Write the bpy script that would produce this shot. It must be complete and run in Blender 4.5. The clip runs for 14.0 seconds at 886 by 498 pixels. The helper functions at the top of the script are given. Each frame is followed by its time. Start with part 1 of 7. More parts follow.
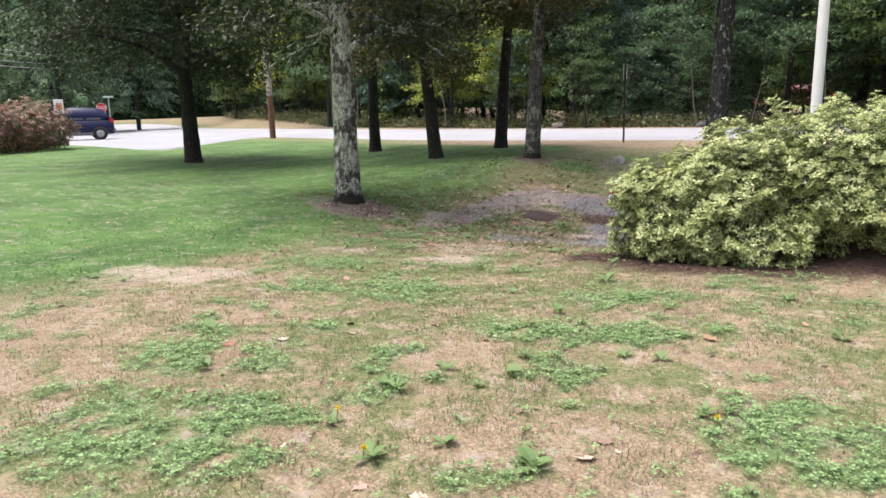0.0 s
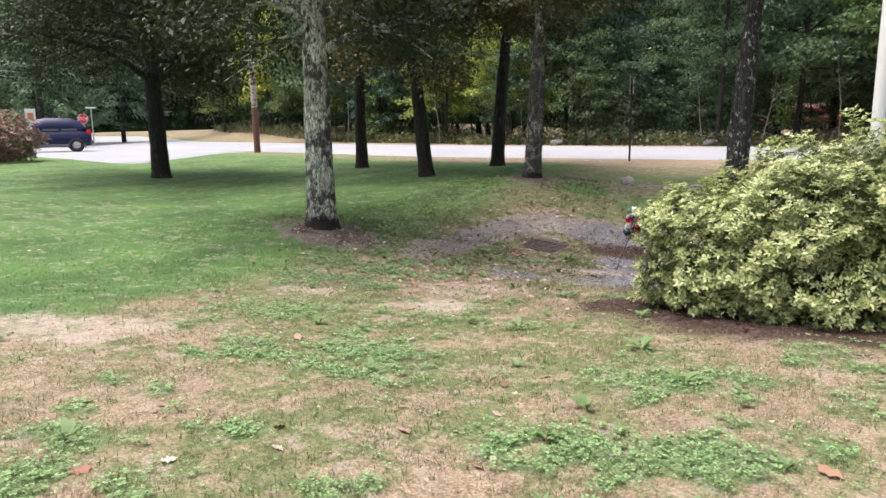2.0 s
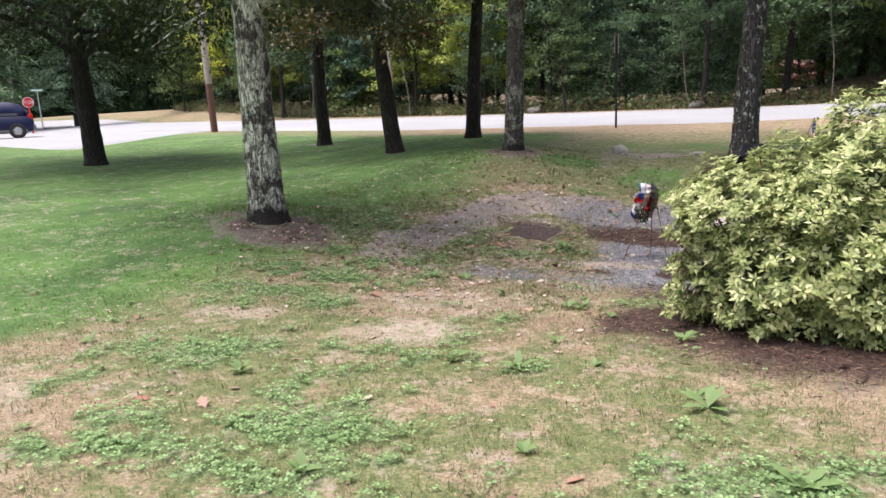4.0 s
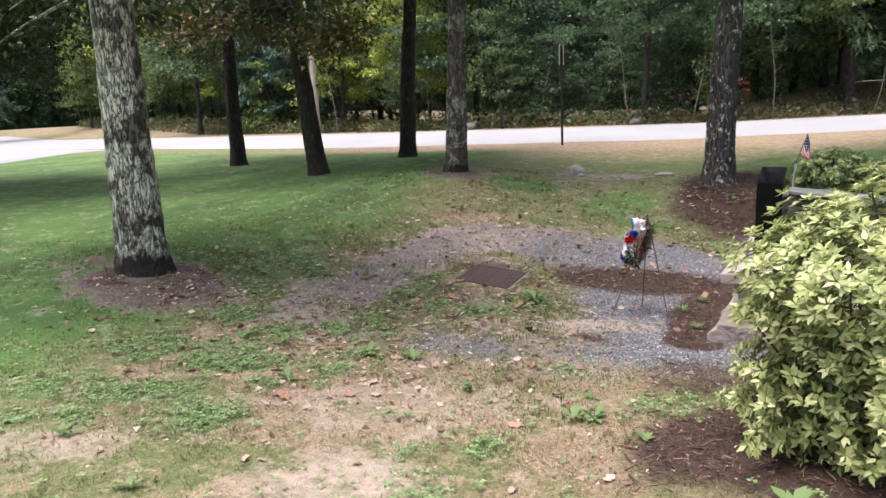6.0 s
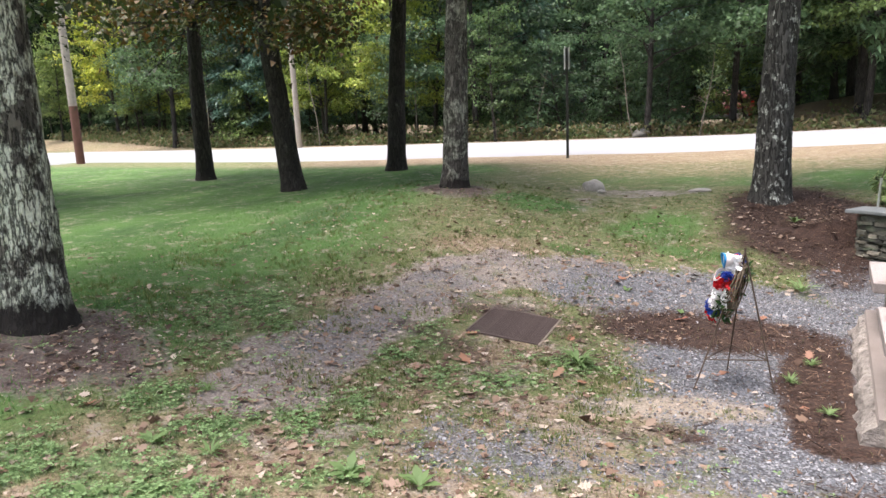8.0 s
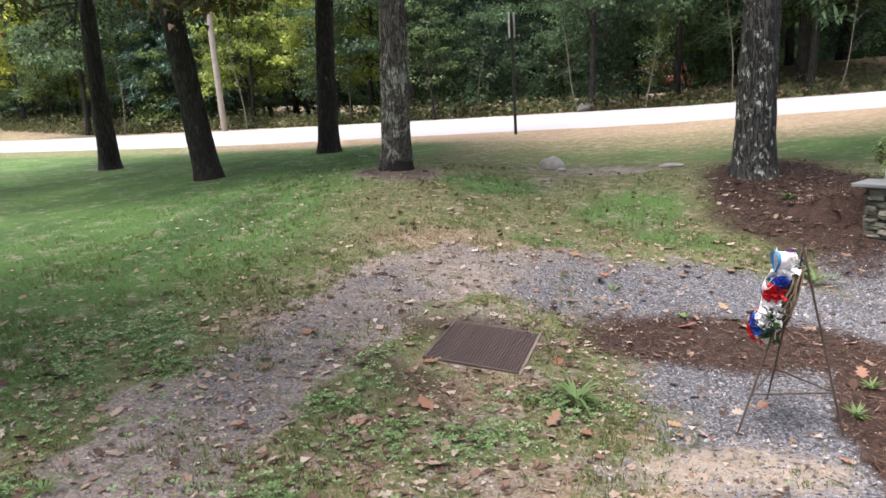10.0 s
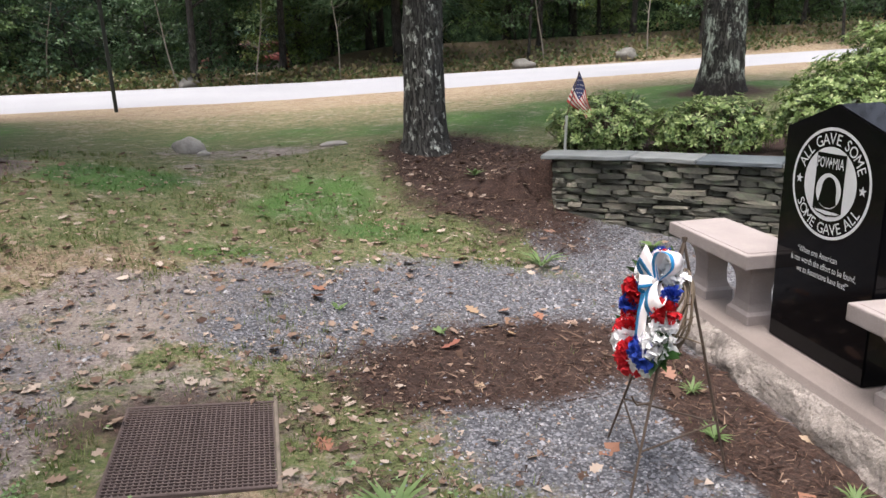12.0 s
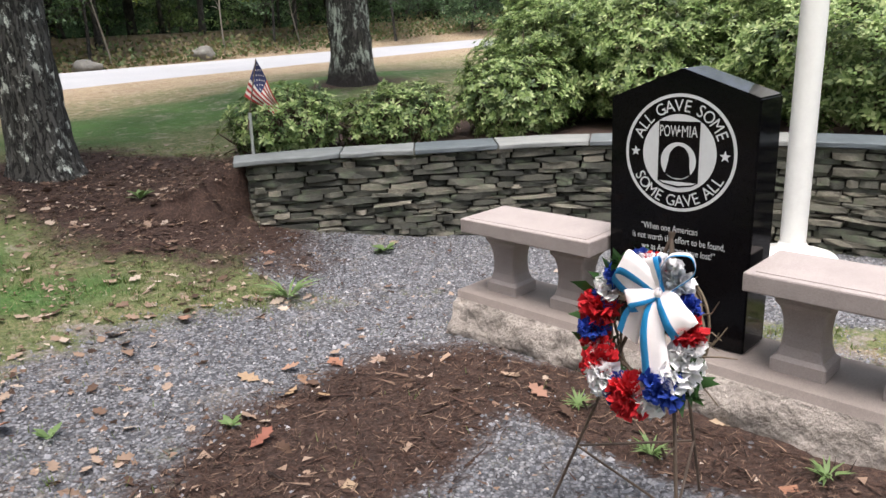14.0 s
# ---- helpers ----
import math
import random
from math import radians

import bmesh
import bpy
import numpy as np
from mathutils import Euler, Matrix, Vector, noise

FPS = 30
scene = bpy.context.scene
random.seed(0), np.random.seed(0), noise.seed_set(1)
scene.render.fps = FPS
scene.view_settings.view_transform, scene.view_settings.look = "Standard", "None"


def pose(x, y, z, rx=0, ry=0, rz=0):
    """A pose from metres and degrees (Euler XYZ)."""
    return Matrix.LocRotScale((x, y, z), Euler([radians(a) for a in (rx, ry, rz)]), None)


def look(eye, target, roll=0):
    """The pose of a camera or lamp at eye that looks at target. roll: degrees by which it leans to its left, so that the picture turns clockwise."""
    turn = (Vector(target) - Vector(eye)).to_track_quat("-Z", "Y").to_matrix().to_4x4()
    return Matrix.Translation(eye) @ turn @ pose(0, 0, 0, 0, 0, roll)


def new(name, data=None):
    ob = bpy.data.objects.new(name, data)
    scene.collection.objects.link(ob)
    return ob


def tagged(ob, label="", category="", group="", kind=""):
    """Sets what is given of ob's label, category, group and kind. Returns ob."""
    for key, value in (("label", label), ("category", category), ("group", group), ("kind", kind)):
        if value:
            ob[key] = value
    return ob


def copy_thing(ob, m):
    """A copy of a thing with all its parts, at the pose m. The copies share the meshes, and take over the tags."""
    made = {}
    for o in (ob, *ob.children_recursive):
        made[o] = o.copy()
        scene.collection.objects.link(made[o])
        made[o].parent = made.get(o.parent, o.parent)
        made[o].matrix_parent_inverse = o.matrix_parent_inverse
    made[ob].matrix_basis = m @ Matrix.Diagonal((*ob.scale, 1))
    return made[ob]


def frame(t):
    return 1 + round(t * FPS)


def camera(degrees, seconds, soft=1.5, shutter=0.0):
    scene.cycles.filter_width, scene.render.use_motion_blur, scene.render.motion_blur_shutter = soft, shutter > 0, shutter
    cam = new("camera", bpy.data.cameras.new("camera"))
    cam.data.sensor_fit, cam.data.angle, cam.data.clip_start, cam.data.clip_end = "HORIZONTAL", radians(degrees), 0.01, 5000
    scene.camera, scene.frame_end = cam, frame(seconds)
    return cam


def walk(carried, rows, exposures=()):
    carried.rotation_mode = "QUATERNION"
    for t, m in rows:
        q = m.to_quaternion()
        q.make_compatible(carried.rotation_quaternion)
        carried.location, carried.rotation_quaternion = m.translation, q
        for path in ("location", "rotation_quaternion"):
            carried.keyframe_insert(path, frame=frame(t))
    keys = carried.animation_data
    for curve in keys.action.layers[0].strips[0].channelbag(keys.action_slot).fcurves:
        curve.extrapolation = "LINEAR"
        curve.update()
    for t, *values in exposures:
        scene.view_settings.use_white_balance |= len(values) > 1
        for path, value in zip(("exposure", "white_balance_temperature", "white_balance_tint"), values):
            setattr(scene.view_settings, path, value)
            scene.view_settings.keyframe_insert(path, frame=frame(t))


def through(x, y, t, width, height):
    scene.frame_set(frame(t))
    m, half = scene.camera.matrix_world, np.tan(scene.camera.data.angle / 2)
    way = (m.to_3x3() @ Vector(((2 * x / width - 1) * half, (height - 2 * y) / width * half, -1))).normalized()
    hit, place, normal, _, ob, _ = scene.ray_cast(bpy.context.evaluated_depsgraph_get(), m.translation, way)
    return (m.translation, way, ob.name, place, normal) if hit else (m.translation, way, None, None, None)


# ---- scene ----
cam = camera(66.1, 14.0)
PATH = [
    (0, (-1.209, 0.968, 2.098), (-2.515, 2.431, 1.705), -1.5),
    (0.5, (-1.499, 1.259, 2.077), (-2.812, 2.738, 1.775), -2.0),
    (1, (-1.763, 1.67, 2.043), (-3.163, 3.054, 1.685), -0.4),
    (1.5, (-2.0, 1.975, 2.034), (-3.397, 3.367, 1.701), 0.5),
    (2, (-2.289, 2.343, 2.04), (-3.588, 3.825, 1.692), -0.8),
    (2.5, (-2.554, 2.7, 2.016), (-3.95, 4.101, 1.716), -0.5),
    (3, (-2.903, 3.062, 1.98), (-4.186, 4.562, 1.658), -1.1),
    (3.2, (-3.005, 3.182, 1.985), (-4.252, 4.702, 1.617), -1.8),
    (5.3, (-4.248, 4.759, 1.926), (-5.483, 6.268, 1.482), -3.3),
    (5.5, (-4.416, 4.92, 1.902), (-5.582, 6.505, 1.543), -3.4),
    (6, (-4.678, 5.265, 1.929), (-5.758, 6.903, 1.538), -2.6),
    (6.5, (-4.986, 5.675, 1.92), (-6.131, 7.262, 1.511), -1.0),
    (7, (-5.294, 6.015, 1.86), (-6.298, 7.706, 1.495), -3.6),
    (7.5, (-5.575, 6.385, 1.805), (-6.678, 8.023, 1.49), -4.5),
    (8, (-5.848, 6.733, 1.779), (-6.893, 8.403, 1.431), -2.4),
    (8.2, (-5.927, 6.863, 1.752), (-6.895, 8.58, 1.414), -1.7),
    (10.3, (-6.725, 8.052, 1.668), (-7.583, 9.808, 1.247), -4.1),
    (10.5, (-6.837, 8.206, 1.652), (-7.618, 9.995, 1.219), -3.8),
    (11, (-7.102, 8.53, 1.618), (-7.517, 10.416, 1.097), -7.3),
    (11.5, (-7.342, 8.913, 1.561), (-7.479, 10.839, 1.041), -5.0),
    (12, (-7.568, 9.215, 1.55), (-7.356, 11.135, 1.031), -2.2),
    (12.5, (-7.779, 9.542, 1.538), (-7.181, 11.351, 0.931), -3.4),
    (13, (-7.92, 9.858, 1.486), (-7.267, 11.665, 0.928), -4.1),
    (13.5, (-8.068, 10.17, 1.462), (-7.063, 11.806, 0.903), -2.6),
    (14, (-8.154, 10.464, 1.469), (-6.884, 11.9, 0.901), -3.3),
]
walk(cam, [(t, look(eye, target, roll)) for t, eye, target, roll in PATH], [(0, 1.15, 6500, 15), (3, 1.17, 6500, 16), (6, 1.24, 6500, 17), (8, 1.48, 6500, 13), (10.5, 1.42, 6500, 15), (11.5, 1.32, 6500, 14), (12.5, 1.2, 6500, 12), (14, 1.24, 6500, 11)])

# ---- light ----
world = bpy.data.worlds.new("overcast_sky")
scene.world = world
world.use_nodes = True
wn, wl = world.node_tree.nodes, world.node_tree.links
sky = wn.new("ShaderNodeTexSky")
sky.sky_type, sky.sun_disc = "NISHITA", False
sky.sun_elevation, sky.sun_rotation = radians(74), radians(230)
sky.air_density, sky.dust_density, sky.ozone_density = 1.0, 4.0, 1.0
soft_sky = wn.new("ShaderNodeHueSaturation")
soft_sky.inputs["Saturation"].default_value = 0.5
wl.new(sky.outputs[0], soft_sky.inputs["Color"])
wl.new(soft_sky.outputs[0], wn["Background"].inputs["Color"])
wn["Background"].inputs["Strength"].default_value = 0.14
sun = new("sun", bpy.data.lights.new("sun", "SUN"))
sun.data.energy, sun.data.angle, sun.data.color = 2.2, radians(40), (1.0, 0.925, 0.86)
sun.matrix_world = look((0, 0, 20), (4.2, 3.6, 0.6))


# ---- materials ----
def material(name, rough=0.8, metal=0.0):
    m = bpy.data.materials.new(name)
    m.use_nodes = True
    b = m.node_tree.nodes["Principled BSDF"]
    b.inputs["Roughness"].default_value, b.inputs["Metallic"].default_value = rough, metal
    return m, m.node_tree.nodes, m.node_tree.links, b


def noise_node(n, l, scale, detail=4, vec=None, rough=0.55):
    t = n.new("ShaderNodeTexNoise")
    t.inputs["Scale"].default_value, t.inputs["Detail"].default_value, t.inputs["Roughness"].default_value = scale, detail, rough
    if vec:
        l.new(vec, t.inputs["Vector"])
    return t.outputs["Fac"]


def ramp(n, l, fac, stops):
    r = n.new("ShaderNodeValToRGB")
    el = r.color_ramp.elements
    while len(el) < len(stops):
        el.new(0.5)
    for e, (p, c) in zip(el, stops):
        e.position, e.color = p, (*c, 1)
    l.new(fac, r.inputs[0])
    return r.outputs[0]


def mixed(n, l, fac, a, b, mode="MIX"):
    x = n.new("ShaderNodeMix")
    x.data_type, x.blend_type = "RGBA", mode
    for s, v in ((x.inputs[0], fac), (x.inputs[6], a), (x.inputs[7], b)):
        if isinstance(v, (int, float)):
            s.default_value = v
        elif isinstance(v, tuple):
            s.default_value = (*v, 1)
        else:
            l.new(v, s)
    return x.outputs[2]


def bumped(n, l, b, height, strength, distance):
    u = n.new("ShaderNodeBump")
    u.inputs["Strength"].default_value, u.inputs["Distance"].default_value = strength, distance
    l.new(height, u.inputs["Height"])
    l.new(u.outputs[0], b.inputs["Normal"])


def coords(n, l, scale=(1, 1, 1), kind="Object"):
    c, m = n.new("ShaderNodeTexCoord"), n.new("ShaderNodeMapping")
    m.inputs["Scale"].default_value = scale
    l.new(c.outputs[kind], m.inputs[0])
    return m.outputs[0]


def plain(name, colour, rough=0.7, metal=0.0, vary=0.25, scale=9.0, bump=0.15, grain=60.0):
    """A surface of one colour with two scales of variation and a fine relief."""
    m, n, l, b = material(name, rough, metal)
    v = coords(n, l)
    big, fine = noise_node(n, l, scale, 5, v), noise_node(n, l, grain, 3, v)
    dark = tuple(c * (1 - vary) for c in colour)
    light = tuple(min(1, c * (1 + vary)) for c in colour)
    c = mixed(n, l, 0.35, ramp(n, l, big, [(0.3, dark), (0.7, light)]), ramp(n, l, fine, [(0.3, dark), (0.7, light)]))
    l.new(c, b.inputs["Base Color"])
    bumped(n, l, b, fine, bump, 0.005)
    return m


def leafy(name, colours, rough=0.5, through=0.3, island=True, clump=0.0):
    """Leaves: each its own tint, light passes through them in part."""
    m, n, l, b = material(name, rough)
    if island:
        g = n.new("ShaderNodeNewGeometry")
        f = g.outputs["Random Per Island"]
    else:
        g = n.new("ShaderNodeObjectInfo")
        f = g.outputs["Random"]
    k = len(colours)
    tint = ramp(n, l, f, [(i / (k - 1), c) for i, c in enumerate(colours)])
    blotch = noise_node(n, l, 0.7, 2, coords(n, l))
    c = mixed(n, l, 0.6, tint, ramp(n, l, blotch, [(0.3, (0.7, 0.7, 0.7)), (0.7, (1.0, 1.0, 1.0))]), "MULTIPLY")
    if clump:
        o = n.new("ShaderNodeObjectInfo")
        c = mixed(n, l, clump, c, ramp(n, l, o.outputs["Random"], [(0.0, (0.55, 0.62, 0.7)), (0.4, (0.9, 0.95, 0.95)), (0.7, (1.15, 1.1, 0.8)), (1.0, (1.7, 1.45, 0.85))]), "MULTIPLY")
        c = mixed(n, l, clump, c, ramp(n, l, noise_node(n, l, 1.1, 3, coords(n, l)), [(0.36, (0.4, 0.4, 0.42)), (0.62, (1.5, 1.5, 1.4))]), "MULTIPLY")
    l.new(c, b.inputs["Base Color"])
    b.inputs["Specular IOR Level"].default_value = 0.35
    t, s = n.new("ShaderNodeBsdfTranslucent"), n.new("ShaderNodeMixShader")
    l.new(c, t.inputs[0])
    s.inputs[0].default_value = through
    l.new(b.outputs[0], s.inputs[1])
    l.new(t.outputs[0], s.inputs[2])
    l.new(s.outputs[0], n["Material Output"].inputs[0])
    return m


def bark(name, base, lichen, amount, scale=30.0, patch_scale=3.2, foot=0.0):
    """Ridged bark with dark furrows and lichen in patches or specks; foot: height of a dark soil-stained band at the base."""
    m, n, l, b = material(name, 0.92)
    ridge = noise_node(n, l, scale, 4, coords(n, l, (1, 1, 0.2)), 0.65)
    half, away = n.new("ShaderNodeMath"), n.new("ShaderNodeMath")
    half.operation, away.operation = "SUBTRACT", "ABSOLUTE"
    half.inputs[1].default_value = 0.5
    l.new(ridge, half.inputs[0])
    l.new(half.outputs[0], away.inputs[0])
    crack = ramp(n, l, away.outputs[0], [(0.008, (0.05, 0.05, 0.05)), (0.055, (1, 1, 1))])
    fine = noise_node(n, l, 70, 5, coords(n, l, (1, 1, 0.5)), 0.7)
    body = mixed(n, l, 0.5, ramp(n, l, fine, [(0.25, tuple(c * 0.45 for c in base)), (0.75, tuple(c * 1.5 for c in base))]), ramp(n, l, ridge, [(0.35, tuple(c * 0.4 for c in base)), (0.65, tuple(c * 1.5 for c in base))]))
    patch = noise_node(n, l, patch_scale, 7, coords(n, l, (1, 1, 0.75)), 0.72)
    spots = ramp(n, l, patch, [(0.6 - amount * 0.2, (0, 0, 0)), (0.66 - amount * 0.18, (1, 1, 1))])
    pale = ramp(n, l, fine, [(0.25, tuple(c * 0.55 for c in lichen)), (0.7, tuple(c * 1.15 for c in lichen))])
    c = mixed(n, l, spots, body, pale)
    c = mixed(n, l, 0.8, c, crack, "MULTIPLY")
    if foot:
        co, sep, k = n.new("ShaderNodeTexCoord"), n.new("ShaderNodeSeparateXYZ"), n.new("ShaderNodeMath")
        l.new(co.outputs["Object"], sep.inputs[0])
        k.operation = "MULTIPLY_ADD"
        l.new(patch, k.inputs[0])
        k.inputs[1].default_value = -1.0
        l.new(sep.outputs["Z"], k.inputs[2])
        up = n.new("ShaderNodeMath")
        up.operation = "ADD"
        up.inputs[1].default_value = 0.9
        l.new(k.outputs[0], up.inputs[0])
        c = mixed(n, l, ramp(n, l, up.outputs[0], [(0.36 + foot, (1, 1, 1)), (0.47 + foot, (0, 0, 0))]), c, (0.022, 0.018, 0.016))
    l.new(c, b.inputs["Base Color"])
    h = n.new("ShaderNodeMath")
    h.operation = "ADD"
    l.new(crack, h.inputs[0])
    l.new(ridge, h.inputs[1])
    bumped(n, l, b, h.outputs[0], 1.0, 0.025)
    return m


M_BARK_LICHEN = bark("lichened_oak_bark", (0.13, 0.12, 0.105), (0.78, 0.82, 0.69), 0.8, 31, 4.2, 0.13)
M_BARK_PATCHED = bark("dark_oak_bark_with_lichen_patches", (0.085, 0.08, 0.07), (0.6, 0.66, 0.56), 0.5, 20, 6.0, 0.1)
M_BARK_GREY = bark("grey_oak_bark", (0.13, 0.12, 0.108), (0.48, 0.49, 0.42), 0.5, 26, 6.5, 0.08)
M_BARK_SPECK = bark("dark_oak_bark_with_lichen_specks", (0.078, 0.076, 0.07), (0.62, 0.66, 0.6), 0.24, 21, 11.0)
M_BARK_DARK = bark("dark_pine_bark", (0.045, 0.039, 0.036), (0.14, 0.14, 0.12), -0.1, 22, 6.0)
M_BARK_FAR = bark("woodland_bark", (0.06, 0.055, 0.05), (0.3, 0.3, 0.27), 0.0, 16)
M_OAK = leafy("oak_leaves", [(0.02, 0.036, 0.014), (0.027, 0.046, 0.016), (0.037, 0.057, 0.018), (0.055, 0.07, 0.022)])
M_OAK_TURNING = leafy("turning_oak_leaves", [(0.035, 0.06, 0.02), (0.06, 0.075, 0.02), (0.1, 0.08, 0.02), (0.16, 0.08, 0.025)])
M_WOOD_A = leafy("woodland_leaves", [(0.075, 0.135, 0.07), (0.1, 0.17, 0.085), (0.128, 0.205, 0.1), (0.16, 0.24, 0.115)], through=0.45, clump=0.85)
M_WOOD_B = leafy("light_woodland_leaves", [(0.17, 0.25, 0.07), (0.23, 0.31, 0.085), (0.3, 0.37, 0.1), (0.37, 0.42, 0.12)], through=0.45, clump=0.85)
M_PINE = leafy("pine_needles", [(0.075, 0.15, 0.112), (0.105, 0.19, 0.145), (0.14, 0.23, 0.18)], through=0.3, clump=0.85)
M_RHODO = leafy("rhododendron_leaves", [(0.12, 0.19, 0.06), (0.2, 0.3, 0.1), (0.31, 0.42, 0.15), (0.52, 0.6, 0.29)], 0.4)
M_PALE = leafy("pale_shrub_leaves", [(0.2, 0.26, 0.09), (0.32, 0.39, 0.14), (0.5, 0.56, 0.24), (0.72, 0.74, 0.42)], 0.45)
# darker copies for inner whorls: the shade between leaf tips put into the colour
M_PALE_SHADED = leafy("shaded_shrub_leaves", [(0.05, 0.08, 0.025), (0.1, 0.14, 0.045), (0.17, 0.22, 0.075), (0.28, 0.33, 0.12)], 0.45)
M_RHODO_SHADED = leafy("shaded_rhododendron_leaves", [(0.03, 0.06, 0.02), (0.07, 0.12, 0.04), (0.13, 0.2, 0.07), (0.22, 0.3, 0.11)], 0.4)
M_RED = leafy("red_shrub_leaves", [(0.06, 0.09, 0.04), (0.1, 0.12, 0.06), (0.22, 0.16, 0.1), (0.4, 0.22, 0.17), (0.5, 0.29, 0.25)])
M_TWIG = plain("brown_twigs", (0.09, 0.065, 0.045), 0.9)


# ---- geometry helpers ----
def part(name, bm, mat, parent=None, label=""):
    """Links a bmesh as one mesh object under a thing or a part."""
    me = bpy.data.meshes.new(name)
    bm.to_mesh(me)
    bm.free()
    if mat:
        me.materials.append(mat)
    ob = new(name, me)
    ob.parent = parent
    return tagged(ob, label)


def raw(name, verts, faces, mat, parent=None, smooth=False):
    """A mesh object from arrays of vertices and of triangles or quads."""
    me = bpy.data.meshes.new(name)
    verts, faces = np.asarray(verts, np.float32), np.asarray(faces, np.int32)
    k = faces.shape[1]
    me.vertices.add(len(verts))
    me.vertices.foreach_set("co", verts.ravel())
    me.loops.add(faces.size)
    me.loops.foreach_set("vertex_index", faces.ravel())
    me.polygons.add(len(faces))
    me.polygons.foreach_set("loop_start", np.arange(0, faces.size, k, dtype=np.int32))
    me.polygons.foreach_set("loop_total", np.full(len(faces), k, np.int32))
    if smooth:
        me.polygons.foreach_set("use_smooth", np.ones(len(faces), bool))
    me.update()
    me.validate()
    if mat:
        me.materials.append(mat)
    ob = new(name, me)
    ob.parent = parent
    return ob


def thing(name, place, label, category, group="", kind=""):
    e = new(name)
    e.empty_display_size = 0.1
    e.location = place
    return tagged(e, label, category, group, kind)


def box_bm(bm, x0, x1, y0, y1, z0, z1, bevel=0.0, seg=2):
    r = bmesh.ops.create_cube(bm, size=1.0)
    bmesh.ops.scale(bm, vec=(x1 - x0, y1 - y0, z1 - z0), verts=r["verts"])
    bmesh.ops.translate(bm, vec=((x0 + x1) / 2, (y0 + y1) / 2, (z0 + z1) / 2), verts=r["verts"])
    if bevel:
        edges = list({e for v in r["verts"] for e in v.link_edges})
        bmesh.ops.bevel(bm, geom=edges, offset=bevel, segments=seg, affect="EDGES", profile=0.5)


def tube_arrays(points, radii, sides=8, wobble=0.0, rng=None, cap=True):
    """A tube of quads along points: vertices and faces."""
    pts, radii = np.asarray(points, float), np.asarray(radii, float)
    tan = np.gradient(pts, axis=0)
    tan /= np.linalg.norm(tan, axis=1, keepdims=True) + 1e-9
    ref = np.where(np.abs(tan[:, 2:3]) > 0.9, [[1.0, 0, 0]], [[0, 0, 1.0]])
    u = np.cross(tan, ref)
    u /= np.linalg.norm(u, axis=1, keepdims=True) + 1e-9
    w = np.cross(tan, u)
    a = np.linspace(0, 2 * np.pi, sides, endpoint=False)
    ring = np.cos(a)[None, :, None] * u[:, None] + np.sin(a)[None, :, None] * w[:, None]
    r = radii[:, None, None] * np.ones((1, sides, 1))
    if wobble and rng is not None:
        r = r * (1 + rng.normal(0, wobble, (len(pts), sides, 1)))
    v = (pts[:, None] + ring * r).reshape(-1, 3)
    i, j = np.meshgrid(np.arange(len(pts) - 1), np.arange(sides), indexing="ij")
    k = (j + 1) % sides
    f = np.stack([i * sides + j, i * sides + k, (i + 1) * sides + k, (i + 1) * sides + j], -1).reshape(-1, 4)
    return v, f


def joined(pieces):
    vs, fs, o = [], [], 0
    for v, f in pieces:
        vs.append(v)
        fs.append(f + o)
        o += len(v)
    return np.concatenate(vs), np.concatenate(fs)


LEAF = (np.array([(0, 0, 0), (0.22, 0.42, 0.05), (0, 1, -0.06), (-0.22, 0.42, 0.05)]), np.array([(0, 1, 2), (0, 2, 3)]))
OAK = (np.array([(0, 0, 0), (0.3, 0.55, 0.06), (0.02, 1, -0.08), (-0.3, 0.55, 0.06)]), np.array([(0, 1, 2), (0, 2, 3)]))
NEEDLE = (np.array([(0, 0, 0), (0.06, 0.5, 0.03), (0, 1, -0.05), (-0.06, 0.5, 0.03)]), np.array([(0, 1, 2), (0, 2, 3)]))
CHIP = (np.array([(-0.32, 0.35, 0.04), (0.3, 0.2, 0.04), (0.05, 1.0, -0.08)]), np.array([(0, 1, 2)]))
SPRAY = (np.array([(-0.13, 0.0, 0.0), (0.13, 0.1, 0.0), (0, 1.0, -0.1)]), np.array([(0, 1, 2)]))
BLADE = (np.array([(-0.06, 0, 0), (0.06, 0, 0), (0, 1, 0.2)]), np.array([(0, 1, 2)]))


def scatter(template, pos, tip, up, size):
    """Copies of a small flat shape: tip is the way it points, up its upper face."""
    tv, tf = template
    tip = tip / (np.linalg.norm(tip, axis=1, keepdims=True) + 1e-9)
    side = np.cross(tip, up)
    side /= np.linalg.norm(side, axis=1, keepdims=True) + 1e-9
    nor = np.cross(side, tip)
    v = pos[:, None] + np.asarray(size).reshape(-1, 1, 1) * (tv[None, :, 0:1] * side[:, None] + tv[None, :, 1:2] * tip[:, None] + tv[None, :, 2:3] * nor[:, None])
    f = tf[None] + (np.arange(len(pos)) * len(tv))[:, None, None]
    return v.reshape(-1, 3), f.reshape(-1, tf.shape[1])


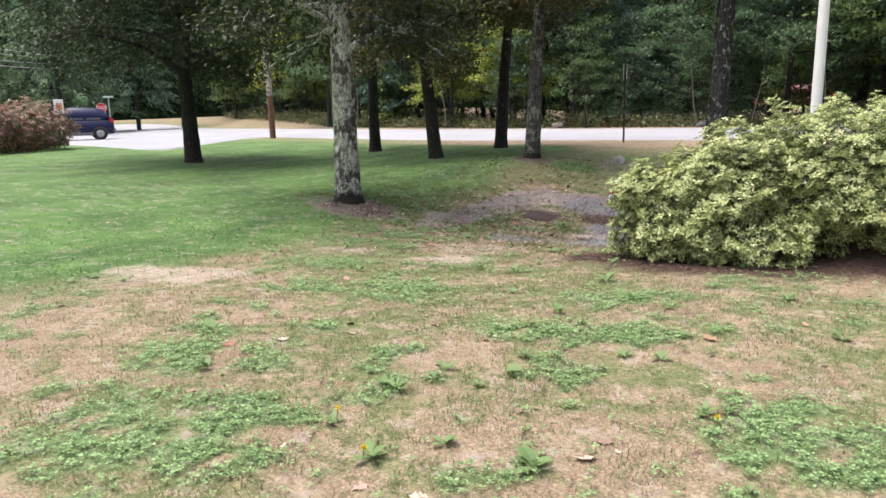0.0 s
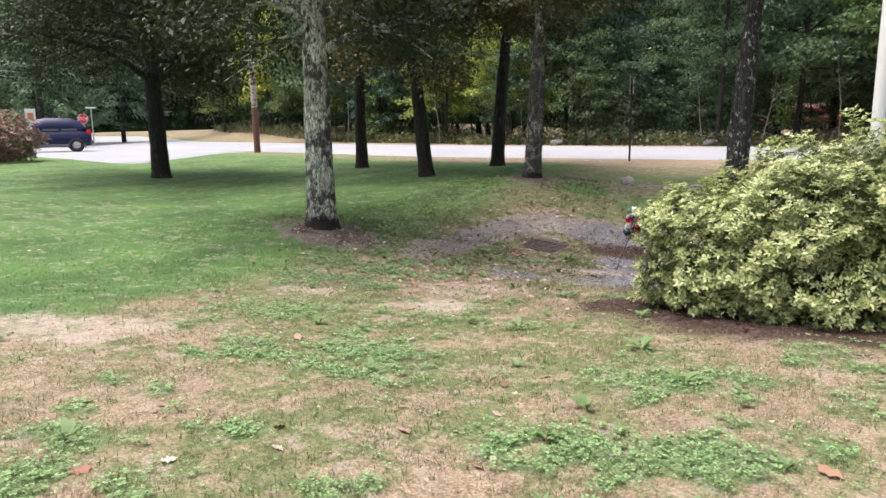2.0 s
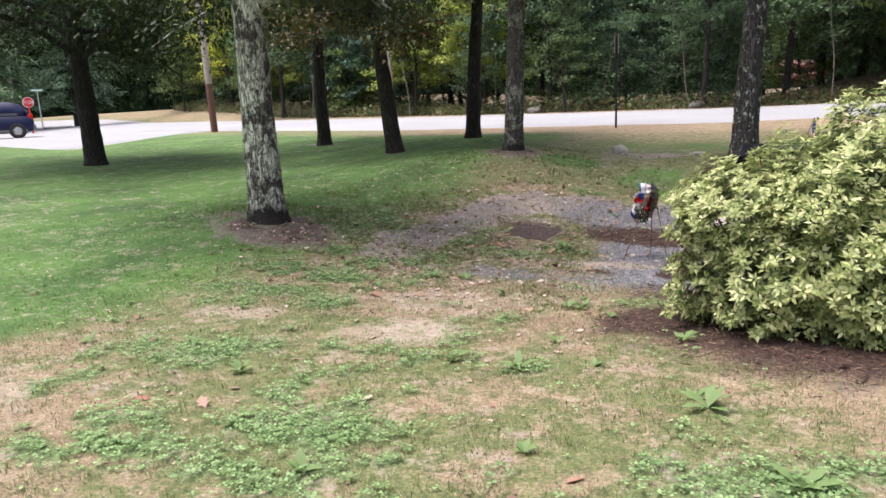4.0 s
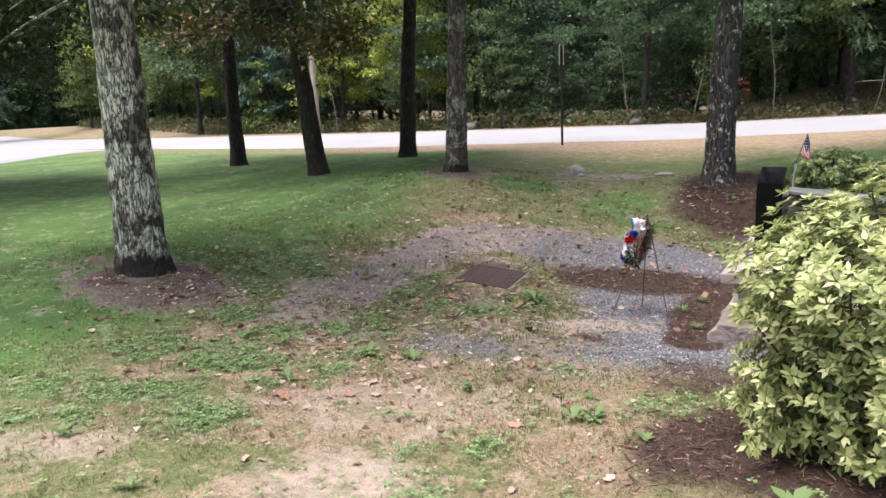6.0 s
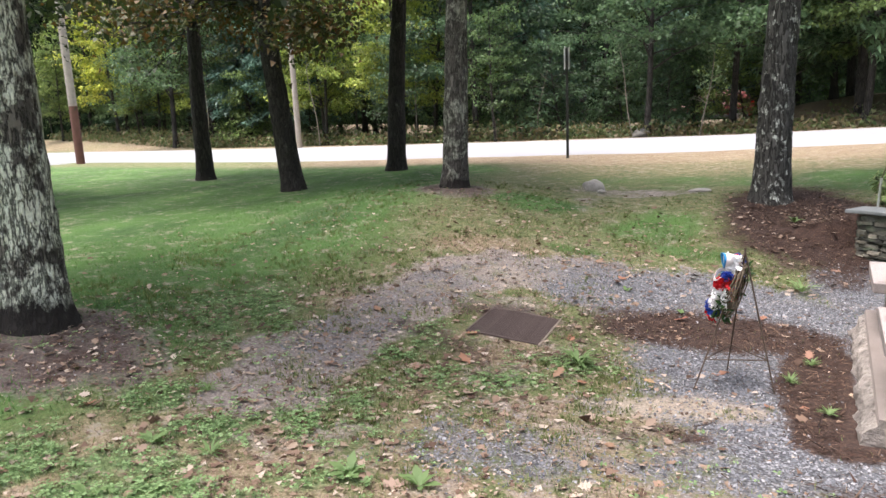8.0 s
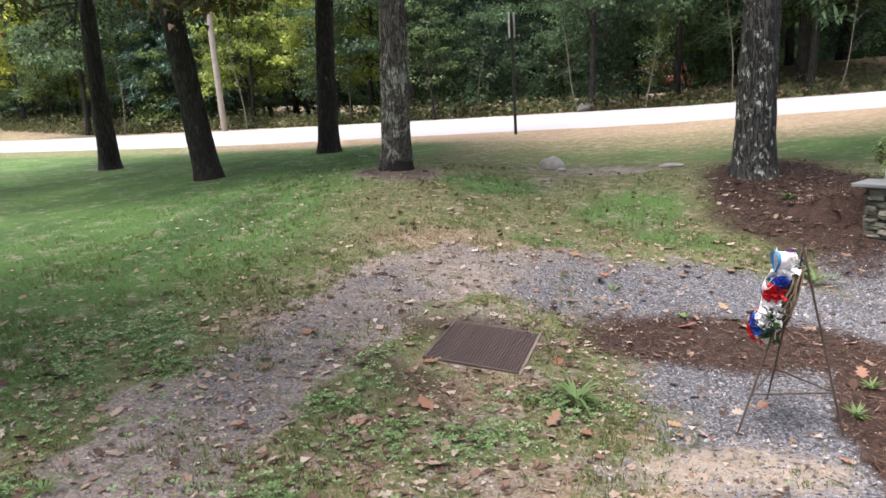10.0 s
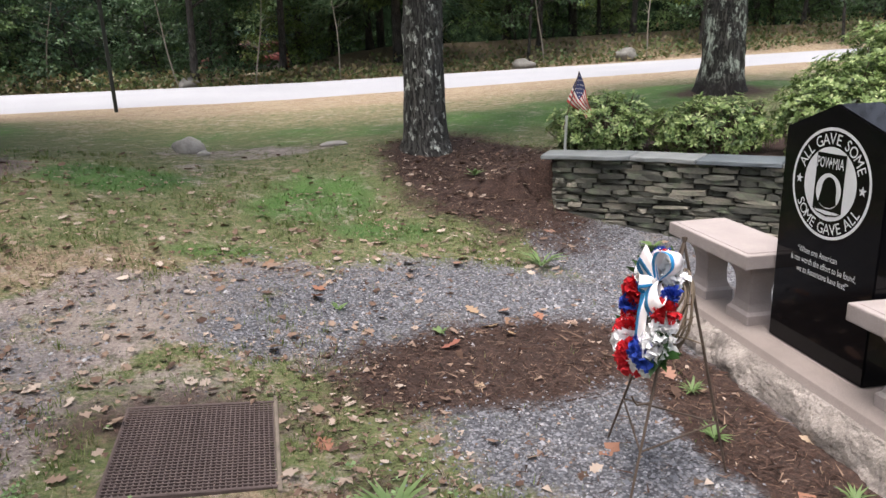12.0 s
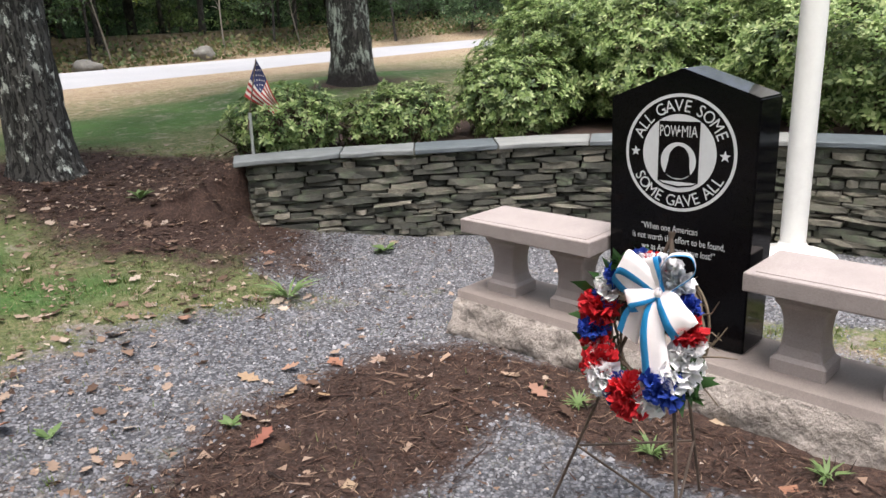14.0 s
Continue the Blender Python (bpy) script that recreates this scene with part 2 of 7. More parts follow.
def lattice(x, y, size, seed):
    """Smooth value noise in 0..1 over the plan."""
    x, y = np.asarray(x, float) / size, np.asarray(y, float) / size
    i, j = np.floor(x).astype(np.int64), np.floor(y).astype(np.int64)
    fx, fy = x - i, y - j
    fx, fy = fx * fx * (3 - 2 * fx), fy * fy * (3 - 2 * fy)

    def h(a, b):
        k = (a * 374761393 + b * 668265263 + seed * 974634777) & 0xFFFFFFFF
        k = ((k ^ (k >> 13)) * 1274126177) & 0xFFFFFFFF
        return ((k ^ (k >> 16)) & 0xFFFF) / 65535.0
    return (h(i, j) * (1 - fx) + h(i + 1, j) * fx) * (1 - fy) + (h(i, j + 1) * (1 - fx) + h(i + 1, j + 1) * fx) * fy


def clouds(x, y, size, seed):
    return 0.55 * lattice(x, y, size, seed) + 0.3 * lattice(x, y, size / 2.3, seed + 7) + 0.15 * lattice(x, y, size / 5.1, seed + 13)


def step(a, b, v):
    t = np.clip((np.asarray(v, float) - a) / (b - a), 0, 1)
    return t * t * (3 - 2 * t)


# ---- the lie of the land ----
# the stone retaining wall's line in plan, from its free end round the back
WALL_LINE = [(-5.97, 15.12), (-5.45, 14.83), (-4.92, 14.36), (-4.2, 13.74), (-3.75, 13.05), (-3.45, 12.3), (-3.36, 11.6), (-3.45, 10.9), (-3.75, 10.3)]


def curve_points(ctrl, count):
    c = np.array([ctrl[0], *ctrl, ctrl[-1]], float)
    out = []
    for u in np.linspace(0, len(ctrl) - 1 - 1e-6, count):
        i = int(u)
        t = u - i
        p0, p1, p2, p3 = c[i], c[i + 1], c[i + 2], c[i + 3]
        out.append(0.5 * (2 * p1 + (p2 - p0) * t + (2 * p0 - 5 * p1 + 4 * p2 - p3) * t * t + (3 * p1 - p0 - 3 * p2 + p3) * t ** 3))
    return np.array(out)


WALL = curve_points(WALL_LINE, 41)
HILLS = [(-6.5, 12.0, 2.6, -0.296), (-5.0, 9.5, 3.0, -0.132), (-3.5, 13, 2.6, -0.556), (-6, 6.5, 3.5, 0.467), (-3, 2, 5, -0.518), (-10, 5, 4, -0.423),
         (-9, 9, 3, -0.418), (-13, 10, 4, -0.106), (-8, 16, 3, -0.395), (-12, 14.5, 3, 0.065), (-18, 14, 5, -0.215), (0, 8, 5, -0.322),
         (-11, 9, 1.2, 0.252), (-10.7, 15, 1.5, 0.258), (-5.8, 6.3, 1.6, -0.197), (-7, 16.4, 1.3, 0.229), (-14, 18.1, 1.6, 0.1), (-2.6, 18.4, 1.6, 0.17), (-5.7, 11.7, 0.9, 0.05), (-5.6, 14.55, 0.5, -0.07), (-5.8, 12.3, 0.55, 0.05)]


def wall_side(x, y):
    """Distance outward from the wall's face, and how far along it (0 to 1, past the ends outside)."""
    p = np.stack([np.asarray(x, float), np.asarray(y, float)], -1)
    best, out, along = np.full(p.shape[:-1], 1e9), np.zeros(p.shape[:-1]), np.zeros(p.shape[:-1])
    k = len(WALL) - 1
    cum = np.concatenate([[0], np.cumsum(np.linalg.norm(np.diff(WALL, axis=0), axis=1))])
    for i in range(k):
        a, b = WALL[i], WALL[i + 1]
        d = b - a
        t = ((p - a) @ d) / (d @ d)
        tc = np.clip(t, 0, 1)
        q = p - (a + tc[..., None] * d)
        dist = np.linalg.norm(q, axis=-1)
        s = d[0] * q[..., 1] - d[1] * q[..., 0]
        near = dist < best
        best = np.where(near, dist, best)
        out = np.where(near, np.where(s > 0, dist, -dist), out)
        end = np.where((i == 0) & (t < 0), t, np.where((i == k - 1) & (t > 1), t, tc)) * np.linalg.norm(d)
        along = np.where(near, cum[i] + end, along)
    return out, along


WALL_LENGTH = float(np.linalg.norm(np.diff(WALL, axis=0), axis=1).sum())


def behind_wall(x, y):
    out, along = wall_side(x, y)
    return (out > 0) & (along > -0.05) & (along < WALL_LENGTH + 0.05) & (out < 3.6)


def land(x, y):
    x, y = np.asarray(x, float), np.asarray(y, float)
    z = 1.03 + 0.17 * step(21, 29, y) + 0.02 * np.clip(x + 9, 0, 40) * step(15, 24, y) + 0.05 * step(-26, -40, x)
    for a, b, r, h in HILLS:
        z = z + h * np.exp(-((x - a) ** 2 + (y - b) ** 2) / (2 * r * r))
    z = z + 0.9 * step(-34, -48, x) * step(30.5, 37, y) + 0.4 * step(33, 60, y) + 1.1 * step(-14, -6, x) * step(31.5, 37, y) + 0.03 * (clouds(x, y, 2.6, 3) - 0.5) * step(40, 8, np.hypot(x + 5, y - 8))
    return z


def ground(x, y):
    z = land(x, y)
    out, along = wall_side(x, y)
    bed = step(0.16, 0.3, out) * step(4.2, 1.6, out) * step(-1.0, 0.15, along) * step(WALL_LENGTH + 1.4, WALL_LENGTH - 0.2, along)
    return np.maximum(z, z * (1 - bed) + 0.7 * bed)


def ground_at(x, y):
    return float(ground(np.array([x]), np.array([y]))[0])


def blob(x, y, cx, cy, rx, ry, turn=0.0, rag=0.5, seed=1, soft=0.42):
    """A patch in plan with a ragged edge: 1 inside, 0 outside."""
    c, s = math.cos(radians(turn)), math.sin(radians(turn))
    u, v = (x - cx) * c + (y - cy) * s, -(x - cx) * s + (y - cy) * c
    d = np.hypot(u / rx, v / ry) + rag * (clouds(x, y, 0.7, seed) - 0.5) * 1.6
    return step(1 + soft, 1 - soft, d)


def strip(x, y, line, width, seed=1, rag=0.5):
    """A path in plan along a line of points."""
    p, best = np.stack([x, y], -1), np.full(np.shape(x), 1e9)
    for a, b in zip(line, line[1:]):
        a, b = np.array(a, float), np.array(b, float)
        t = np.clip(((p - a) @ (b - a)) / ((b - a) @ (b - a)), 0, 1)
        best = np.minimum(best, np.linalg.norm(p - (a + t[..., None] * (b - a)), axis=-1))
    d = best / width + rag * (clouds(x, y, 0.6, seed) - 0.5) * 1.6
    return step(1.2, 0.8, d)


def near_edge(x):
    return 21.6 + 0.10 * np.clip(x + 14, 0, 60) + 0.14 * np.sin(x * 0.13) + 0.8 * step(-24, -12, x)


def far_edge(x):
    return near_edge(x) + 6.9 - 0.8 * step(-24, -12, x) + 0.2 * np.clip(-37 - x, 0, 30)


def zones(x, y):
    """How much of each ground cover lies at a place: gravel, mulch, soil, sand, dry, lush, clover."""
    x, y = np.asarray(x, float), np.asarray(y, float)
    out, along = wall_side(x, y)
    out = np.where(behind_wall(x, y), out, -1.0)
    court = np.maximum(blob(x, y, -6.7, 13.2, 1.95, 0.75, 0, 0.3, 21), strip(x, y, [(-5.7, 14.4), (-4.7, 13.7), (-4.0, 12.6), (-3.9, 11.2)], 0.6, 22, 0.3))
    court = np.maximum(court, np.maximum(blob(x, y, -6.15, 11.6, 1.15, 1.75, 8, 0.35, 26), blob(x, y, -8.25, 12.95, 0.75, 0.42, -15, 0.4, 27))) * step(0.3, 0.0, out)
    islands = np.maximum(blob(x, y, -8.35, 11.5, 0.75, 0.75, 20, 0.5, 23), blob(x, y, -7.95, 10.75, 0.6, 0.38, 35, 0.6, 24))
    islands = np.maximum(islands, blob(x, y, -6.75, 10.35, 0.4, 0.2, 10, 0.6, 25))
    track = [(-9.05, 9.55), (-9.2, 10.3), (-9.33, 11.0), (-9.4, 11.7), (-9.33, 12.45), (-9.0, 13.05), (-8.3, 13.45)]
    gravel = court * (1 - 0.95 * islands) * (0.36 + 0.75 * clouds(x, y, 0.8, 29) + 0.28 * step(-7.8, -6.7, x))
    gravel = np.maximum(gravel, 0.4 * strip(x, y, track, 0.3, 26, 0.9) * step(9.6, 10.4, y))
    gravel = np.maximum(gravel, 0.62 * blob(x, y, -7.45, 9.75, 0.72, 0.36, 15, 0.9, 27))
    gravel = np.maximum(gravel, 0.66 * blob(x, y, -6.15, 10.1, 0.75, 0.42, 10, 0.9, 28) * step(0.3, 0.0, out))
    mulch = blob(x, y, -6.82, 12.55, 0.95, 0.5, 8, 0.35, 31)
    mulch = np.maximum(mulch, strip(x, y, [(-6.1, 12.35), (-6.0, 11.4), (-5.85, 10.7)], 0.24, 37, 0.5))
    mulch = np.maximum(mulch, blob(x, y, -6.5, 15.8, 0.9, 1.5, 15, 0.4, 32))
    mulch = np.maximum(mulch, blob(x, y, -3.9, 8.7, 1.45, 1.05, 25, 0.3, 33))
    mulch = np.maximum(mulch, 0.9 * blob(x, y, -5.1, 8.65, 0.55, 0.6, 0, 0.5, 35))
    mulch = np.maximum(mulch, 0.55 * blob(x, y, -5.65, 9.75, 0.4, 0.45, 0, 0.8, 36))
    mulch = np.maximum(mulch, blob(x, y, -2.4, 9.4, 2.0, 1.2, 15, 0.3, 34))
    mulch = np.maximum(mulch, step(0.1, 0.2, out) * step(3.4, 2.4, out) )
    mulch = np.maximum(mulch, 0.8 * blob(x, y, -2.6, 18.4, 0.8, 0.6, 0, 0.5, 47))
    roots = np.maximum(blob(x, y, -10.6, 9.0, 0.95, 0.75, 0, 0.6, 41), blob(x, y, -11.1, 15.4, 0.7, 0.6, 0, 0.6, 42))
    mulch = np.maximum(mulch, 0.6 * roots)
    mulch = np.maximum(mulch, 0.62 * islands * step(0.35, 0.65, clouds(x, y, 0.5, 38)))
    soil = 0.85 * roots
    soil = np.maximum(np.maximum(soil, 0.25 * islands), 0.8 * court * (1 - islands))
    soil = np.maximum(soil, 0.42 * blob(x, y, -7.2, 9.8, 1.6, 0.75, 15, 1.0, 48))
    soil = np.maximum(soil, 0.8 * strip(x, y, track, 0.44, 43, 0.8))
    soil = np.maximum(soil, 0.55 * blob(x, y, -8.45, 12.2, 0.6, 0.25, 10, 0.8, 44))
    soil = np.maximum(soil, 0.5 * blob(x, y, -9.15, 15.9, 0.22, 0.6, 10, 0.8, 49))
    soil = np.maximum(soil, 0.6 * blob(x, y, -8.7, 17.0, 1.0, 0.5, 0, 0.8, 45))
    soil = np.maximum(soil, blob(x, y, -18.6, 17.1, 0.5, 0.4, 0, 0.5, 46) * 0.6)
    sand = np.maximum(0.84 * blob(x, y, -6.8, 7.42, 0.5, 0.34, 20, 1.2, 51), 0.72 * blob(x, y, -8.3, 4.5, 0.8, 0.42, 60, 1.4, 52))
    sand = np.maximum(sand, 0.62 * blob(x, y, -8.35, 6.95, 0.42, 0.25, 20, 1.0, 57))
    sand = np.maximum(sand, 0.45 * blob(x, y, -7.1, 8.2, 0.8, 0.4, 30, 1.1, 53))
    dust = np.maximum(0.75 * blob(x, y, -6.72, 10.85, 0.46, 0.22, 12, 0.7, 56), 0.35 * blob(x, y, -8.95, 12.9, 0.4, 0.3, 40, 0.9, 55))
    lush = step(-8.5, -10.3, x + 0.22 * (y - 7) + 1.6 * (clouds(x, y, 2.5, 61) - 0.5)) * step(21, 18.5, y + 1.5 * (clouds(x, y, 3, 62) - 0.5))
    lush = np.maximum(lush, np.maximum(0.9 * blob(x, y, -9.85, 15.35, 0.6, 0.5, 0, 0.8, 63), 0.75 * blob(x, y, -8.05, 15.35, 0.6, 0.55, 30, 0.9, 65)))
    lush = np.maximum(lush, 0.7 * np.maximum(blob(x, y, -7.5, 14.55, 0.4, 0.2, 0, 0.9, 66), blob(x, y, -8.6, 13.95, 0.45, 0.12, 10, 0.9, 67)))
    lush = np.maximum(lush, 0.75 * blob(x, y, -4.5, 18.6, 4.5, 0.9, 5, 0.8, 64))
    mottle = 0.3 * clouds(x, y, 1.7, 71) + 0.3 * clouds(x, y, 0.55, 73) + 0.4 * lattice(x, y, 0.2, 74)
    dry = step(0.26, 0.74, mottle + 0.1 * step(6.5, 3.0, y) - 0.08 * step(5.2, 6.2, y) * step(7.6, 6.6, y) + 0.1 * step(7.2, 8.4, y) * step(10.4, 9.6, y)) * (1 - lush) * (1 - 0.7 * step(11, 12.5, y))
    dry = np.maximum(dry, 0.5 * step(17.8, 20.0, y + 1.6 * (clouds(x, y, 3, 72) - 0.5)) * step(-24, -16, x))
    dry = np.maximum(dry, 0.8 * blob(x, y, -9.5, 13.45, 0.85, 0.4, 15, 0.9, 76) * (1 - lush))
    dry = np.maximum(dry, 0.95 * step(2.9, 1.5, near_edge(x) - y + 1.2 * (clouds(x, y, 1.5, 75) - 0.5)) * step(-24, -16, x))
    clover = 0.7 * step(0.56, 0.7, 0.6 * clouds(x, y, 0.8, 81) + 0.4 * lattice(x, y, 0.17, 80)) * step(10.5, 8.5, y)
    for k, (cx, cy, rx, ry) in enumerate(((-5.45, 3.25, 0.5, 0.32), (-4.5, 2.55, 0.65, 0.4), (-5.5, 4.15, 0.3, 0.18), (-6.0, 3.5, 0.3, 0.18), (-3.96, 5.05, 0.42, 0.28), (-3.27, 5.43, 0.28, 0.18), (-3.85, 6.45, 0.6, 0.2), (-1.8, 4.5, 0.5, 0.4),
                                          (-9.1, 8.15, 0.5, 0.28), (-8.5, 8.35, 0.5, 0.18), (-8.95, 7.45, 0.6, 0.25), (-7.9, 7.6, 0.3, 0.18), (-6.6, 5.15, 0.6, 0.35), (-6.1, 5.8, 0.5, 0.22), (-5.65, 7.1, 0.25, 0.14), (-7.6, 6.2, 0.6, 0.3), (-8.0, 10.55, 0.6, 0.25), (-7.65, 11.1, 0.35, 0.25), (-8.75, 10.9, 0.22, 0.5), (-8.9, 9.2, 0.7, 0.4), (-9.9, 10.3, 0.4, 0.9))):
        clover = np.maximum(clover, blob(x, y, cx, cy, rx, ry, 30, 0.9, 82 + k) * step(0.22, 0.5, lattice(x, y, 0.14, 99)))
    litter = step(2.6, 4.0, y - far_edge(x) + 1.6 * (clouds(x, y, 2, 95) - 0.5) - 5.0 * step(-34, -44, x))
    dry = np.maximum(dry, step(-0.5, 0.3, y - far_edge(x)) * (0.45 + 0.5 * clouds(x, y, 1.5, 96)))
    clover = clover * (1 - sand)
    bare = np.maximum(np.maximum(gravel, mulch), soil)
    return {"dust": dust, "gravel": gravel * (1 - 0.6 * dust), "mulch": mulch, "soil": soil, "sand": sand * (1 - bare), "lush": lush, "dry": dry * (1 - 0.8 * clover), "clover": clover * (1 - bare), "litter": litter}


def spaced(lo, a, b, hi, fine, growth=1.12):
    """Grid lines: fine between a and b, widening out to lo and hi."""
    mid = list(np.arange(a, b, fine))
    up, d = [b], fine
    while up[-1] < hi:
        d *= growth
        up.append(up[-1] + d)
    dn, d = [], fine
    q = a
    while q > lo:
        d *= growth
        q -= d
        dn.append(q)
    return np.array(dn[::-1] + mid + up)


# ---- ground, road ----
def ground_material():
    m, n, l, b = material("lawn_and_bare_ground", 0.95)
    v = coords(n, l)

    def at(name):
        a = n.new("ShaderNodeAttribute")
        a.attribute_name = name
        return a.outputs["Fac"]

    def grain(scale, detail=4, lo=0.36, hi=0.64, rough=0.7):
        """Noise stretched over the whole of 0 to 1."""
        return ramp(n, l, noise_node(n, l, scale, detail, v, rough), [(lo, (0, 0, 0)), (hi, (1, 1, 1))])

    def edge(name, noise, amount=0.5, soft=0.14):
        """The cover's share, broken up by a finer noise."""
        k = n.new("ShaderNodeMath")
        k.operation = "MULTIPLY_ADD"
        l.new(noise, k.inputs[0])
        k.inputs[1].default_value = amount
        l.new(at(name), k.inputs[2])
        s = n.new("ShaderNodeMath")
        s.operation = "MULTIPLY_ADD"
        s.inputs[1].default_value, s.inputs[2].default_value = 0.5, 0.5 - 0.25 * amount - 0.25
        l.new(k.outputs[0], s.inputs[0])
        return ramp(n, l, s.outputs[0], [(0.5 - soft * 0.5, (0, 0, 0)), (0.5 + soft * 0.5, (1, 1, 1))])

    fine, mid, big = grain(55), grain(9, 5), noise_node(n, l, 0.9, 3, v)
    tiny, coarse = grain(190, 3), grain(24)
    patchy = mixed(n, l, 0.45, mid, coarse)
    ragged = mixed(n, l, 0.5, grain(4, 5), patchy)
    turf = mixed(n, l, 0.5, ramp(n, l, fine, [(0.0, (0.042, 0.06, 0.02)), (0.5, (0.115, 0.14, 0.05)), (1.0, (0.235, 0.225, 0.11))]),
                 ramp(n, l, patchy, [(0.1, (0.06, 0.07, 0.03)), (0.32, (0.095, 0.125, 0.042)), (0.6, (0.16, 0.18, 0.07)), (0.9, (0.25, 0.2, 0.12))]))
    streak = noise_node(n, l, 1.1, 5, coords(n, l, (1, 0.45, 1)), 0.6)
    lush = mixed(n, l, 0.5, ramp(n, l, fine, [(0.0, (0.03, 0.082, 0.016)), (1.0, (0.1, 0.2, 0.045))]), ramp(n, l, big, [(0.3, (0.045, 0.115, 0.024)), (0.7, (0.09, 0.19, 0.042))]))
    lush = mixed(n, l, 0.8, lush, ramp(n, l, streak, [(0.34, (0.5, 0.55, 0.55)), (0.5, (0.95, 0.95, 0.95)), (0.66, (1.5, 1.4, 1.4))]), "MULTIPLY")
    dry = mixed(n, l, 0.5, ramp(n, l, fine, [(0.0, (0.11, 0.083, 0.048)), (0.5, (0.27, 0.21, 0.125)), (1.0, (0.48, 0.4, 0.265))]), ramp(n, l, patchy, [(0.1, (0.12, 0.088, 0.056)), (0.9, (0.4, 0.315, 0.215))]))
    rust = ramp(n, l, fine, [(0.0, (0.085, 0.052, 0.036)), (1.0, (0.32, 0.21, 0.145))])
    dry = mixed(n, l, ramp(n, l, mixed(n, l, 0.35, noise_node(n, l, 1.7, 5, v, 0.7), coarse), [(0.46, (0, 0, 0)), (0.68, (0.85, 0.85, 0.85))]), dry, rust)
    clover = ramp(n, l, fine, [(0.0, (0.055, 0.095, 0.035)), (1.0, (0.17, 0.26, 0.1))])
    sand = mixed(n, l, 0.5, ramp(n, l, patchy, [(0.1, (0.24, 0.19, 0.15)), (0.9, (0.42, 0.35, 0.275))]), ramp(n, l, tiny, [(0.0, (0.24, 0.195, 0.155)), (1.0, (0.54, 0.465, 0.38))]))
    soil = mixed(n, l, 0.5, ramp(n, l, fine, [(0.0, (0.085, 0.067, 0.061)), (0.5, (0.245, 0.205, 0.19)), (1.0, (0.5, 0.44, 0.4))]), ramp(n, l, patchy, [(0.1, (0.12, 0.096, 0.087)), (0.9, (0.38, 0.325, 0.295))]))
    vo = n.new("ShaderNodeTexVoronoi")
    vo.inputs["Scale"].default_value = 75
    l.new(v, vo.inputs["Vector"])
    bw = n.new("ShaderNodeSeparateColor")
    l.new(vo.outputs["Color"], bw.inputs[0])
    stones = ramp(n, l, bw.outputs[0], [(0.0, (0.064, 0.065, 0.074)), (0.5, (0.15, 0.154, 0.172)), (1.0, (0.32, 0.322, 0.342))])
    stones = mixed(n, l, 0.7, stones, ramp(n, l, vo.outputs["Distance"], [(0.25, (1, 1, 1)), (0.75, (0.3, 0.3, 0.3))]), "MULTIPLY")
    mulch = mixed(n, l, 0.5, ramp(n, l, fine, [(0.0, (0.015, 0.009, 0.007)), (0.5, (0.045, 0.024, 0.018)), (1.0, (0.125, 0.074, 0.054))]), ramp(n, l, patchy, [(0.1, (0.025, 0.014, 0.011)), (0.9, (0.075, 0.042, 0.031))]))
    c = mixed(n, l, edge("dry", patchy, 1.0, 0.3), turf, dry)
    c = mixed(n, l, edge("lush", patchy, 0.8, 0.3), c, lush)
    c = mixed(n, l, edge("clover", patchy, 0.9, 0.3), c, clover)
    c = mixed(n, l, edge("sand", ragged, 1.1, 0.45), c, sand)
    c = mixed(n, l, edge("soil", ragged, 1.0, 0.25), c, soil)
    c = mixed(n, l, edge("gravel", ragged, 1.0, 0.25), c, stones)
    c = mixed(n, l, edge("dust", ragged, 0.9, 0.4), c, sand)
    c = mixed(n, l, edge("mulch", ragged, 0.6, 0.25), c, mulch)
    floor = mixed(n, l, 0.5, ramp(n, l, fine, [(0.0, (0.04, 0.03, 0.02)), (1.0, (0.26, 0.2, 0.13))]), ramp(n, l, patchy, [(0.1, (0.06, 0.05, 0.03)), (0.9, (0.22, 0.175, 0.115))]))
    c = mixed(n, l, edge("litter", mid, 0.4), c, floor)
    l.new(c, b.inputs["Base Color"])
    h = n.new("ShaderNodeMath")
    h.operation = "ADD"
    l.new(fine, h.inputs[0])
    l.new(mid, h.inputs[1])
    bumped(n, l, b, h.outputs[0], 0.6, 0.012)
    return m


def make_ground():
    gx, gy = spaced(-600, -13, 0.5, 600, 0.095), spaced(-600, 1.5, 18, 600, 0.095)
    xx, yy = np.meshgrid(gx, gy, indexing="ij")
    zz = ground(xx, yy)
    i, j = np.meshgrid(np.arange(len(gx) - 1), np.arange(len(gy) - 1), indexing="ij")
    q = len(gy)
    f = np.stack([i * q + j, (i + 1) * q + j, (i + 1) * q + j + 1, i * q + j + 1], -1).reshape(-1, 4)
    ob = raw("ground", np.stack([xx, yy, zz], -1).reshape(-1, 3), f, ground_material(), smooth=True)
    for k, val in zones(xx.ravel(), yy.ravel()).items():
        ob.data.attributes.new(k, "FLOAT", "POINT").data.foreach_set("value", val.astype(np.float32))
    tagged(ob, "patchy lawn with dry grass, gravel and mulch", "ground", kind="structure")


make_ground()


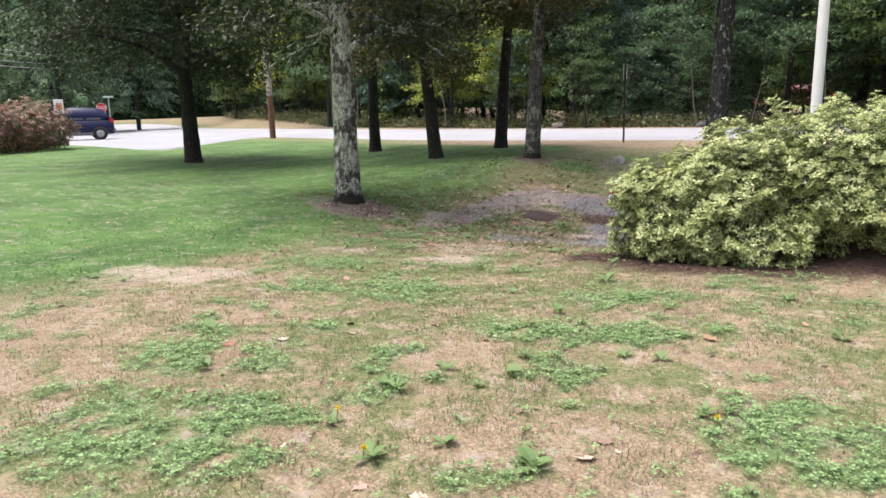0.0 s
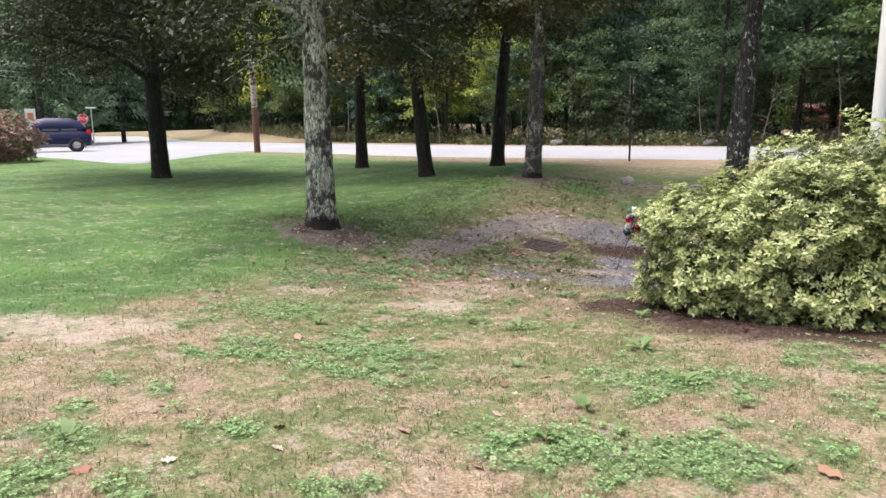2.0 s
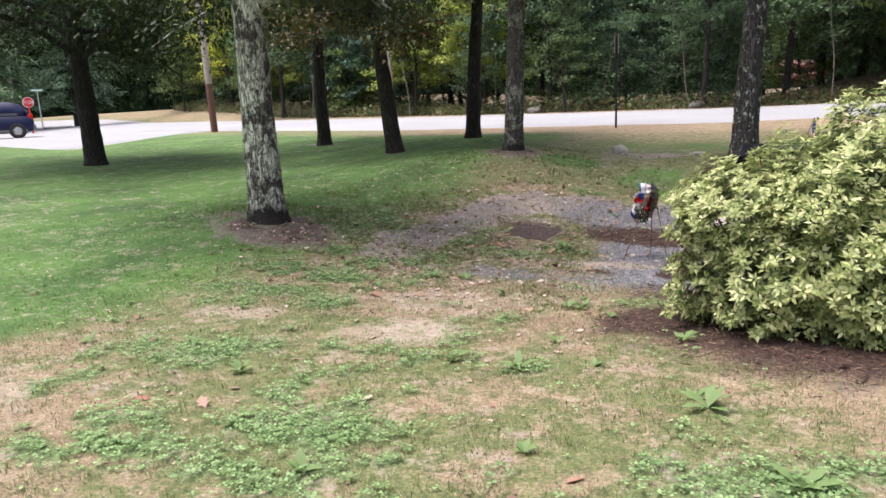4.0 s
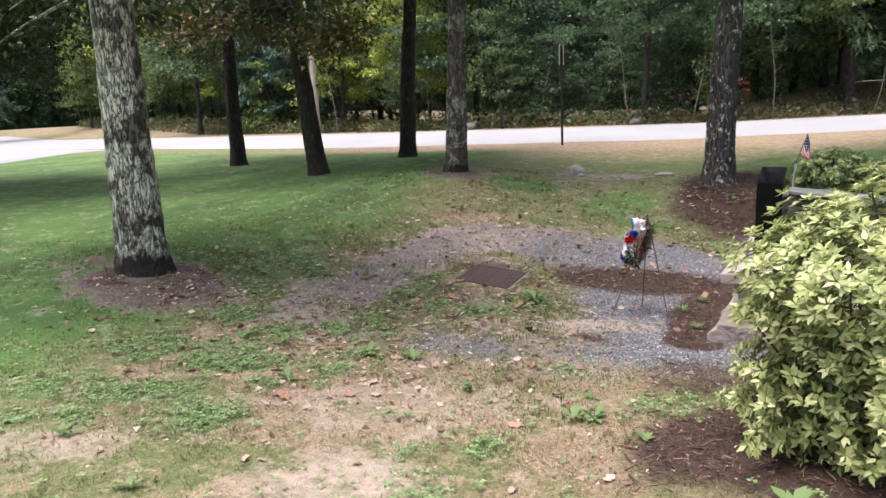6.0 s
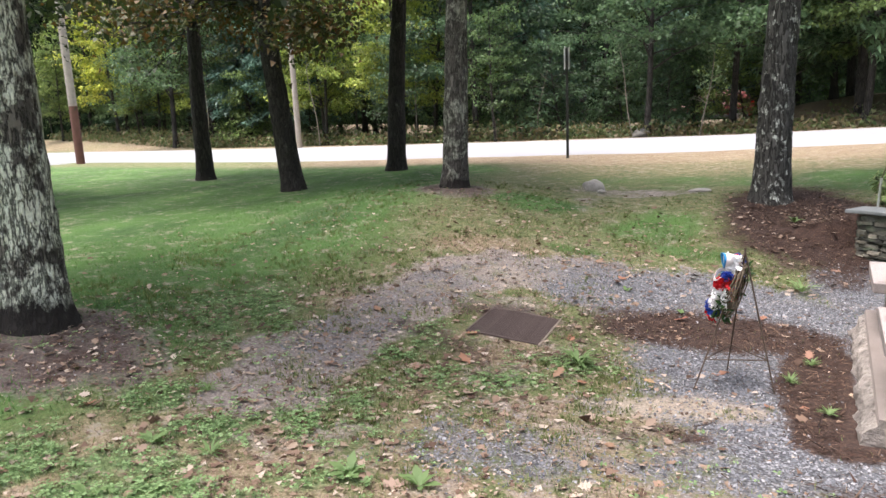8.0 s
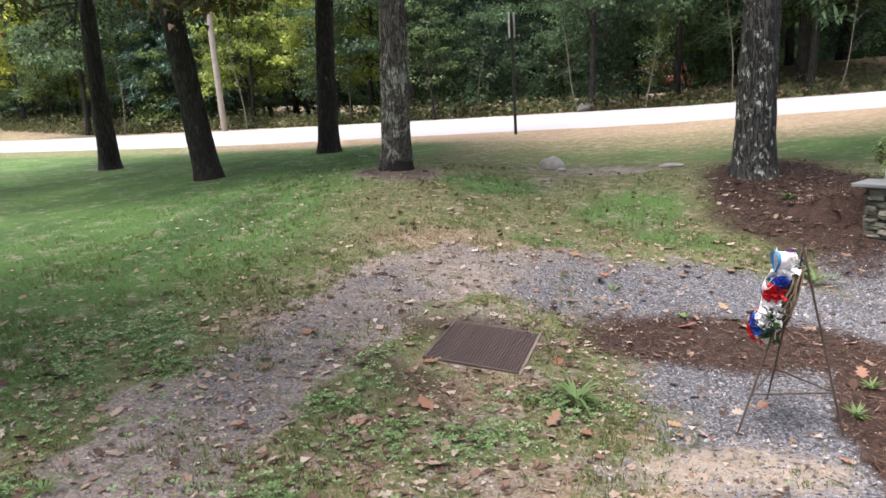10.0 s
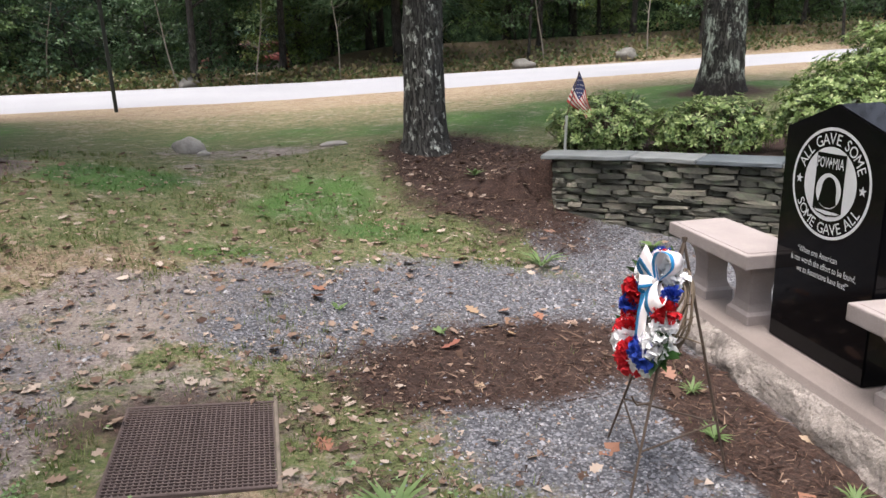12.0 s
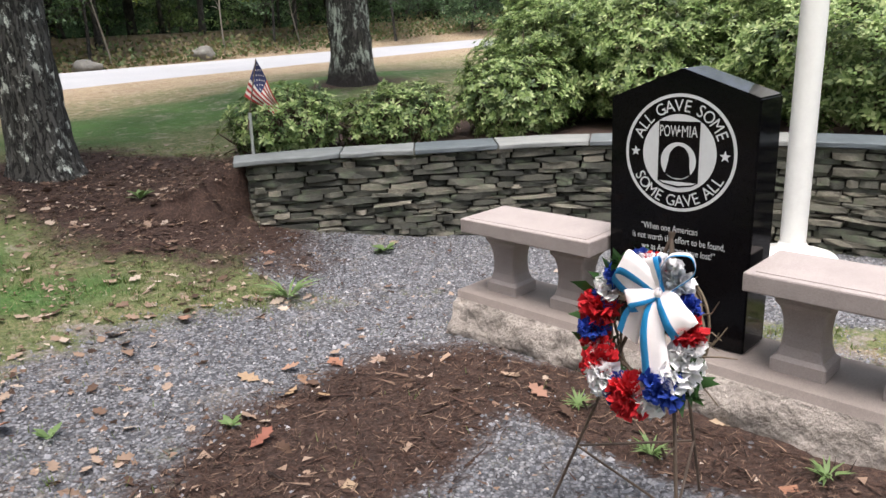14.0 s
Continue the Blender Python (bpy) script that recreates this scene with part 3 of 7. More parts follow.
def asphalt():
    m, n, l, b = material("bleached_asphalt", 0.85)
    v = coords(n, l)
    c = mixed(n, l, 0.4, ramp(n, l, noise_node(n, l, 0.35, 5, v), [(0.3, (0.25, 0.262, 0.285)), (0.7, (0.33, 0.342, 0.368))]), ramp(n, l, noise_node(n, l, 60, 3, v), [(0.3, (0.2, 0.2, 0.21)), (0.7, (0.34, 0.34, 0.35))]))
    l.new(c, b.inputs["Base Color"])
    bumped(n, l, b, noise_node(n, l, 120, 2, v), 0.3, 0.004)
    return m


def make_road(name, xs, lo, hi, label):
    """A strip of asphalt with a thin crumbling edge, laid over the ground."""
    rows = 10
    t = np.linspace(0, 1, rows)
    xx = np.repeat(xs[:, None], rows, 1)
    yy = lo[:, None] * (1 - t) + hi[:, None] * t
    zz = ground(xx, yy) + 0.06
    zz[:, 0] -= 0.1
    zz[:, -1] -= 0.1
    zz[-1] -= 0.1
    i, j = np.meshgrid(np.arange(len(xs) - 1), np.arange(rows - 1), indexing="ij")
    f = np.stack([i * rows + j, (i + 1) * rows + j, (i + 1) * rows + j + 1, i * rows + j + 1], -1).reshape(-1, 4)
    tagged(raw(name, np.stack([xx, yy, zz], -1).reshape(-1, 3), f, M_ASPHALT, smooth=True), label, "road", kind="structure")


M_ASPHALT = asphalt()
XS = np.concatenate([np.linspace(-300, -70, 24), np.linspace(-65, 30, 120), np.linspace(35, 300, 24)])
make_road("road", XS, near_edge(XS), far_edge(XS), "pale bleached asphalt road past the lawn")
XJ = np.concatenate([np.linspace(-75, -33, 40), np.linspace(-32.5, -26.4, 40)])
make_road("side_road", XJ, 12.9 + 0.14 * np.clip(XJ + 38, -40, 0) + 0.5 * np.clip((XJ + 28) / 1.6, 0, 1) ** 2, np.minimum(near_edge(XJ) + 0.3, np.where(XJ < -31.6, 99, 13.7 + 1.28 * (-26.3 - XJ))), "pale asphalt side road joining the street")


# ---- trees ----
def oak_arrays(rng, height, radius, lean, low, spread, leaves, leaf, limbs, shape=OAK, droop=0.25, sides=14, rings=26, limb_sides=6, flat=(0.34, 0.2)):
    """Trunk with limbs, and crown: vertices and faces of both, the foot at the origin."""
    hs = np.linspace(0, 1, rings) ** 1.25 * height
    bend = np.stack([lean[0] * hs / height + 0.12 * np.sin(hs * 0.6 + rng.uniform(0, 6)) * hs / height, lean[1] * hs / height + 0.12 * np.sin(hs * 0.5 + rng.uniform(0, 6)) * hs / height, hs - 0.15], -1)
    rad = radius * (1 - 0.82 * hs / height) * (1 + 0.55 * np.exp(-hs / 0.16)) + 0.01
    pieces, tips, ways = [tube_arrays(bend, rad, sides, 0.035, rng)], [], []
    for k in range(limbs):
        h = low + (height * 0.97 - low) * ((k + rng.uniform(0, 0.9)) / limbs) ** 1.1
        base = np.array([np.interp(h, hs, bend[:, c]) for c in range(3)])
        r0 = np.interp(h, hs, rad) * rng.uniform(0.3, 0.5)
        reach = spread * rng.uniform(0.6, 1.05) * (1 - 0.55 * (h / height) ** 2)
        a = k * 2.4 + rng.uniform(-0.5, 0.5)
        rise = rng.uniform(-0.15, 0.5) + 0.5 * (h / height) - droop
        t = np.linspace(0, 1, 7 if limb_sides > 3 else 4)
        path = base + np.stack([np.cos(a) * reach * t, np.sin(a) * reach * t, reach * (rise * t + 0.25 * t * (1 - t) * 2) + rng.normal(0, 0.05, len(t)) * t], -1)
        pieces.append(tube_arrays(path, r0 * (1 - 0.85 * t) + 0.006, limb_sides))
        for s in range(5):
            u = rng.uniform(0.25, 1.0)
            o = np.array([np.interp(u, t, path[:, c]) for c in range(3)])
            a2 = a + rng.choice([-1, 1]) * rng.uniform(0.4, 1.2)
            ln = reach * rng.uniform(0.25, 0.5)
            w = np.array([np.cos(a2), np.sin(a2), rng.uniform(-0.5, 0.45)])
            tt = np.linspace(0, 1, 4 if limb_sides > 3 else 3)
            twig = o + w * ln * tt[:, None] + np.stack([0 * tt, 0 * tt, -0.15 * ln * tt ** 2], -1)
            pieces.append(tube_arrays(twig, r0 * 0.3 * (1 - 0.8 * tt) + 0.004, min(4, limb_sides)))
            for q in tt[1:]:
                tips.append(o + w * ln * q)
                ways.append(w)
        tips.append(path[-1])
        ways.append(path[-1] - path[-2])
    wood = joined(pieces)
    tips, ways = np.array(tips), np.array(ways)
    ways = ways / (np.linalg.norm(ways, axis=1, keepdims=True) + 1e-9)
    pick = rng.integers(0, len(tips), leaves)
    pos = tips[pick] + rng.normal(0, 1, (leaves, 3)) * np.array([flat[0], flat[0], flat[1]]) * (spread / 3.2) ** 0.5
    tip = ways[pick] * 0.5 + rng.normal(0, 0.7, (leaves, 3)) + np.array([0, 0, -0.35])
    up = rng.normal(0, 0.4, (leaves, 3)) + np.array([0, 0, 1.0])
    crown = scatter(shape, pos, tip, up, leaf * rng.uniform(0.65, 1.3, leaves))
    return wood, crown


def make_tree(name, x, y, label, bark_mat, leaf_mat, seed, height=9.0, radius=0.22, lean=(0, 0), low=2.6, spread=3.0, leaves=12000, leaf=0.13, limbs=22, sides=18, rings=30, group="trees on the lawn", turn=0.0, **kw):
    rng = np.random.default_rng(seed)
    wood, crown = oak_arrays(rng, height, radius, lean, low, spread, leaves, leaf, limbs, sides=sides, rings=rings, **kw)
    t = thing(name, (x, y, ground_at(x, y)), label, "tree", group)
    t.rotation_euler = (0, 0, turn)
    raw("trunk", *wood, bark_mat, t, smooth=True)
    raw("crown", *crown, leaf_mat, t)
    return t


OAKS = [
    ("oak_tree", -20.2, 11.25, "dark oak with low branches on the lawn", M_BARK_DARK, M_OAK, 11, dict(radius=0.23, low=2.4, spread=4.4, leaves=70000, limbs=40, droop=0.35, leaf=0.105, shape=CHIP)),
    ("oak_tree", -10.87, 9.2, "oak with pale lichened bark on the lawn", M_BARK_LICHEN, M_OAK, 12, dict(height=10.0, radius=0.225, lean=(-0.2, 0.1), low=2.7, spread=3.0, leaves=22000, limbs=30, leaf=0.11, droop=0.35, sides=40, rings=70)),
    ("pine_tree", -18.6, 17.1, "dark slender trunk with leafy boughs on the lawn", M_BARK_DARK, M_OAK, 13, dict(radius=0.185, low=3.2, spread=3.0, leaves=32000, leaf=0.11, shape=CHIP)),
    ("oak_tree", -14.15, 15.3, "dark leaning oak with turning leaves", M_BARK_DARK, M_OAK_TURNING, 14, dict(radius=0.185, lean=(-0.75, -0.4), low=2.7, spread=2.4, leaves=32000, droop=0.4, leaf=0.11, shape=CHIP)),
    ("pine_tree", -14.0, 18.1, "dark straight pine trunk by the road", M_BARK_DARK, M_OAK, 15, dict(radius=0.185, lean=(0.5, 0.3), low=3.6, spread=2.6, leaves=28000, leaf=0.11, shape=CHIP)),
    ("oak_tree", -11.15, 15.6, "grey-barked oak standing in bare soil", M_BARK_GREY, M_OAK_TURNING, 16, dict(radius=0.19, lean=(0.45, 0.35), low=3.3, spread=2.4, leaves=28000, leaf=0.1, shape=CHIP, sides=24, rings=40)),
    ("oak_tree", -6.9, 16.55, "dark rough-barked oak rooted in the mulch slope", M_BARK_SPECK, M_OAK, 17, dict(radius=0.222, lean=(0.2, 0.2), low=4.2, spread=3.2, leaves=30000, leaf=0.11, shape=CHIP, sides=32, rings=50)),
    ("oak_tree", -2.6, 18.4, "stout lichened oak beside the shrubs", M_BARK_PATCHED, M_OAK, 18, dict(radius=0.285, lean=(0.2, 0.2), low=4.2, spread=3.2, leaves=26000, leaf=0.12, shape=CHIP, sides=30, rings=40)),
]
for nm, tx, ty, lab, bm_, lm_, sd, kw in OAKS:
    make_tree(nm, tx, ty, lab, bm_, lm_, sd, **kw)


# ---- woods across the road ----
def pine_arrays(rng, height, radius, leaves, leaf):
    """A pine with whorls of drooping boughs: trunk and needles."""
    hs = np.linspace(-0.2, height, 16)
    pieces = [tube_arrays(np.stack([0 * hs, 0 * hs, hs], -1), radius * (1 - 0.9 * np.clip(hs, 0, None) / height) + 0.01, 8)]
    tips, ways = [], []
    for h in np.arange(2.2, height, 0.6):
        reach = (height - h) * 0.3 + 0.8
        for a in rng.uniform(0, 6.3, 5):
            t = np.linspace(0, 1, 3)
            r = reach * rng.uniform(0.7, 1.15)
            path = np.stack([np.cos(a) * r * t, np.sin(a) * r * t, h + 0.25 * r * t - 0.45 * r * t * t], -1)
            pieces.append(tube_arrays(path, 0.03 * (1 - 0.8 * t) + 0.006, 3))
            for q in (0.35, 0.5, 0.65, 0.8, 0.9, 1.0):
                tips.append([np.cos(a) * r * q, np.sin(a) * r * q, h + 0.25 * r * q - 0.45 * r * q * q])
                ways.append([np.cos(a), np.sin(a), -0.2])
    tips, ways = np.array(tips), np.array(ways)
    k = rng.integers(0, len(tips), leaves)
    pos = tips[k] + rng.normal(0, 1, (leaves, 3)) * np.array([0.24, 0.24, 0.09])
    return joined(pieces), scatter(SPRAY, pos, ways[k] + rng.normal(0, 0.45, (leaves, 3)), rng.normal(0, 0.3, (leaves, 3)) + np.array([0, 0, 1.0]), leaf * rng.uniform(0.7, 1.3, leaves))


def wood_kinds():
    kinds = []
    for s, (h, r, low, spread, n, mat, lf) in enumerate([(9.5, 0.13, 2.6, 3.0, 13000, M_WOOD_A, 0.19), (8.5, 0.1, 2.0, 2.6, 12000, M_WOOD_B, 0.18), (13, 0.17, 4.6, 3.6, 12000, M_WOOD_A, 0.22), (5.5, 0.045, 1.4, 1.5, 3500, M_WOOD_A, 0.14), (3.4, 0.04, 0.3, 1.5, 3600, M_WOOD_A, 0.15)]):
        rng = np.random.default_rng(100 + s)
        wood, crown = oak_arrays(rng, h, r, (rng.uniform(-0.6, 0.6), rng.uniform(-0.6, 0.6)), low, spread, n, lf, 26, droop=0.15, sides=7, rings=9, shape=CHIP, limb_sides=3, flat=(0.3, 0.085))
        t = thing("woodland_tree", (0, 0, 0), ("slender woodland tree in green leaf", "slender woodland tree in yellow-green leaf", "tall woodland tree with a bare lower trunk", "young sapling at the wood's edge", "low leafy understorey tree")[s], "tree", "trees across the road")
        raw("trunk", *wood, M_BARK_FAR, t, smooth=True)
        raw("crown", *crown, mat, t)
        kinds.append(t)
    for s in range(2):
        rng = np.random.default_rng(120 + s)
        wood, crown = pine_arrays(rng, 9.5 + 3 * s, 0.17, 13000, 0.34)
        t = thing("woodland_pine", (0, 0, 0), "blue-green pine with drooping boughs", "tree", "trees across the road")
        raw("trunk", *wood, M_BARK_FAR, t, smooth=True)
        raw("crown", *crown, M_PINE, t)
        kinds.append(t)
    return kinds


def plant_woods():
    rng = np.random.default_rng(5)
    kinds = wood_kinds()
    used = [0] * len(kinds)

    def put(k, x, y, s):
        m = pose(x, y, ground_at(x, y), 0, 0, rng.uniform(0, 360))
        if used[k] == 0:
            kinds[k].matrix_basis = m @ Matrix.Scale(s, 4)
        else:
            c = copy_thing(kinds[k], m)
            c.scale = (s, s, s)
        used[k] += 1

    for row, (off, gap, choice) in enumerate(((2.6, 5.5, (3, 4, 3, 0)), (4.8, 4.0, (0, 5, 0, 5, 4)), (7.2, 4.5, (4, 4, 0, 3)), (9.5, 4.4, (5, 0, 2, 6)), (12, 4.2, (4,)), (14, 4.8, (6, 2, 0, 5)))):
        x = -62.0 + row
        while x < 34:
            xx = x + rng.uniform(-1.2, 1.2)
            k = int(rng.choice(choice))
            if k in (0, 5) and (xx > -4 or xx < -21) and rng.uniform() < 0.65:
                k = 1
            put(k, xx, far_edge(xx) + off + rng.uniform(-0.9, 0.9) + (1.5 if xx < -26 else 0), rng.uniform(0.8, 1.2))
            x += gap
    for x, y in ((-64, 24), (-66, 17), (-63, 11), (-67, 5), (-62, -2), (-70, 21), (-72, 12), (-70, 0), (-60, -9), (-54, -16), (-40, -24), (-25, -28), (-10, -26), (6, -24), (20, -16), (28, -4), (30, 8), (26, 16), (34, 20), (-60, 28), (-58, 22)):
        put(int(rng.choice((0, 1, 2, 5, 6))), x + rng.uniform(-1, 1), y + rng.uniform(-1, 1), rng.uniform(0.9, 1.3))


plant_woods()


def far_woods():
    """A plain unbroken ring far behind the trees, all round, coloured near-black as shaded woods."""
    m, n, l, b = material("far_foliage_painted_shade", 0.95)
    v = coords(n, l)
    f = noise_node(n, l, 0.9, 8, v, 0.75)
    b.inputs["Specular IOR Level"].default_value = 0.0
    # near-black to dim green: the shade inside the woods put into the colour
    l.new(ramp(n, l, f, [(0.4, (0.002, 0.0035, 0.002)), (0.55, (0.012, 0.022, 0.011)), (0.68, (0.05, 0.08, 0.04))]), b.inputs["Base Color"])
    bumped(n, l, b, f, 1.0, 0.8)
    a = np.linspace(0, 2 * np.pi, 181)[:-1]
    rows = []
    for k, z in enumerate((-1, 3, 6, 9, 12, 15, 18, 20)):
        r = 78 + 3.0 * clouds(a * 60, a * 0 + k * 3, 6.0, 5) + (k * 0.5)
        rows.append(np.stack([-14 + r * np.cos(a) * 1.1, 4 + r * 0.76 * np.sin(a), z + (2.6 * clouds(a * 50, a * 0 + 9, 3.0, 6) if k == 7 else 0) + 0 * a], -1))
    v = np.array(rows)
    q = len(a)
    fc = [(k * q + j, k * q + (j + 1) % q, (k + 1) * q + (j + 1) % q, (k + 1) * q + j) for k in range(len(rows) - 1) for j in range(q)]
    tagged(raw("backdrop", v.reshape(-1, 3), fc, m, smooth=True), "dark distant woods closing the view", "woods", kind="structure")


far_woods()


def undergrowth():
    """Low brush and dead stems along the wood's edge."""
    rng = np.random.default_rng(17)
    n = 26000
    x = rng.uniform(-60, 32, n)
    off = np.abs(rng.normal(0, 1.5, n)) + 2.0
    y = far_edge(x) + off + np.where(x < -26, 1.2, 0)
    h = rng.uniform(0, 1, n) ** 1.6 * (0.2 + 0.9 * clouds(x, y, 2.2, 19) * step(1.2, 3.0, off)) * (1 - 0.45 * step(-14, -8, x))
    pos = np.stack([x, y, ground(x, y) + h], -1)
    tip = rng.normal(0, 1, (n, 3)) + np.array([0, 0, 0.3])
    mat = leafy("brush_leaves", [(0.07, 0.12, 0.045), (0.11, 0.16, 0.06), (0.17, 0.21, 0.085), (0.19, 0.15, 0.08), (0.26, 0.22, 0.12)])
    tagged(raw("undergrowth", *scatter(CHIP, pos, tip, rng.normal(0, 1, (n, 3)) + np.array([0, 0, 1]), rng.uniform(0.1, 0.24, n)), mat), "low green and rusty brush at the wood's edge", "undergrowth", kind="stuff")



undergrowth()


def dead_sapling(x, off, h, lean, seed):
    """A thin bare stem with a few dead twigs."""
    rng = np.random.default_rng(seed)
    y = far_edge(x) + off
    t = thing("dead_sapling", (x, float(y), ground_at(x, float(y))), "thin pale bare sapling stem at the wood's edge", "sapling", "bare saplings")
    z = np.linspace(-0.1, h, 9)
    p = np.stack([lean * z + 0.05 * np.sin(z * 1.7 + seed), 0.04 * np.cos(z * 1.3 + seed), z], -1)
    raw("stem", *tube_arrays(p, np.linspace(0.028, 0.008, 9), 6), M_BARE, t, True)
    for k in range(6):
        b = p[3 + k % 5]
        d = np.array([rng.uniform(-0.6, 0.6), rng.uniform(-0.4, 0.4), rng.uniform(0.1, 0.5)])
        raw("twig", *tube_arrays([b, b + d * 0.5 + np.array([0, 0, 0.04]), b + d], [0.009, 0.006, 0.003], 4), M_BARE, t, True)


M_BARE = plain("weathered_bare_wood", (0.2, 0.18, 0.15), 0.9, scale=20)
for k, (sx, so, sh, sl) in enumerate(((-35.5, 2.6, 3.6, 0.05), (-27.5, 2.4, 4.2, -0.12), (-22.4, 2.8, 3.2, 0.1), (-18.2, 2.3, 3.8, -0.05), (-16.8, 2.9, 2.6, 0.2), (-12.9, 2.5, 4.0, -0.18), (-10.6, 2.2, 3.0, 0.12), (-8.1, 2.6, 4.4, -0.06), (-5.2, 2.4, 3.3, 0.15), (-1.4, 2.6, 3.7, -0.1), (2.3, 2.5, 4.1, 0.08), (5.6, 2.7, 3.0, -0.15))):
    dead_sapling(sx, so, sh, sl, 300 + k)


# ---- shrubs ----
def make_shrub(name, lumps, label, mat, seed, density, leaf, group="", category="shrub", whorl=7, foot=None, drop=0.0, boxy=1.0, shelf=0.0, shaded_mat=None):
    """A shrub of leaf whorls over several overlapping mounds (x, y, rx, ry, height), each whorl on a twig."""
    rng = np.random.default_rng(seed)
    cx, cy = np.mean([q[0] for q in lumps]), np.mean([q[1] for q in lumps])
    cz = ground_at(cx, cy) if foot is None else foot
    t = thing(name, (cx, cy, cz), label, category, group)
    pos, nor, young = [], [], []
    for k, (x, y, rx, ry, h) in enumerate(lumps):
        n = int(density * (rx + ry) * h * 3.2)
        d = rng.normal(0, 1, (n * 2, 3))
        d /= np.linalg.norm(d, axis=1, keepdims=True)
        d = d[d[:, 2] > -0.82][:n]
        knob = 1 + 0.42 * (lattice(d[:, 0] * 3 + k * 9, d[:, 1] * 3 + d[:, 2] * 3, 1.0, seed) - 0.5) + 0.26 * (lattice(d[:, 0] * 8 + k * 5, d[:, 2] * 8 - d[:, 1] * 8, 1.0, seed + 3) - 0.5)
        if shelf:
            # boughs in uneven tiers, with dark hollows between them
            turn = np.arctan2(d[:, 1], d[:, 0])
            knob = knob + shelf * (lattice(np.cos(turn) * 3.2 + k * 7 + np.sin(turn) * 2.1, d[:, 2] * 7.5 + np.sin(turn * 3) * 0.6, 1.0, seed + 5) - 0.55)
        d = np.sign(d) * np.abs(d) ** boxy
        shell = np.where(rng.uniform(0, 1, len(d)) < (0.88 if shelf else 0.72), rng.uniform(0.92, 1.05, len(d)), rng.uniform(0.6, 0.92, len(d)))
        r = (knob * shell)[:, None]
        base = ground_at(x, y) - cz if foot is None else 0.0
        p = d * r * np.array([rx, ry, h * 0.56]) + np.array([x - cx, y - cy, h * 0.47 - drop + base])
        keep = p[:, 2] > (ground(p[:, 0] + cx, p[:, 1] + cy) - cz if foot is None else 0) + 0.03
        pos.append(p[keep])
        # counted as young by depth in the mound only
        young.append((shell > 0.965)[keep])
        nor.append((d * np.array([1 / rx, 1 / ry, 1 / (h * 0.56)]))[keep])
    pos, nor, young = np.concatenate(pos), np.concatenate(nor), np.concatenate(young)
    nor /= np.linalg.norm(nor, axis=1, keepdims=True)
    inside = np.zeros(len(pos), bool)
    for x, y, rx, ry, h in lumps:
        inside |= ((pos[:, 0] - x + cx) / rx) ** 2 + ((pos[:, 1] - y + cy) / ry) ** 2 + ((pos[:, 2] - h * 0.47 + drop - (ground_at(x, y) - cz if foot is None else 0.0)) / (h * 0.56)) ** 2 < 0.42
    pos, nor, young = pos[~inside], nor[~inside], young[~inside]
    axis = nor + np.array([0, 0, 0.75]) + rng.normal(0, 0.25, nor.shape)
    axis /= np.linalg.norm(axis, axis=1, keepdims=True)
    side = np.cross(axis, rng.normal(0, 1, axis.shape))
    side /= np.linalg.norm(side, axis=1, keepdims=True) + 1e-9
    third = np.cross(axis, side)
    pieces = []
    for w in range(whorl):
        a = w * 2 * np.pi / whorl + rng.uniform(-0.3, 0.3, len(pos))
        out = np.cos(a)[:, None] * side + np.sin(a)[:, None] * third
        tip = out + axis * rng.uniform(0.05, 0.75, (len(pos), 1))
        pieces.append(scatter(LEAF, pos + out * 0.006, tip, axis, leaf * rng.uniform(0.7, 1.25, len(pos))))
    # outer whorls keep their pale tips, inner whorls get the painted-shade green
    if shaded_mat:
        for nm, pick, m in (("leaves", young, mat), ("old_leaves", ~young, shaded_mat)):
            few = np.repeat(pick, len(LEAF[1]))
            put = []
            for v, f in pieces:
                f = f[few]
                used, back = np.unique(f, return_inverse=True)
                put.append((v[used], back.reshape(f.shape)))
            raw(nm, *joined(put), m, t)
    else:
        raw("leaves", *joined(pieces), mat, t)
    sticks = []
    for p, a in zip(pos[:: max(1, len(pos) // 140)], axis[:: max(1, len(pos) // 140)]):
        k = min(lumps, key=lambda q: (q[0] - cx - p[0]) ** 2 + (q[1] - cy - p[1]) ** 2)
        foot_xy = np.array([k[0] - cx, k[1] - cy]) + rng.normal(0, 0.12, 2)
        gz = ground_at(cx + foot_xy[0], cy + foot_xy[1]) - cz if foot is None else 0.0
        b = np.array([*foot_xy, gz - 0.05])
        m = (b + p) / 2 + np.array([*(rng.normal(0, 0.08, 2)), -0.05])
        tt = np.linspace(0, 1, 5)[:, None]
        sticks.append(tube_arrays(b * (1 - tt) ** 2 + 2 * m * tt * (1 - tt) + p * tt ** 2, np.linspace(0.016, 0.004, 5), 4))
    raw("brushwood", *joined(sticks), M_TWIG, t)["kind"] = "stuff"
    return t


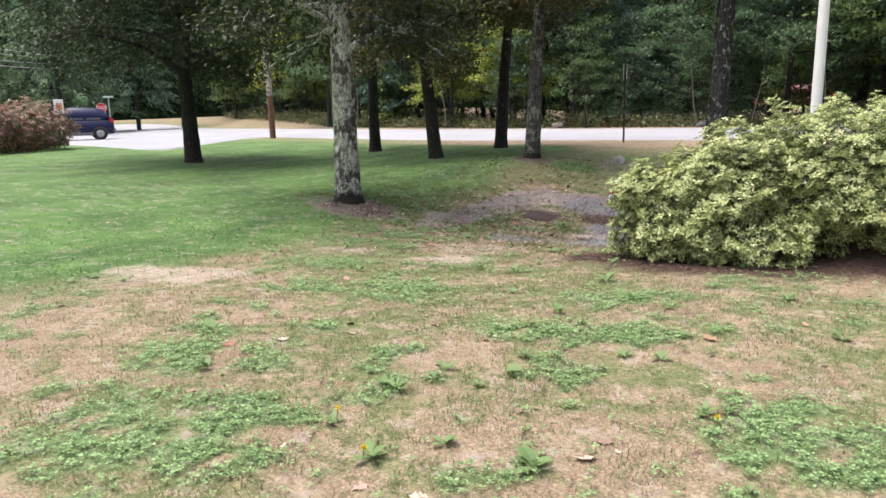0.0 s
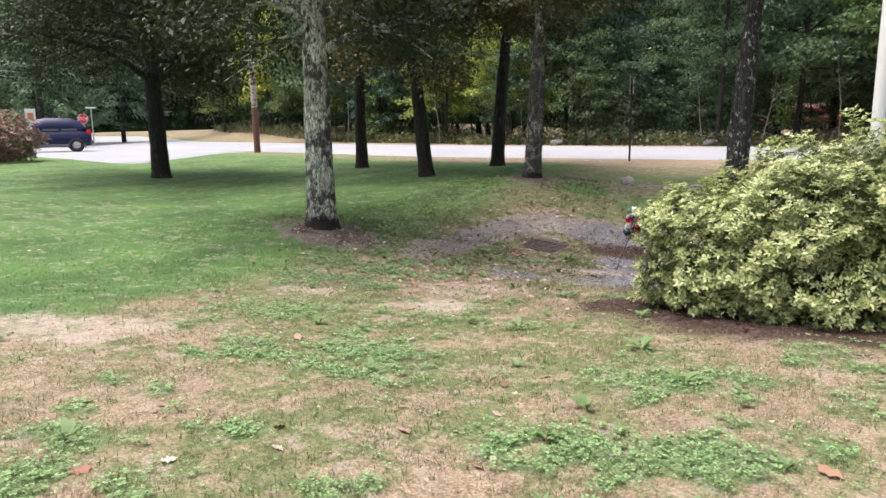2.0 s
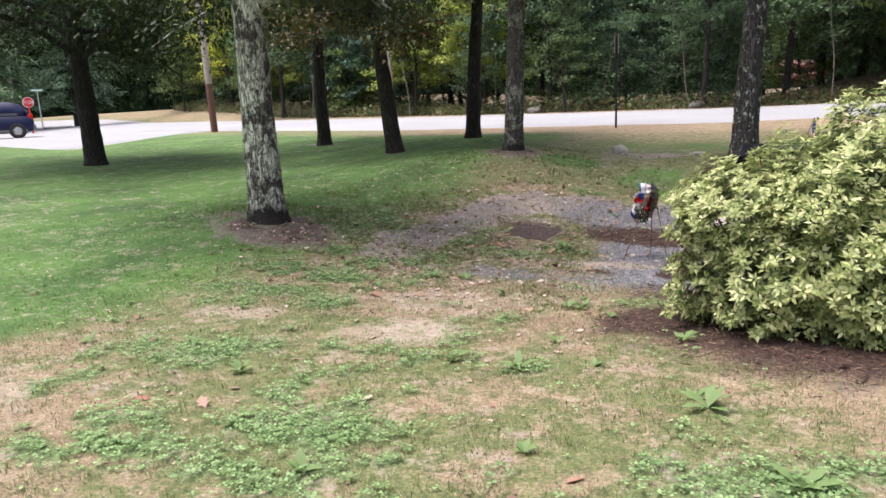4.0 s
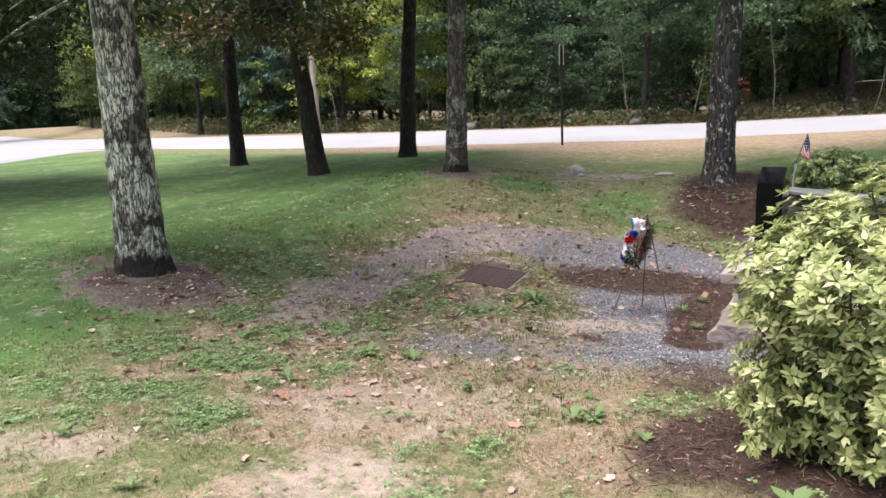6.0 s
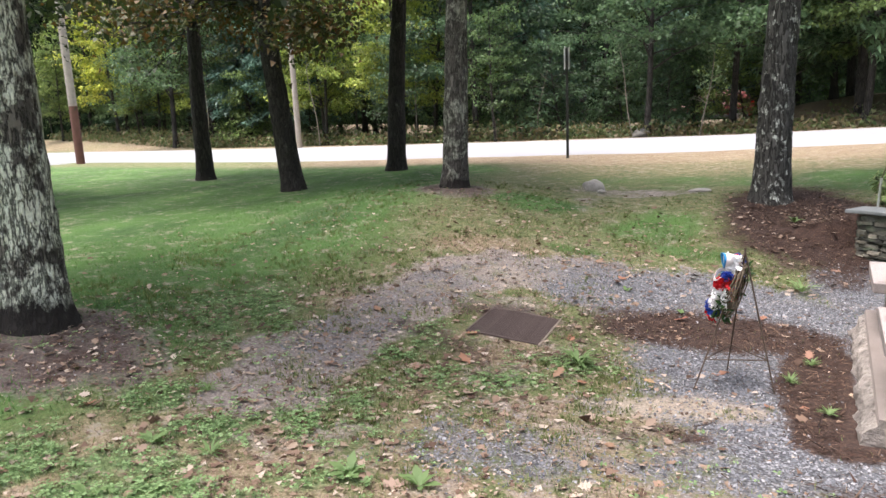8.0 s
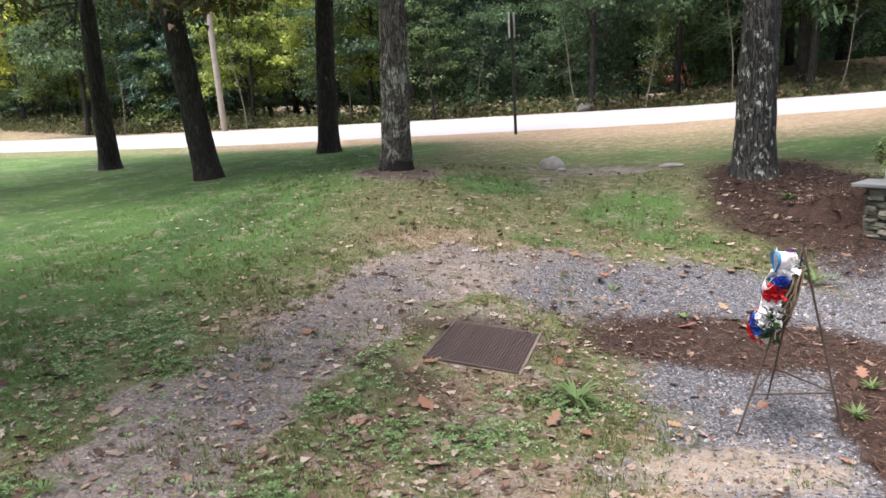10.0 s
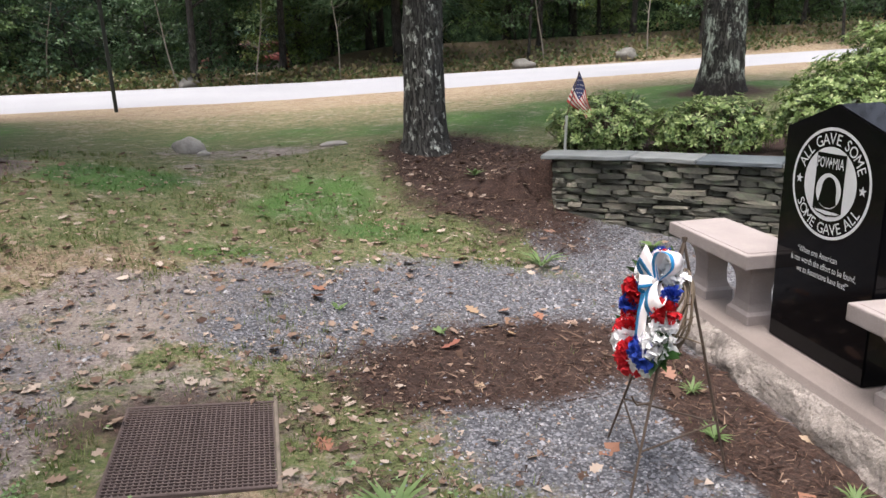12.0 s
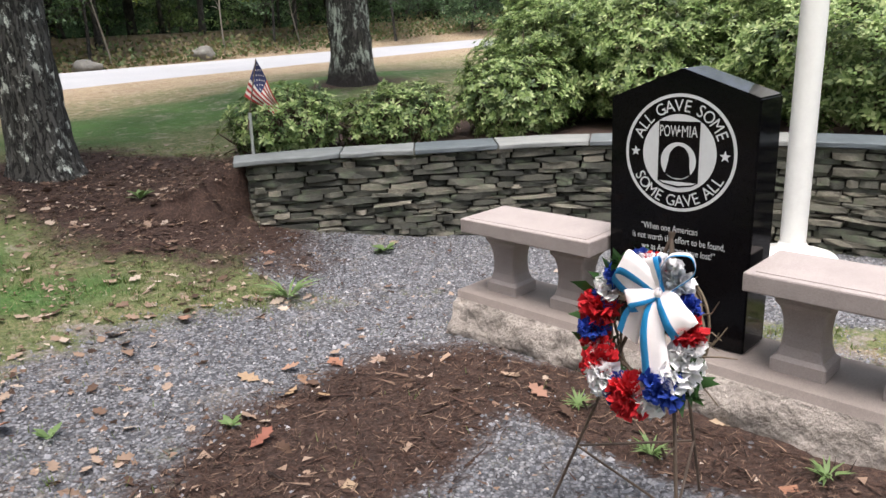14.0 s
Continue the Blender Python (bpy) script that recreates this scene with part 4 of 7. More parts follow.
make_shrub("pale_shrub", [(-4.5, 8.93, 0.77, 0.73, 1.31), (-3.68, 9.22, 0.87, 0.84, 1.5), (-2.7, 9.55, 1.0, 0.9, 1.48), (-1.6, 9.7, 1.0, 0.9, 1.42)], "dense mounded shrub with pale yellow-green leaf tips", M_PALE, 41, 860, 0.05, whorl=6, drop=0.13, boxy=0.92, shelf=0.6, shaded_mat=M_PALE_SHADED)
BED = [
    ([(-5.25, 15.6, 0.48, 0.38, 0.5)], "small bright green rhododendron above the stone wall", 51),
    ([(-4.42, 15.2, 0.5, 0.38, 0.46)], "low light green rhododendron above the stone wall", 52),
    ([(-3.55, 14.62, 0.5, 0.45, 0.7), (-2.85, 14.75, 0.65, 0.6, 1.05)], "spreading rhododendron with light green leaves behind the wall", 53),
    ([(-2.15, 13.95, 0.95, 0.95, 1.4), (-1.5, 15.2, 1.0, 1.0, 1.5)], "tall broad rhododendron with light green leaf tips", 54),
    ([(-2.1, 12.3, 0.9, 1.1, 1.25), (-1.2, 12.8, 1.2, 1.2, 1.75)], "tall rhododendron behind the flagpole", 55),
    ([(-2.2, 10.9, 0.9, 0.9, 1.2), (-1.2, 11.3, 1.1, 1.0, 1.6)], "rounded rhododendron closing the planting bed", 56),
]
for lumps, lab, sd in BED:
    make_shrub("rhododendron", lumps, lab, M_RHODO, sd, 740, 0.05, "rhododendrons behind the wall", whorl=6, shelf=0.45, shaded_mat=M_RHODO_SHADED)
make_shrub("red_shrub", [(-30.6, 8.4, 1.6, 1.5, 1.75), (-31.6, 10.6, 1.5, 1.5, 1.8), (-30.4, 6.2, 1.5, 1.5, 1.7)], "large shrub turning dusky red beside the side road", M_RED, 61, 120, 0.13, whorl=5)


# ---- stone wall ----
def stone_material():
    m, n, l, b = material("dry_laid_fieldstone", 0.88)
    o = n.new("ShaderNodeObjectInfo")
    gi, add, fr = n.new("ShaderNodeNewGeometry"), n.new("ShaderNodeMath"), n.new("ShaderNodeMath")
    add.operation, fr.operation = "ADD", "FRACT"
    l.new(o.outputs["Random"], add.inputs[0])
    l.new(gi.outputs["Random Per Island"], add.inputs[1])
    l.new(add.outputs[0], fr.inputs[0])
    base = ramp(n, l, fr.outputs[0], [(0.0, (0.04, 0.042, 0.036)), (0.3, (0.085, 0.088, 0.076)), (0.6, (0.14, 0.14, 0.118)), (0.86, (0.21, 0.2, 0.165)), (1.0, (0.36, 0.335, 0.28))])
    v = coords(n, l, kind="Generated")
    g = n.new("ShaderNodeNewGeometry")
    sp = n.new("ShaderNodeMapping")
    sp.inputs["Scale"].default_value = (1, 1, 2.5)
    l.new(g.outputs["Position"], sp.inputs[0])
    fine, mid = noise_node(n, l, 42, 5, sp.outputs[0], 0.65), noise_node(n, l, 7, 4, sp.outputs[0])
    c = mixed(n, l, 0.7, base, ramp(n, l, fine, [(0.25, (0.45, 0.45, 0.45)), (0.75, (1.25, 1.22, 1.15))]), "MULTIPLY")
    c = mixed(n, l, ramp(n, l, mid, [(0.52, (0, 0, 0)), (0.68, (0.65, 0.65, 0.65))]), c, (0.14, 0.17, 0.11))
    l.new(c, b.inputs["Base Color"])
    bumped(n, l, b, fine, 0.7, 0.012)
    return m


def slate_material():
    m, n, l, b = material("bluestone_slab", 0.6)
    v = coords(n, l)
    o = n.new("ShaderNodeObjectInfo")
    tone = ramp(n, l, o.outputs["Random"], [(0.0, (0.09, 0.112, 0.128)), (0.4, (0.15, 0.172, 0.184)), (0.75, (0.2, 0.22, 0.226)), (1.0, (0.27, 0.28, 0.275))])
    c = mixed(n, l, 0.6, tone, ramp(n, l, noise_node(n, l, 6, 6, v, 0.65), [(0.3, (0.6, 0.62, 0.62)), (0.7, (1.15, 1.12, 1.1))]), "MULTIPLY")
    l.new(c, b.inputs["Base Color"])
    bumped(n, l, b, noise_node(n, l, 22, 5, v), 0.35, 0.01)
    return m


M_STONE, M_SLATE = stone_material(), slate_material()
M_JOINT = plain("packed_rubble", (0.04, 0.038, 0.033), 0.95, bump=0.5)


def wall_frame(s):
    """Place and outward turn of the wall's face at s metres along it."""
    seg = np.linalg.norm(np.diff(WALL, axis=0), axis=1)
    cum = np.concatenate([[0], np.cumsum(seg)])
    x, y = np.interp(s, cum, WALL[:, 0]), np.interp(s, cum, WALL[:, 1])
    e = 0.05
    d = np.array([np.interp(s + e, cum, WALL[:, 0]) - np.interp(s - e, cum, WALL[:, 0]), np.interp(s + e, cum, WALL[:, 1]) - np.interp(s - e, cum, WALL[:, 1])])
    d /= np.linalg.norm(d)
    return x, y, d, cum[-1]


TOP = 0.715
wall = thing("stone_wall", (-4.6, 13.9, 0.1), "curved dry-laid fieldstone retaining wall with bluestone cap", "wall", kind="structure")
wall_inv = Matrix.Translation((4.6, -13.9, -0.1))


def wall_core():
    rows = []
    length = wall_frame(0)[3]
    for s in np.linspace(0.12, length - 0.02, 60):
        x, y, d, _ = wall_frame(s)
        nx, ny = -d[1], d[0]
        rows.append([(x + nx * 0.05, y + ny * 0.05, -0.15), (x + nx * 0.05, y + ny * 0.05, TOP - 0.01), (x + nx * 0.3, y + ny * 0.3, TOP - 0.01), (x + nx * 0.3, y + ny * 0.3, -0.15)])
    v = np.array(rows).reshape(-1, 3) - np.array([-4.6, 13.9, 0.1])
    f = [[i * 4 + k, i * 4 + (k + 1) % 4, i * 4 + 4 + (k + 1) % 4, i * 4 + 4 + k] for i in range(len(rows) - 1) for k in range(4)]
    e = (len(rows) - 1) * 4
    f += [[0, 1, 2, 3], [e + 3, e + 2, e + 1, e]]
    raw("core", v, f, M_JOINT, wall)


wall_core()


def stone_mesh(rng, k):
    """A split stone, 1 x 1 x 1, with uneven faces and broken corners."""
    bm = bmesh.new()
    bmesh.ops.create_cube(bm, size=1.0)
    bmesh.ops.subdivide_edges(bm, edges=[e for e in bm.edges if abs(e.verts[0].co.x - e.verts[1].co.x) > 0.5], cuts=2)
    taper = rng.uniform(0.68, 1.0, 2)
    for v in bm.verts:
        end = abs(v.co.x) > 0.4
        v.co.z *= rng.uniform(0.86, 1.06) * (taper[int(v.co.x > 0)] if end else 1.0)
        v.co.x *= rng.uniform(0.88, 1.0)
        v.co.y *= rng.uniform(0.72, 0.95) if end else rng.uniform(0.9, 1.08)
    me = bpy.data.meshes.new("stone")
    bm.to_mesh(me)
    bm.free()
    me.materials.append(M_STONE)
    return me


def lay_wall():
    rng = np.random.default_rng(8)
    kinds = [stone_mesh(rng, k) for k in range(16)]
    rest = []
    length = wall_frame(0)[3]
    count = 0
    z = -0.06
    while z < TOP - 0.012:
        h = min(rng.choice([rng.uniform(0.019, 0.03), rng.uniform(0.03, 0.05)]), TOP - z)
        if TOP - z - h < 0.02:
            h = TOP - z
        s = rng.uniform(0.07, 0.1)
        while s < length:
            w = rng.choice([rng.uniform(0.07, 0.15), rng.uniform(0.13, 0.26), rng.uniform(0.22, 0.38)])
            x, y, d, _ = wall_frame(min(max(s + w / 2, 0.02), length - 0.02))
            if ground_at(x - 0.25 * -d[1], y - 0.25 * d[0]) < z + h + 0.02:
                kind = kinds[int(rng.integers(0, 16))]
                depth = 0.17
                inset = rng.uniform(-0.026, 0.02)
                nx, ny = -d[1], d[0]
                ang = math.degrees(math.atan2(d[1], d[0])) + rng.normal(0, 1.2)
                m = wall_inv @ pose(x + nx * (depth / 2 + inset), y + ny * (depth / 2 + inset), z + h / 2 + rng.normal(0, 0.004), rng.normal(0, 3.0), rng.normal(0, 2.0), ang) @ Matrix.Diagonal((w * 0.99, depth, h * rng.uniform(0.86, 1.14), 1))
                if rng.uniform() < 0.5:
                    m = m @ Matrix.Rotation(math.pi, 4, "Z")
                # the stones of the stretch nearest the memorial are parts of their own, the others one joined course work
                if s < 2.1 and z > 0.0:
                    ob = new("stone", kind)
                    ob.parent = wall
                    ob.matrix_basis = m
                else:
                    rest.append((np.array([m @ q.co for q in kind.vertices]), [list(p.vertices) for p in kind.polygons]))
                count += 1
            s += w
        # the squared stones of the free end
        x, y, d, _ = wall_frame(0.1)
        nx, ny = -d[1], d[0]
        ob = new("stone", kinds[int(rng.integers(0, 16))])
        ob.parent = wall
        ob.matrix_basis = wall_inv @ pose(x + nx * 0.2 + d[0] * 0.02, y + ny * 0.2 + d[1] * 0.02, z + h / 2, 0, 0, math.degrees(math.atan2(d[1], d[0])) + 90) @ Matrix.Diagonal((0.34, rng.uniform(0.13, 0.17), h * 0.97, 1))
        z += h
    me = bpy.data.meshes.new("coursed_stonework")
    vs, fs = [], []
    for v, f in rest:
        fs += [[i + len(vs) for i in q] for q in f]
        vs += [tuple(p) for p in v]
    me.from_pydata(vs, [], fs)
    me.materials.append(M_STONE)
    ob = new("coursed_stonework", me)
    ob.parent = wall
    tagged(ob, kind="stuff")


def lay_cap():
    rng = np.random.default_rng(9)
    length = wall_frame(0)[3]
    s = -0.06
    while s < length:
        w = rng.uniform(0.42, 0.85)
        a, b = max(s + 0.004, -0.06), min(s + w - 0.004, length + 0.05)
        bm = bmesh.new()
        rings = []
        for q in np.linspace(a, b, 5):
            x, y, d, _ = wall_frame(min(max(q, 0.02), length - 0.02))
            x, y = x + d[0] * min(q, 0), y + d[1] * min(q, 0)
            nx, ny = -d[1], d[0]
            fr, bk = -0.045 + rng.normal(0, 0.017), 0.34 + rng.normal(0, 0.012)
            lift = 0.0
            rings.append([bm.verts.new((x + nx * o - -4.6, y + ny * o - 13.9, zz + lift - 0.1)) for o, zz in ((fr, TOP + 0.003), (fr + rng.normal(0, 0.004), TOP + 0.04), (bk, TOP + 0.044), (bk, TOP + 0.003))])
        for r0, r1 in zip(rings, rings[1:]):
            for k in range(4):
                bm.faces.new((r0[k], r0[(k + 1) % 4], r1[(k + 1) % 4], r1[k]))
        bm.faces.new(rings[0][::-1])
        bm.faces.new(rings[-1])
        bmesh.ops.recalc_face_normals(bm, faces=bm.faces)
        bmesh.ops.bevel(bm, geom=[e for e in bm.edges if e.calc_length() > 0.03], offset=0.006, segments=1, affect="EDGES")
        part("capstone", bm, M_SLATE, wall)
        s += w




# ---- memorial ----
def granite(name, colour, fleck, rough, scale=260.0, coat=0.0, painted_relief=0):
    m, n, l, b = material(name, rough)
    v = coords(n, l)
    vo = n.new("ShaderNodeTexVoronoi")
    vo.inputs["Scale"].default_value = scale
    l.new(v, vo.inputs["Vector"])
    sep = n.new("ShaderNodeSeparateColor")
    l.new(vo.outputs["Color"], sep.inputs[0])
    spec = ramp(n, l, sep.outputs[0], [(0.0, tuple(c * (1 - fleck) for c in colour)), (0.5, colour), (1.0, tuple(min(1, c * (1 + fleck)) for c in colour))])
    stain = noise_node(n, l, 5, 5, v)
    c = mixed(n, l, 0.5, spec, ramp(n, l, stain, [(0.3, (0.72, 0.7, 0.68)), (0.7, (1.05, 1.04, 1.03))]), "MULTIPLY")
    # light ridges and dark crevices painted as tone, since soft light hides the relief
    if painted_relief:
        c = mixed(n, l, 0.9, c, ramp(n, l, noise_node(n, l, painted_relief, 7, coords(n, l, (1, 1, 1.7)), 0.6), [(0.34, (0.5, 0.49, 0.48)), (0.47, (0.9, 0.89, 0.87)), (0.6, (1.2, 1.19, 1.17))]), "MULTIPLY")
    l.new(c, b.inputs["Base Color"])
    b.inputs["Coat Weight"].default_value = coat
    if rough > 0.8:
        bumped(n, l, b, noise_node(n, l, 16, 7, v, 0.6), 0.9, 0.06)
    elif rough > 0.3:
        bumped(n, l, b, noise_node(n, l, 120, 3, v), 0.25, 0.003)
    else:
        b.inputs["Specular IOR Level"].default_value = 0.15
    return m


M_BLACK = granite("polished_black_granite", (0.004, 0.004, 0.005), 0.6, 0.07, 420)
M_ROSE = granite("sawn_rose_grey_granite", (0.36, 0.318, 0.308), 0.24, 0.6, 600)
M_PLINTH = granite("weathered_sawn_granite", (0.24, 0.205, 0.19), 0.2, 0.65, 500)
M_ROCK = granite("rock_faced_granite", (0.37, 0.335, 0.312), 0.12, 0.85, 220, 0.0, 7)
M_ETCH = plain("frosted_etching", (0.62, 0.64, 0.66), 0.7, vary=0.08, bump=0.05)
MX, MY, MZ = -5.612, 11.868, 0.203
ROW_TURN = radians(1.8)  # the memorial row stands slightly askew


def make_base():
    """The long granite footing with a rock-faced front and a sawn top."""
    rng = np.random.default_rng(3)
    y0, y1, x0, x1, z0, z1 = 10.72, 13.04, -5.815, -5.375, -0.2, 0.2
    t = thing("granite_plinth", (-5.575, 11.86, 0), "long rose-grey granite footing with a rough split front", "plinth")
    t.rotation_euler = (0, 0, ROW_TURN)
    ny, nz = 90, 12
    ys = np.linspace(y0, y1, ny)
    prof = [(x1, z0), (x1, z1 - 0.004), (x1 - 0.004, z1), (x0 + 0.064, z1), (x0 + 0.06, z1 - 0.004), (x0 + 0.056, z1 - 0.04)]
    rows = []
    for j, yv in enumerate(ys):
        row = [(a, yv, c) for a, c in prof]
        for k in range(nz):
            u = (k + 0.7) / nz
            z = z1 - 0.042 - u * (z1 - z0 - 0.042)
            bulge = 0.05 * (lattice(yv * 6, z * 12 + 3, 1.0, 4) - 0.5) + 0.05 * (abs(lattice(yv * 13, z * 24, 1.0, 5) - 0.5) - 0.25) + 0.004 * rng.normal()
            row.append((x0 + 0.03 - 0.045 * math.sin(min(1, u * 3.0) * 1.5) + bulge * min(1, u * 5), yv, z))
        rows.append(row)
    v = np.array(rows).reshape(-1, 3) - np.array([-5.575, 11.86, 0])
    q = len(rows[0])
    f = [(j * q + k, (j + 1) * q + k, (j + 1) * q + k + 1, j * q + k + 1) for j in range(ny - 1) for k in range(q - 1)]
    ob = raw("block", v, f, M_ROCK, t)
    ob.data.materials.append(M_PLINTH)
    idx = np.zeros(len(f), np.int32)
    for j in range(ny - 1):
        for k in range(5):
            idx[j * (q - 1) + k] = 1
    ob.data.polygons.foreach_set("material_index", idx)
    for yy, flip in ((y0, False), (y1, True)):
        bm = bmesh.new()
        j = 0 if not flip else ny - 1
        ring = [bm.verts.new(v[j * q + k]) for k in range(q)]
        bm.faces.new(ring if flip else ring[::-1])
        part("end_face", bm, M_ROCK, t)
    return t


make_base()


def extrude_profile(pts, thick, bevel=0.0):
    """A bmesh from a profile in y, z, extruded along x from 0 to thick."""
    bm = bmesh.new()
    a = [bm.verts.new((0, y, z)) for y, z in pts]
    b = [bm.verts.new((thick, y, z)) for y, z in pts]
    bm.faces.new(a)
    bm.faces.new(b[::-1])
    for i in range(len(pts)):
        k = (i + 1) % len(pts)
        bm.faces.new((a[i], b[i], b[k], a[k]))
    bmesh.ops.recalc_face_normals(bm, faces=bm.faces)
    if bevel:
        bmesh.ops.bevel(bm, geom=list(bm.edges), offset=bevel, segments=2, affect="EDGES")
    return bm


def glyphs(text, size, align="CENTER"):
    """Letters as flat triangles in x, y: vertices and faces."""
    cu = bpy.data.curves.new("letters", "FONT")
    cu.body, cu.size, cu.align_x, cu.resolution_u = text, size, align, 3
    ob = new("letters", cu)
    dg = bpy.context.evaluated_depsgraph_get()
    dg.update()
    me = bpy.data.meshes.new_from_object(ob.evaluated_get(dg))
    v = [tuple(q.co) for q in me.vertices]
    f = [tuple(p.vertices) for p in me.polygons]
    bpy.data.objects.remove(ob)
    bpy.data.curves.remove(cu)
    bpy.data.meshes.remove(me)
    return v, f


def text_bm(lines):
    """Lines of (text, size, x, y, turn in degrees, narrowing) as one bmesh lying in the face (x: -y of the stone, y: z)."""
    bm = bmesh.new()
    for text, size, x, y, turn, narrow in lines:
        v, f = glyphs(text, size)
        c, s = math.cos(radians(turn)), math.sin(radians(turn))
        vs = [bm.verts.new((-0.0016, -(x + a * narrow * c - b * s), y + a * narrow * s + b * c)) for a, b, _ in v]
        for q in f:
            try:
                bm.faces.new([vs[i] for i in q])
            except ValueError:
                pass
    return bm


WIDTHS = {" ": 0.55, "I": 0.5, "M": 1.25, "O": 1.12, "G": 1.1, "A": 1.02, "V": 1.0, "L": 0.85, "E": 0.92, "S": 0.92}


def arc_text(text, size, cx, cy, r, mid, sweep, flip=False):
    """Single letters set round a circle, each given room by its width."""
    w = [WIDTHS.get(ch, 1.0) for ch in text]
    total, run, out = sum(w), 0.0, []
    for ch, k in zip(text, w):
        u = (run + k / 2) / total - 0.5
        run += k
        if ch != " ":
            a = mid + (sweep * u if flip else -sweep * u)
            c, s = math.cos(radians(a)), math.sin(radians(a))
            out.append((ch, size, cx + r * c, cy + r * s, a + 90 if flip else a - 90, 0.92))
    return out


def disc_bm(r0, r1, seg=72, x=-0.0012, cx=0.0, cz=0.0):
    bm = bmesh.new()
    outer = [bm.verts.new((x, cx + r1 * math.cos(k * 2 * math.pi / seg), cz + r1 * math.sin(k * 2 * math.pi / seg))) for k in range(seg)]
    if r0 <= 0:
        bm.faces.new(outer)
        return bm
    inner = [bm.verts.new((x, cx + r0 * math.cos(k * 2 * math.pi / seg), cz + r0 * math.sin(k * 2 * math.pi / seg))) for k in range(seg)]
    for k in range(seg):
        j = (k + 1) % seg
        bm.faces.new((outer[k], outer[j], inner[j], inner[k]))
    return bm


def flat_bm(pts, x):
    bm = bmesh.new()
    bm.faces.new([bm.verts.new((x, -a, b)) for a, b in pts])
    return bm


def star(cx, cy, r, turn=90):
    return [(cx + (r if k % 2 == 0 else r * 0.42) * math.cos(radians(turn + k * 36)), cy + (r if k % 2 == 0 else r * 0.42) * math.sin(radians(turn + k * 36))) for k in range(10)]


def make_monument():
    t = thing("memorial_stone", (MX, MY, MZ), "polished black granite memorial stone with etched seal", "memorial")
    t.rotation_euler = (0, 0, ROW_TURN)
    w = 0.314
    prof = [(-w, 0), (w, 0), (w, 1.023), (0.0, 1.136), (-w, 1.023)]
    part("slab", extrude_profile(prof, 0.2, 0.006), M_BLACK, t)
    rz = 0.8
    part("seal_ring", disc_bm(0.226, 0.239, cz=rz), M_ETCH, t, "frosted white ring")
    part("seal_disc", disc_bm(0, 0.158, cz=rz), M_ETCH, t, "frosted pale disc")
    L = arc_text("ALL GAVE SOME", 0.068, 0, rz, 0.169, 90, 142) + arc_text("SOME GAVE ALL", 0.068, 0, rz, 0.2175, -90, 128, True)
    for one in L:
        part("letter", text_bm([one]), M_ETCH, t, "etched capital letter")
    for sx in (-0.192, 0.192):
        part("star", flat_bm(star(sx, rz, 0.023), -0.0016), M_ETCH, t, "small etched star")
    # the shield: black field, pale bands, and a plain dark shape in a pale roundel
    part("shield", flat_bm([(-0.088, rz + 0.13), (0.088, rz + 0.13), (0.088, rz - 0.115), (0.06, rz - 0.13), (0, rz - 0.14), (-0.06, rz - 0.13), (-0.088, rz - 0.115)], -0.0022), M_BLACK, t)
    part("shield_lettering", text_bm([("POW", 0.066, -0.042, rz + 0.068, 0, 0.55), ("MIA", 0.066, 0.044, rz + 0.068, 0, 0.62)]), M_ETCH, t, "pale capital letters")
    for o in t.children:
        if o.name.startswith("shield_lettering"):
            o.location.x = -0.002
    part("shield_star", flat_bm(star(0, rz + 0.092, 0.011), -0.0034), M_ETCH, t)
    part("roundel", disc_bm(0, 0.076, 48, -0.0028, 0, rz - 0.03), M_ETCH, t, "frosted pale roundel")
    part("roundel_shape", flat_bm([(0.055, rz - 0.083), (0.05, rz - 0.05)] + [(0.004 + 0.046 * math.cos(k * 0.285), rz - 0.03 + 0.062 * math.sin(k * 0.285)) for k in range(12)] + [(-0.05, rz - 0.06), (-0.056, rz - 0.083), (-0.02, rz - 0.1), (0.02, rz - 0.1)], -0.0034), M_BLACK, t, "plain dark rounded shape")
    part("shield_band", flat_bm([(-0.08, rz - 0.115), (0.08, rz - 0.115), (0.06, rz - 0.124), (0, rz - 0.132), (-0.06, rz - 0.124)], -0.003), M_ETCH, t)
    Q = [("\u201cWhen one American", 0.041, -0.03, 0.47, 0, 0.7), ("is not worth the effort to be found,", 0.041, 0.008, 0.424, 0, 0.7), ("we as Americans have lost!\u201d", 0.041, 0.012, 0.378, 0, 0.7)]
    for one in Q:
        part("inscription_line", text_bm([one]), M_ETCH, t, "etched line of white lettering")
    return t


make_monument()


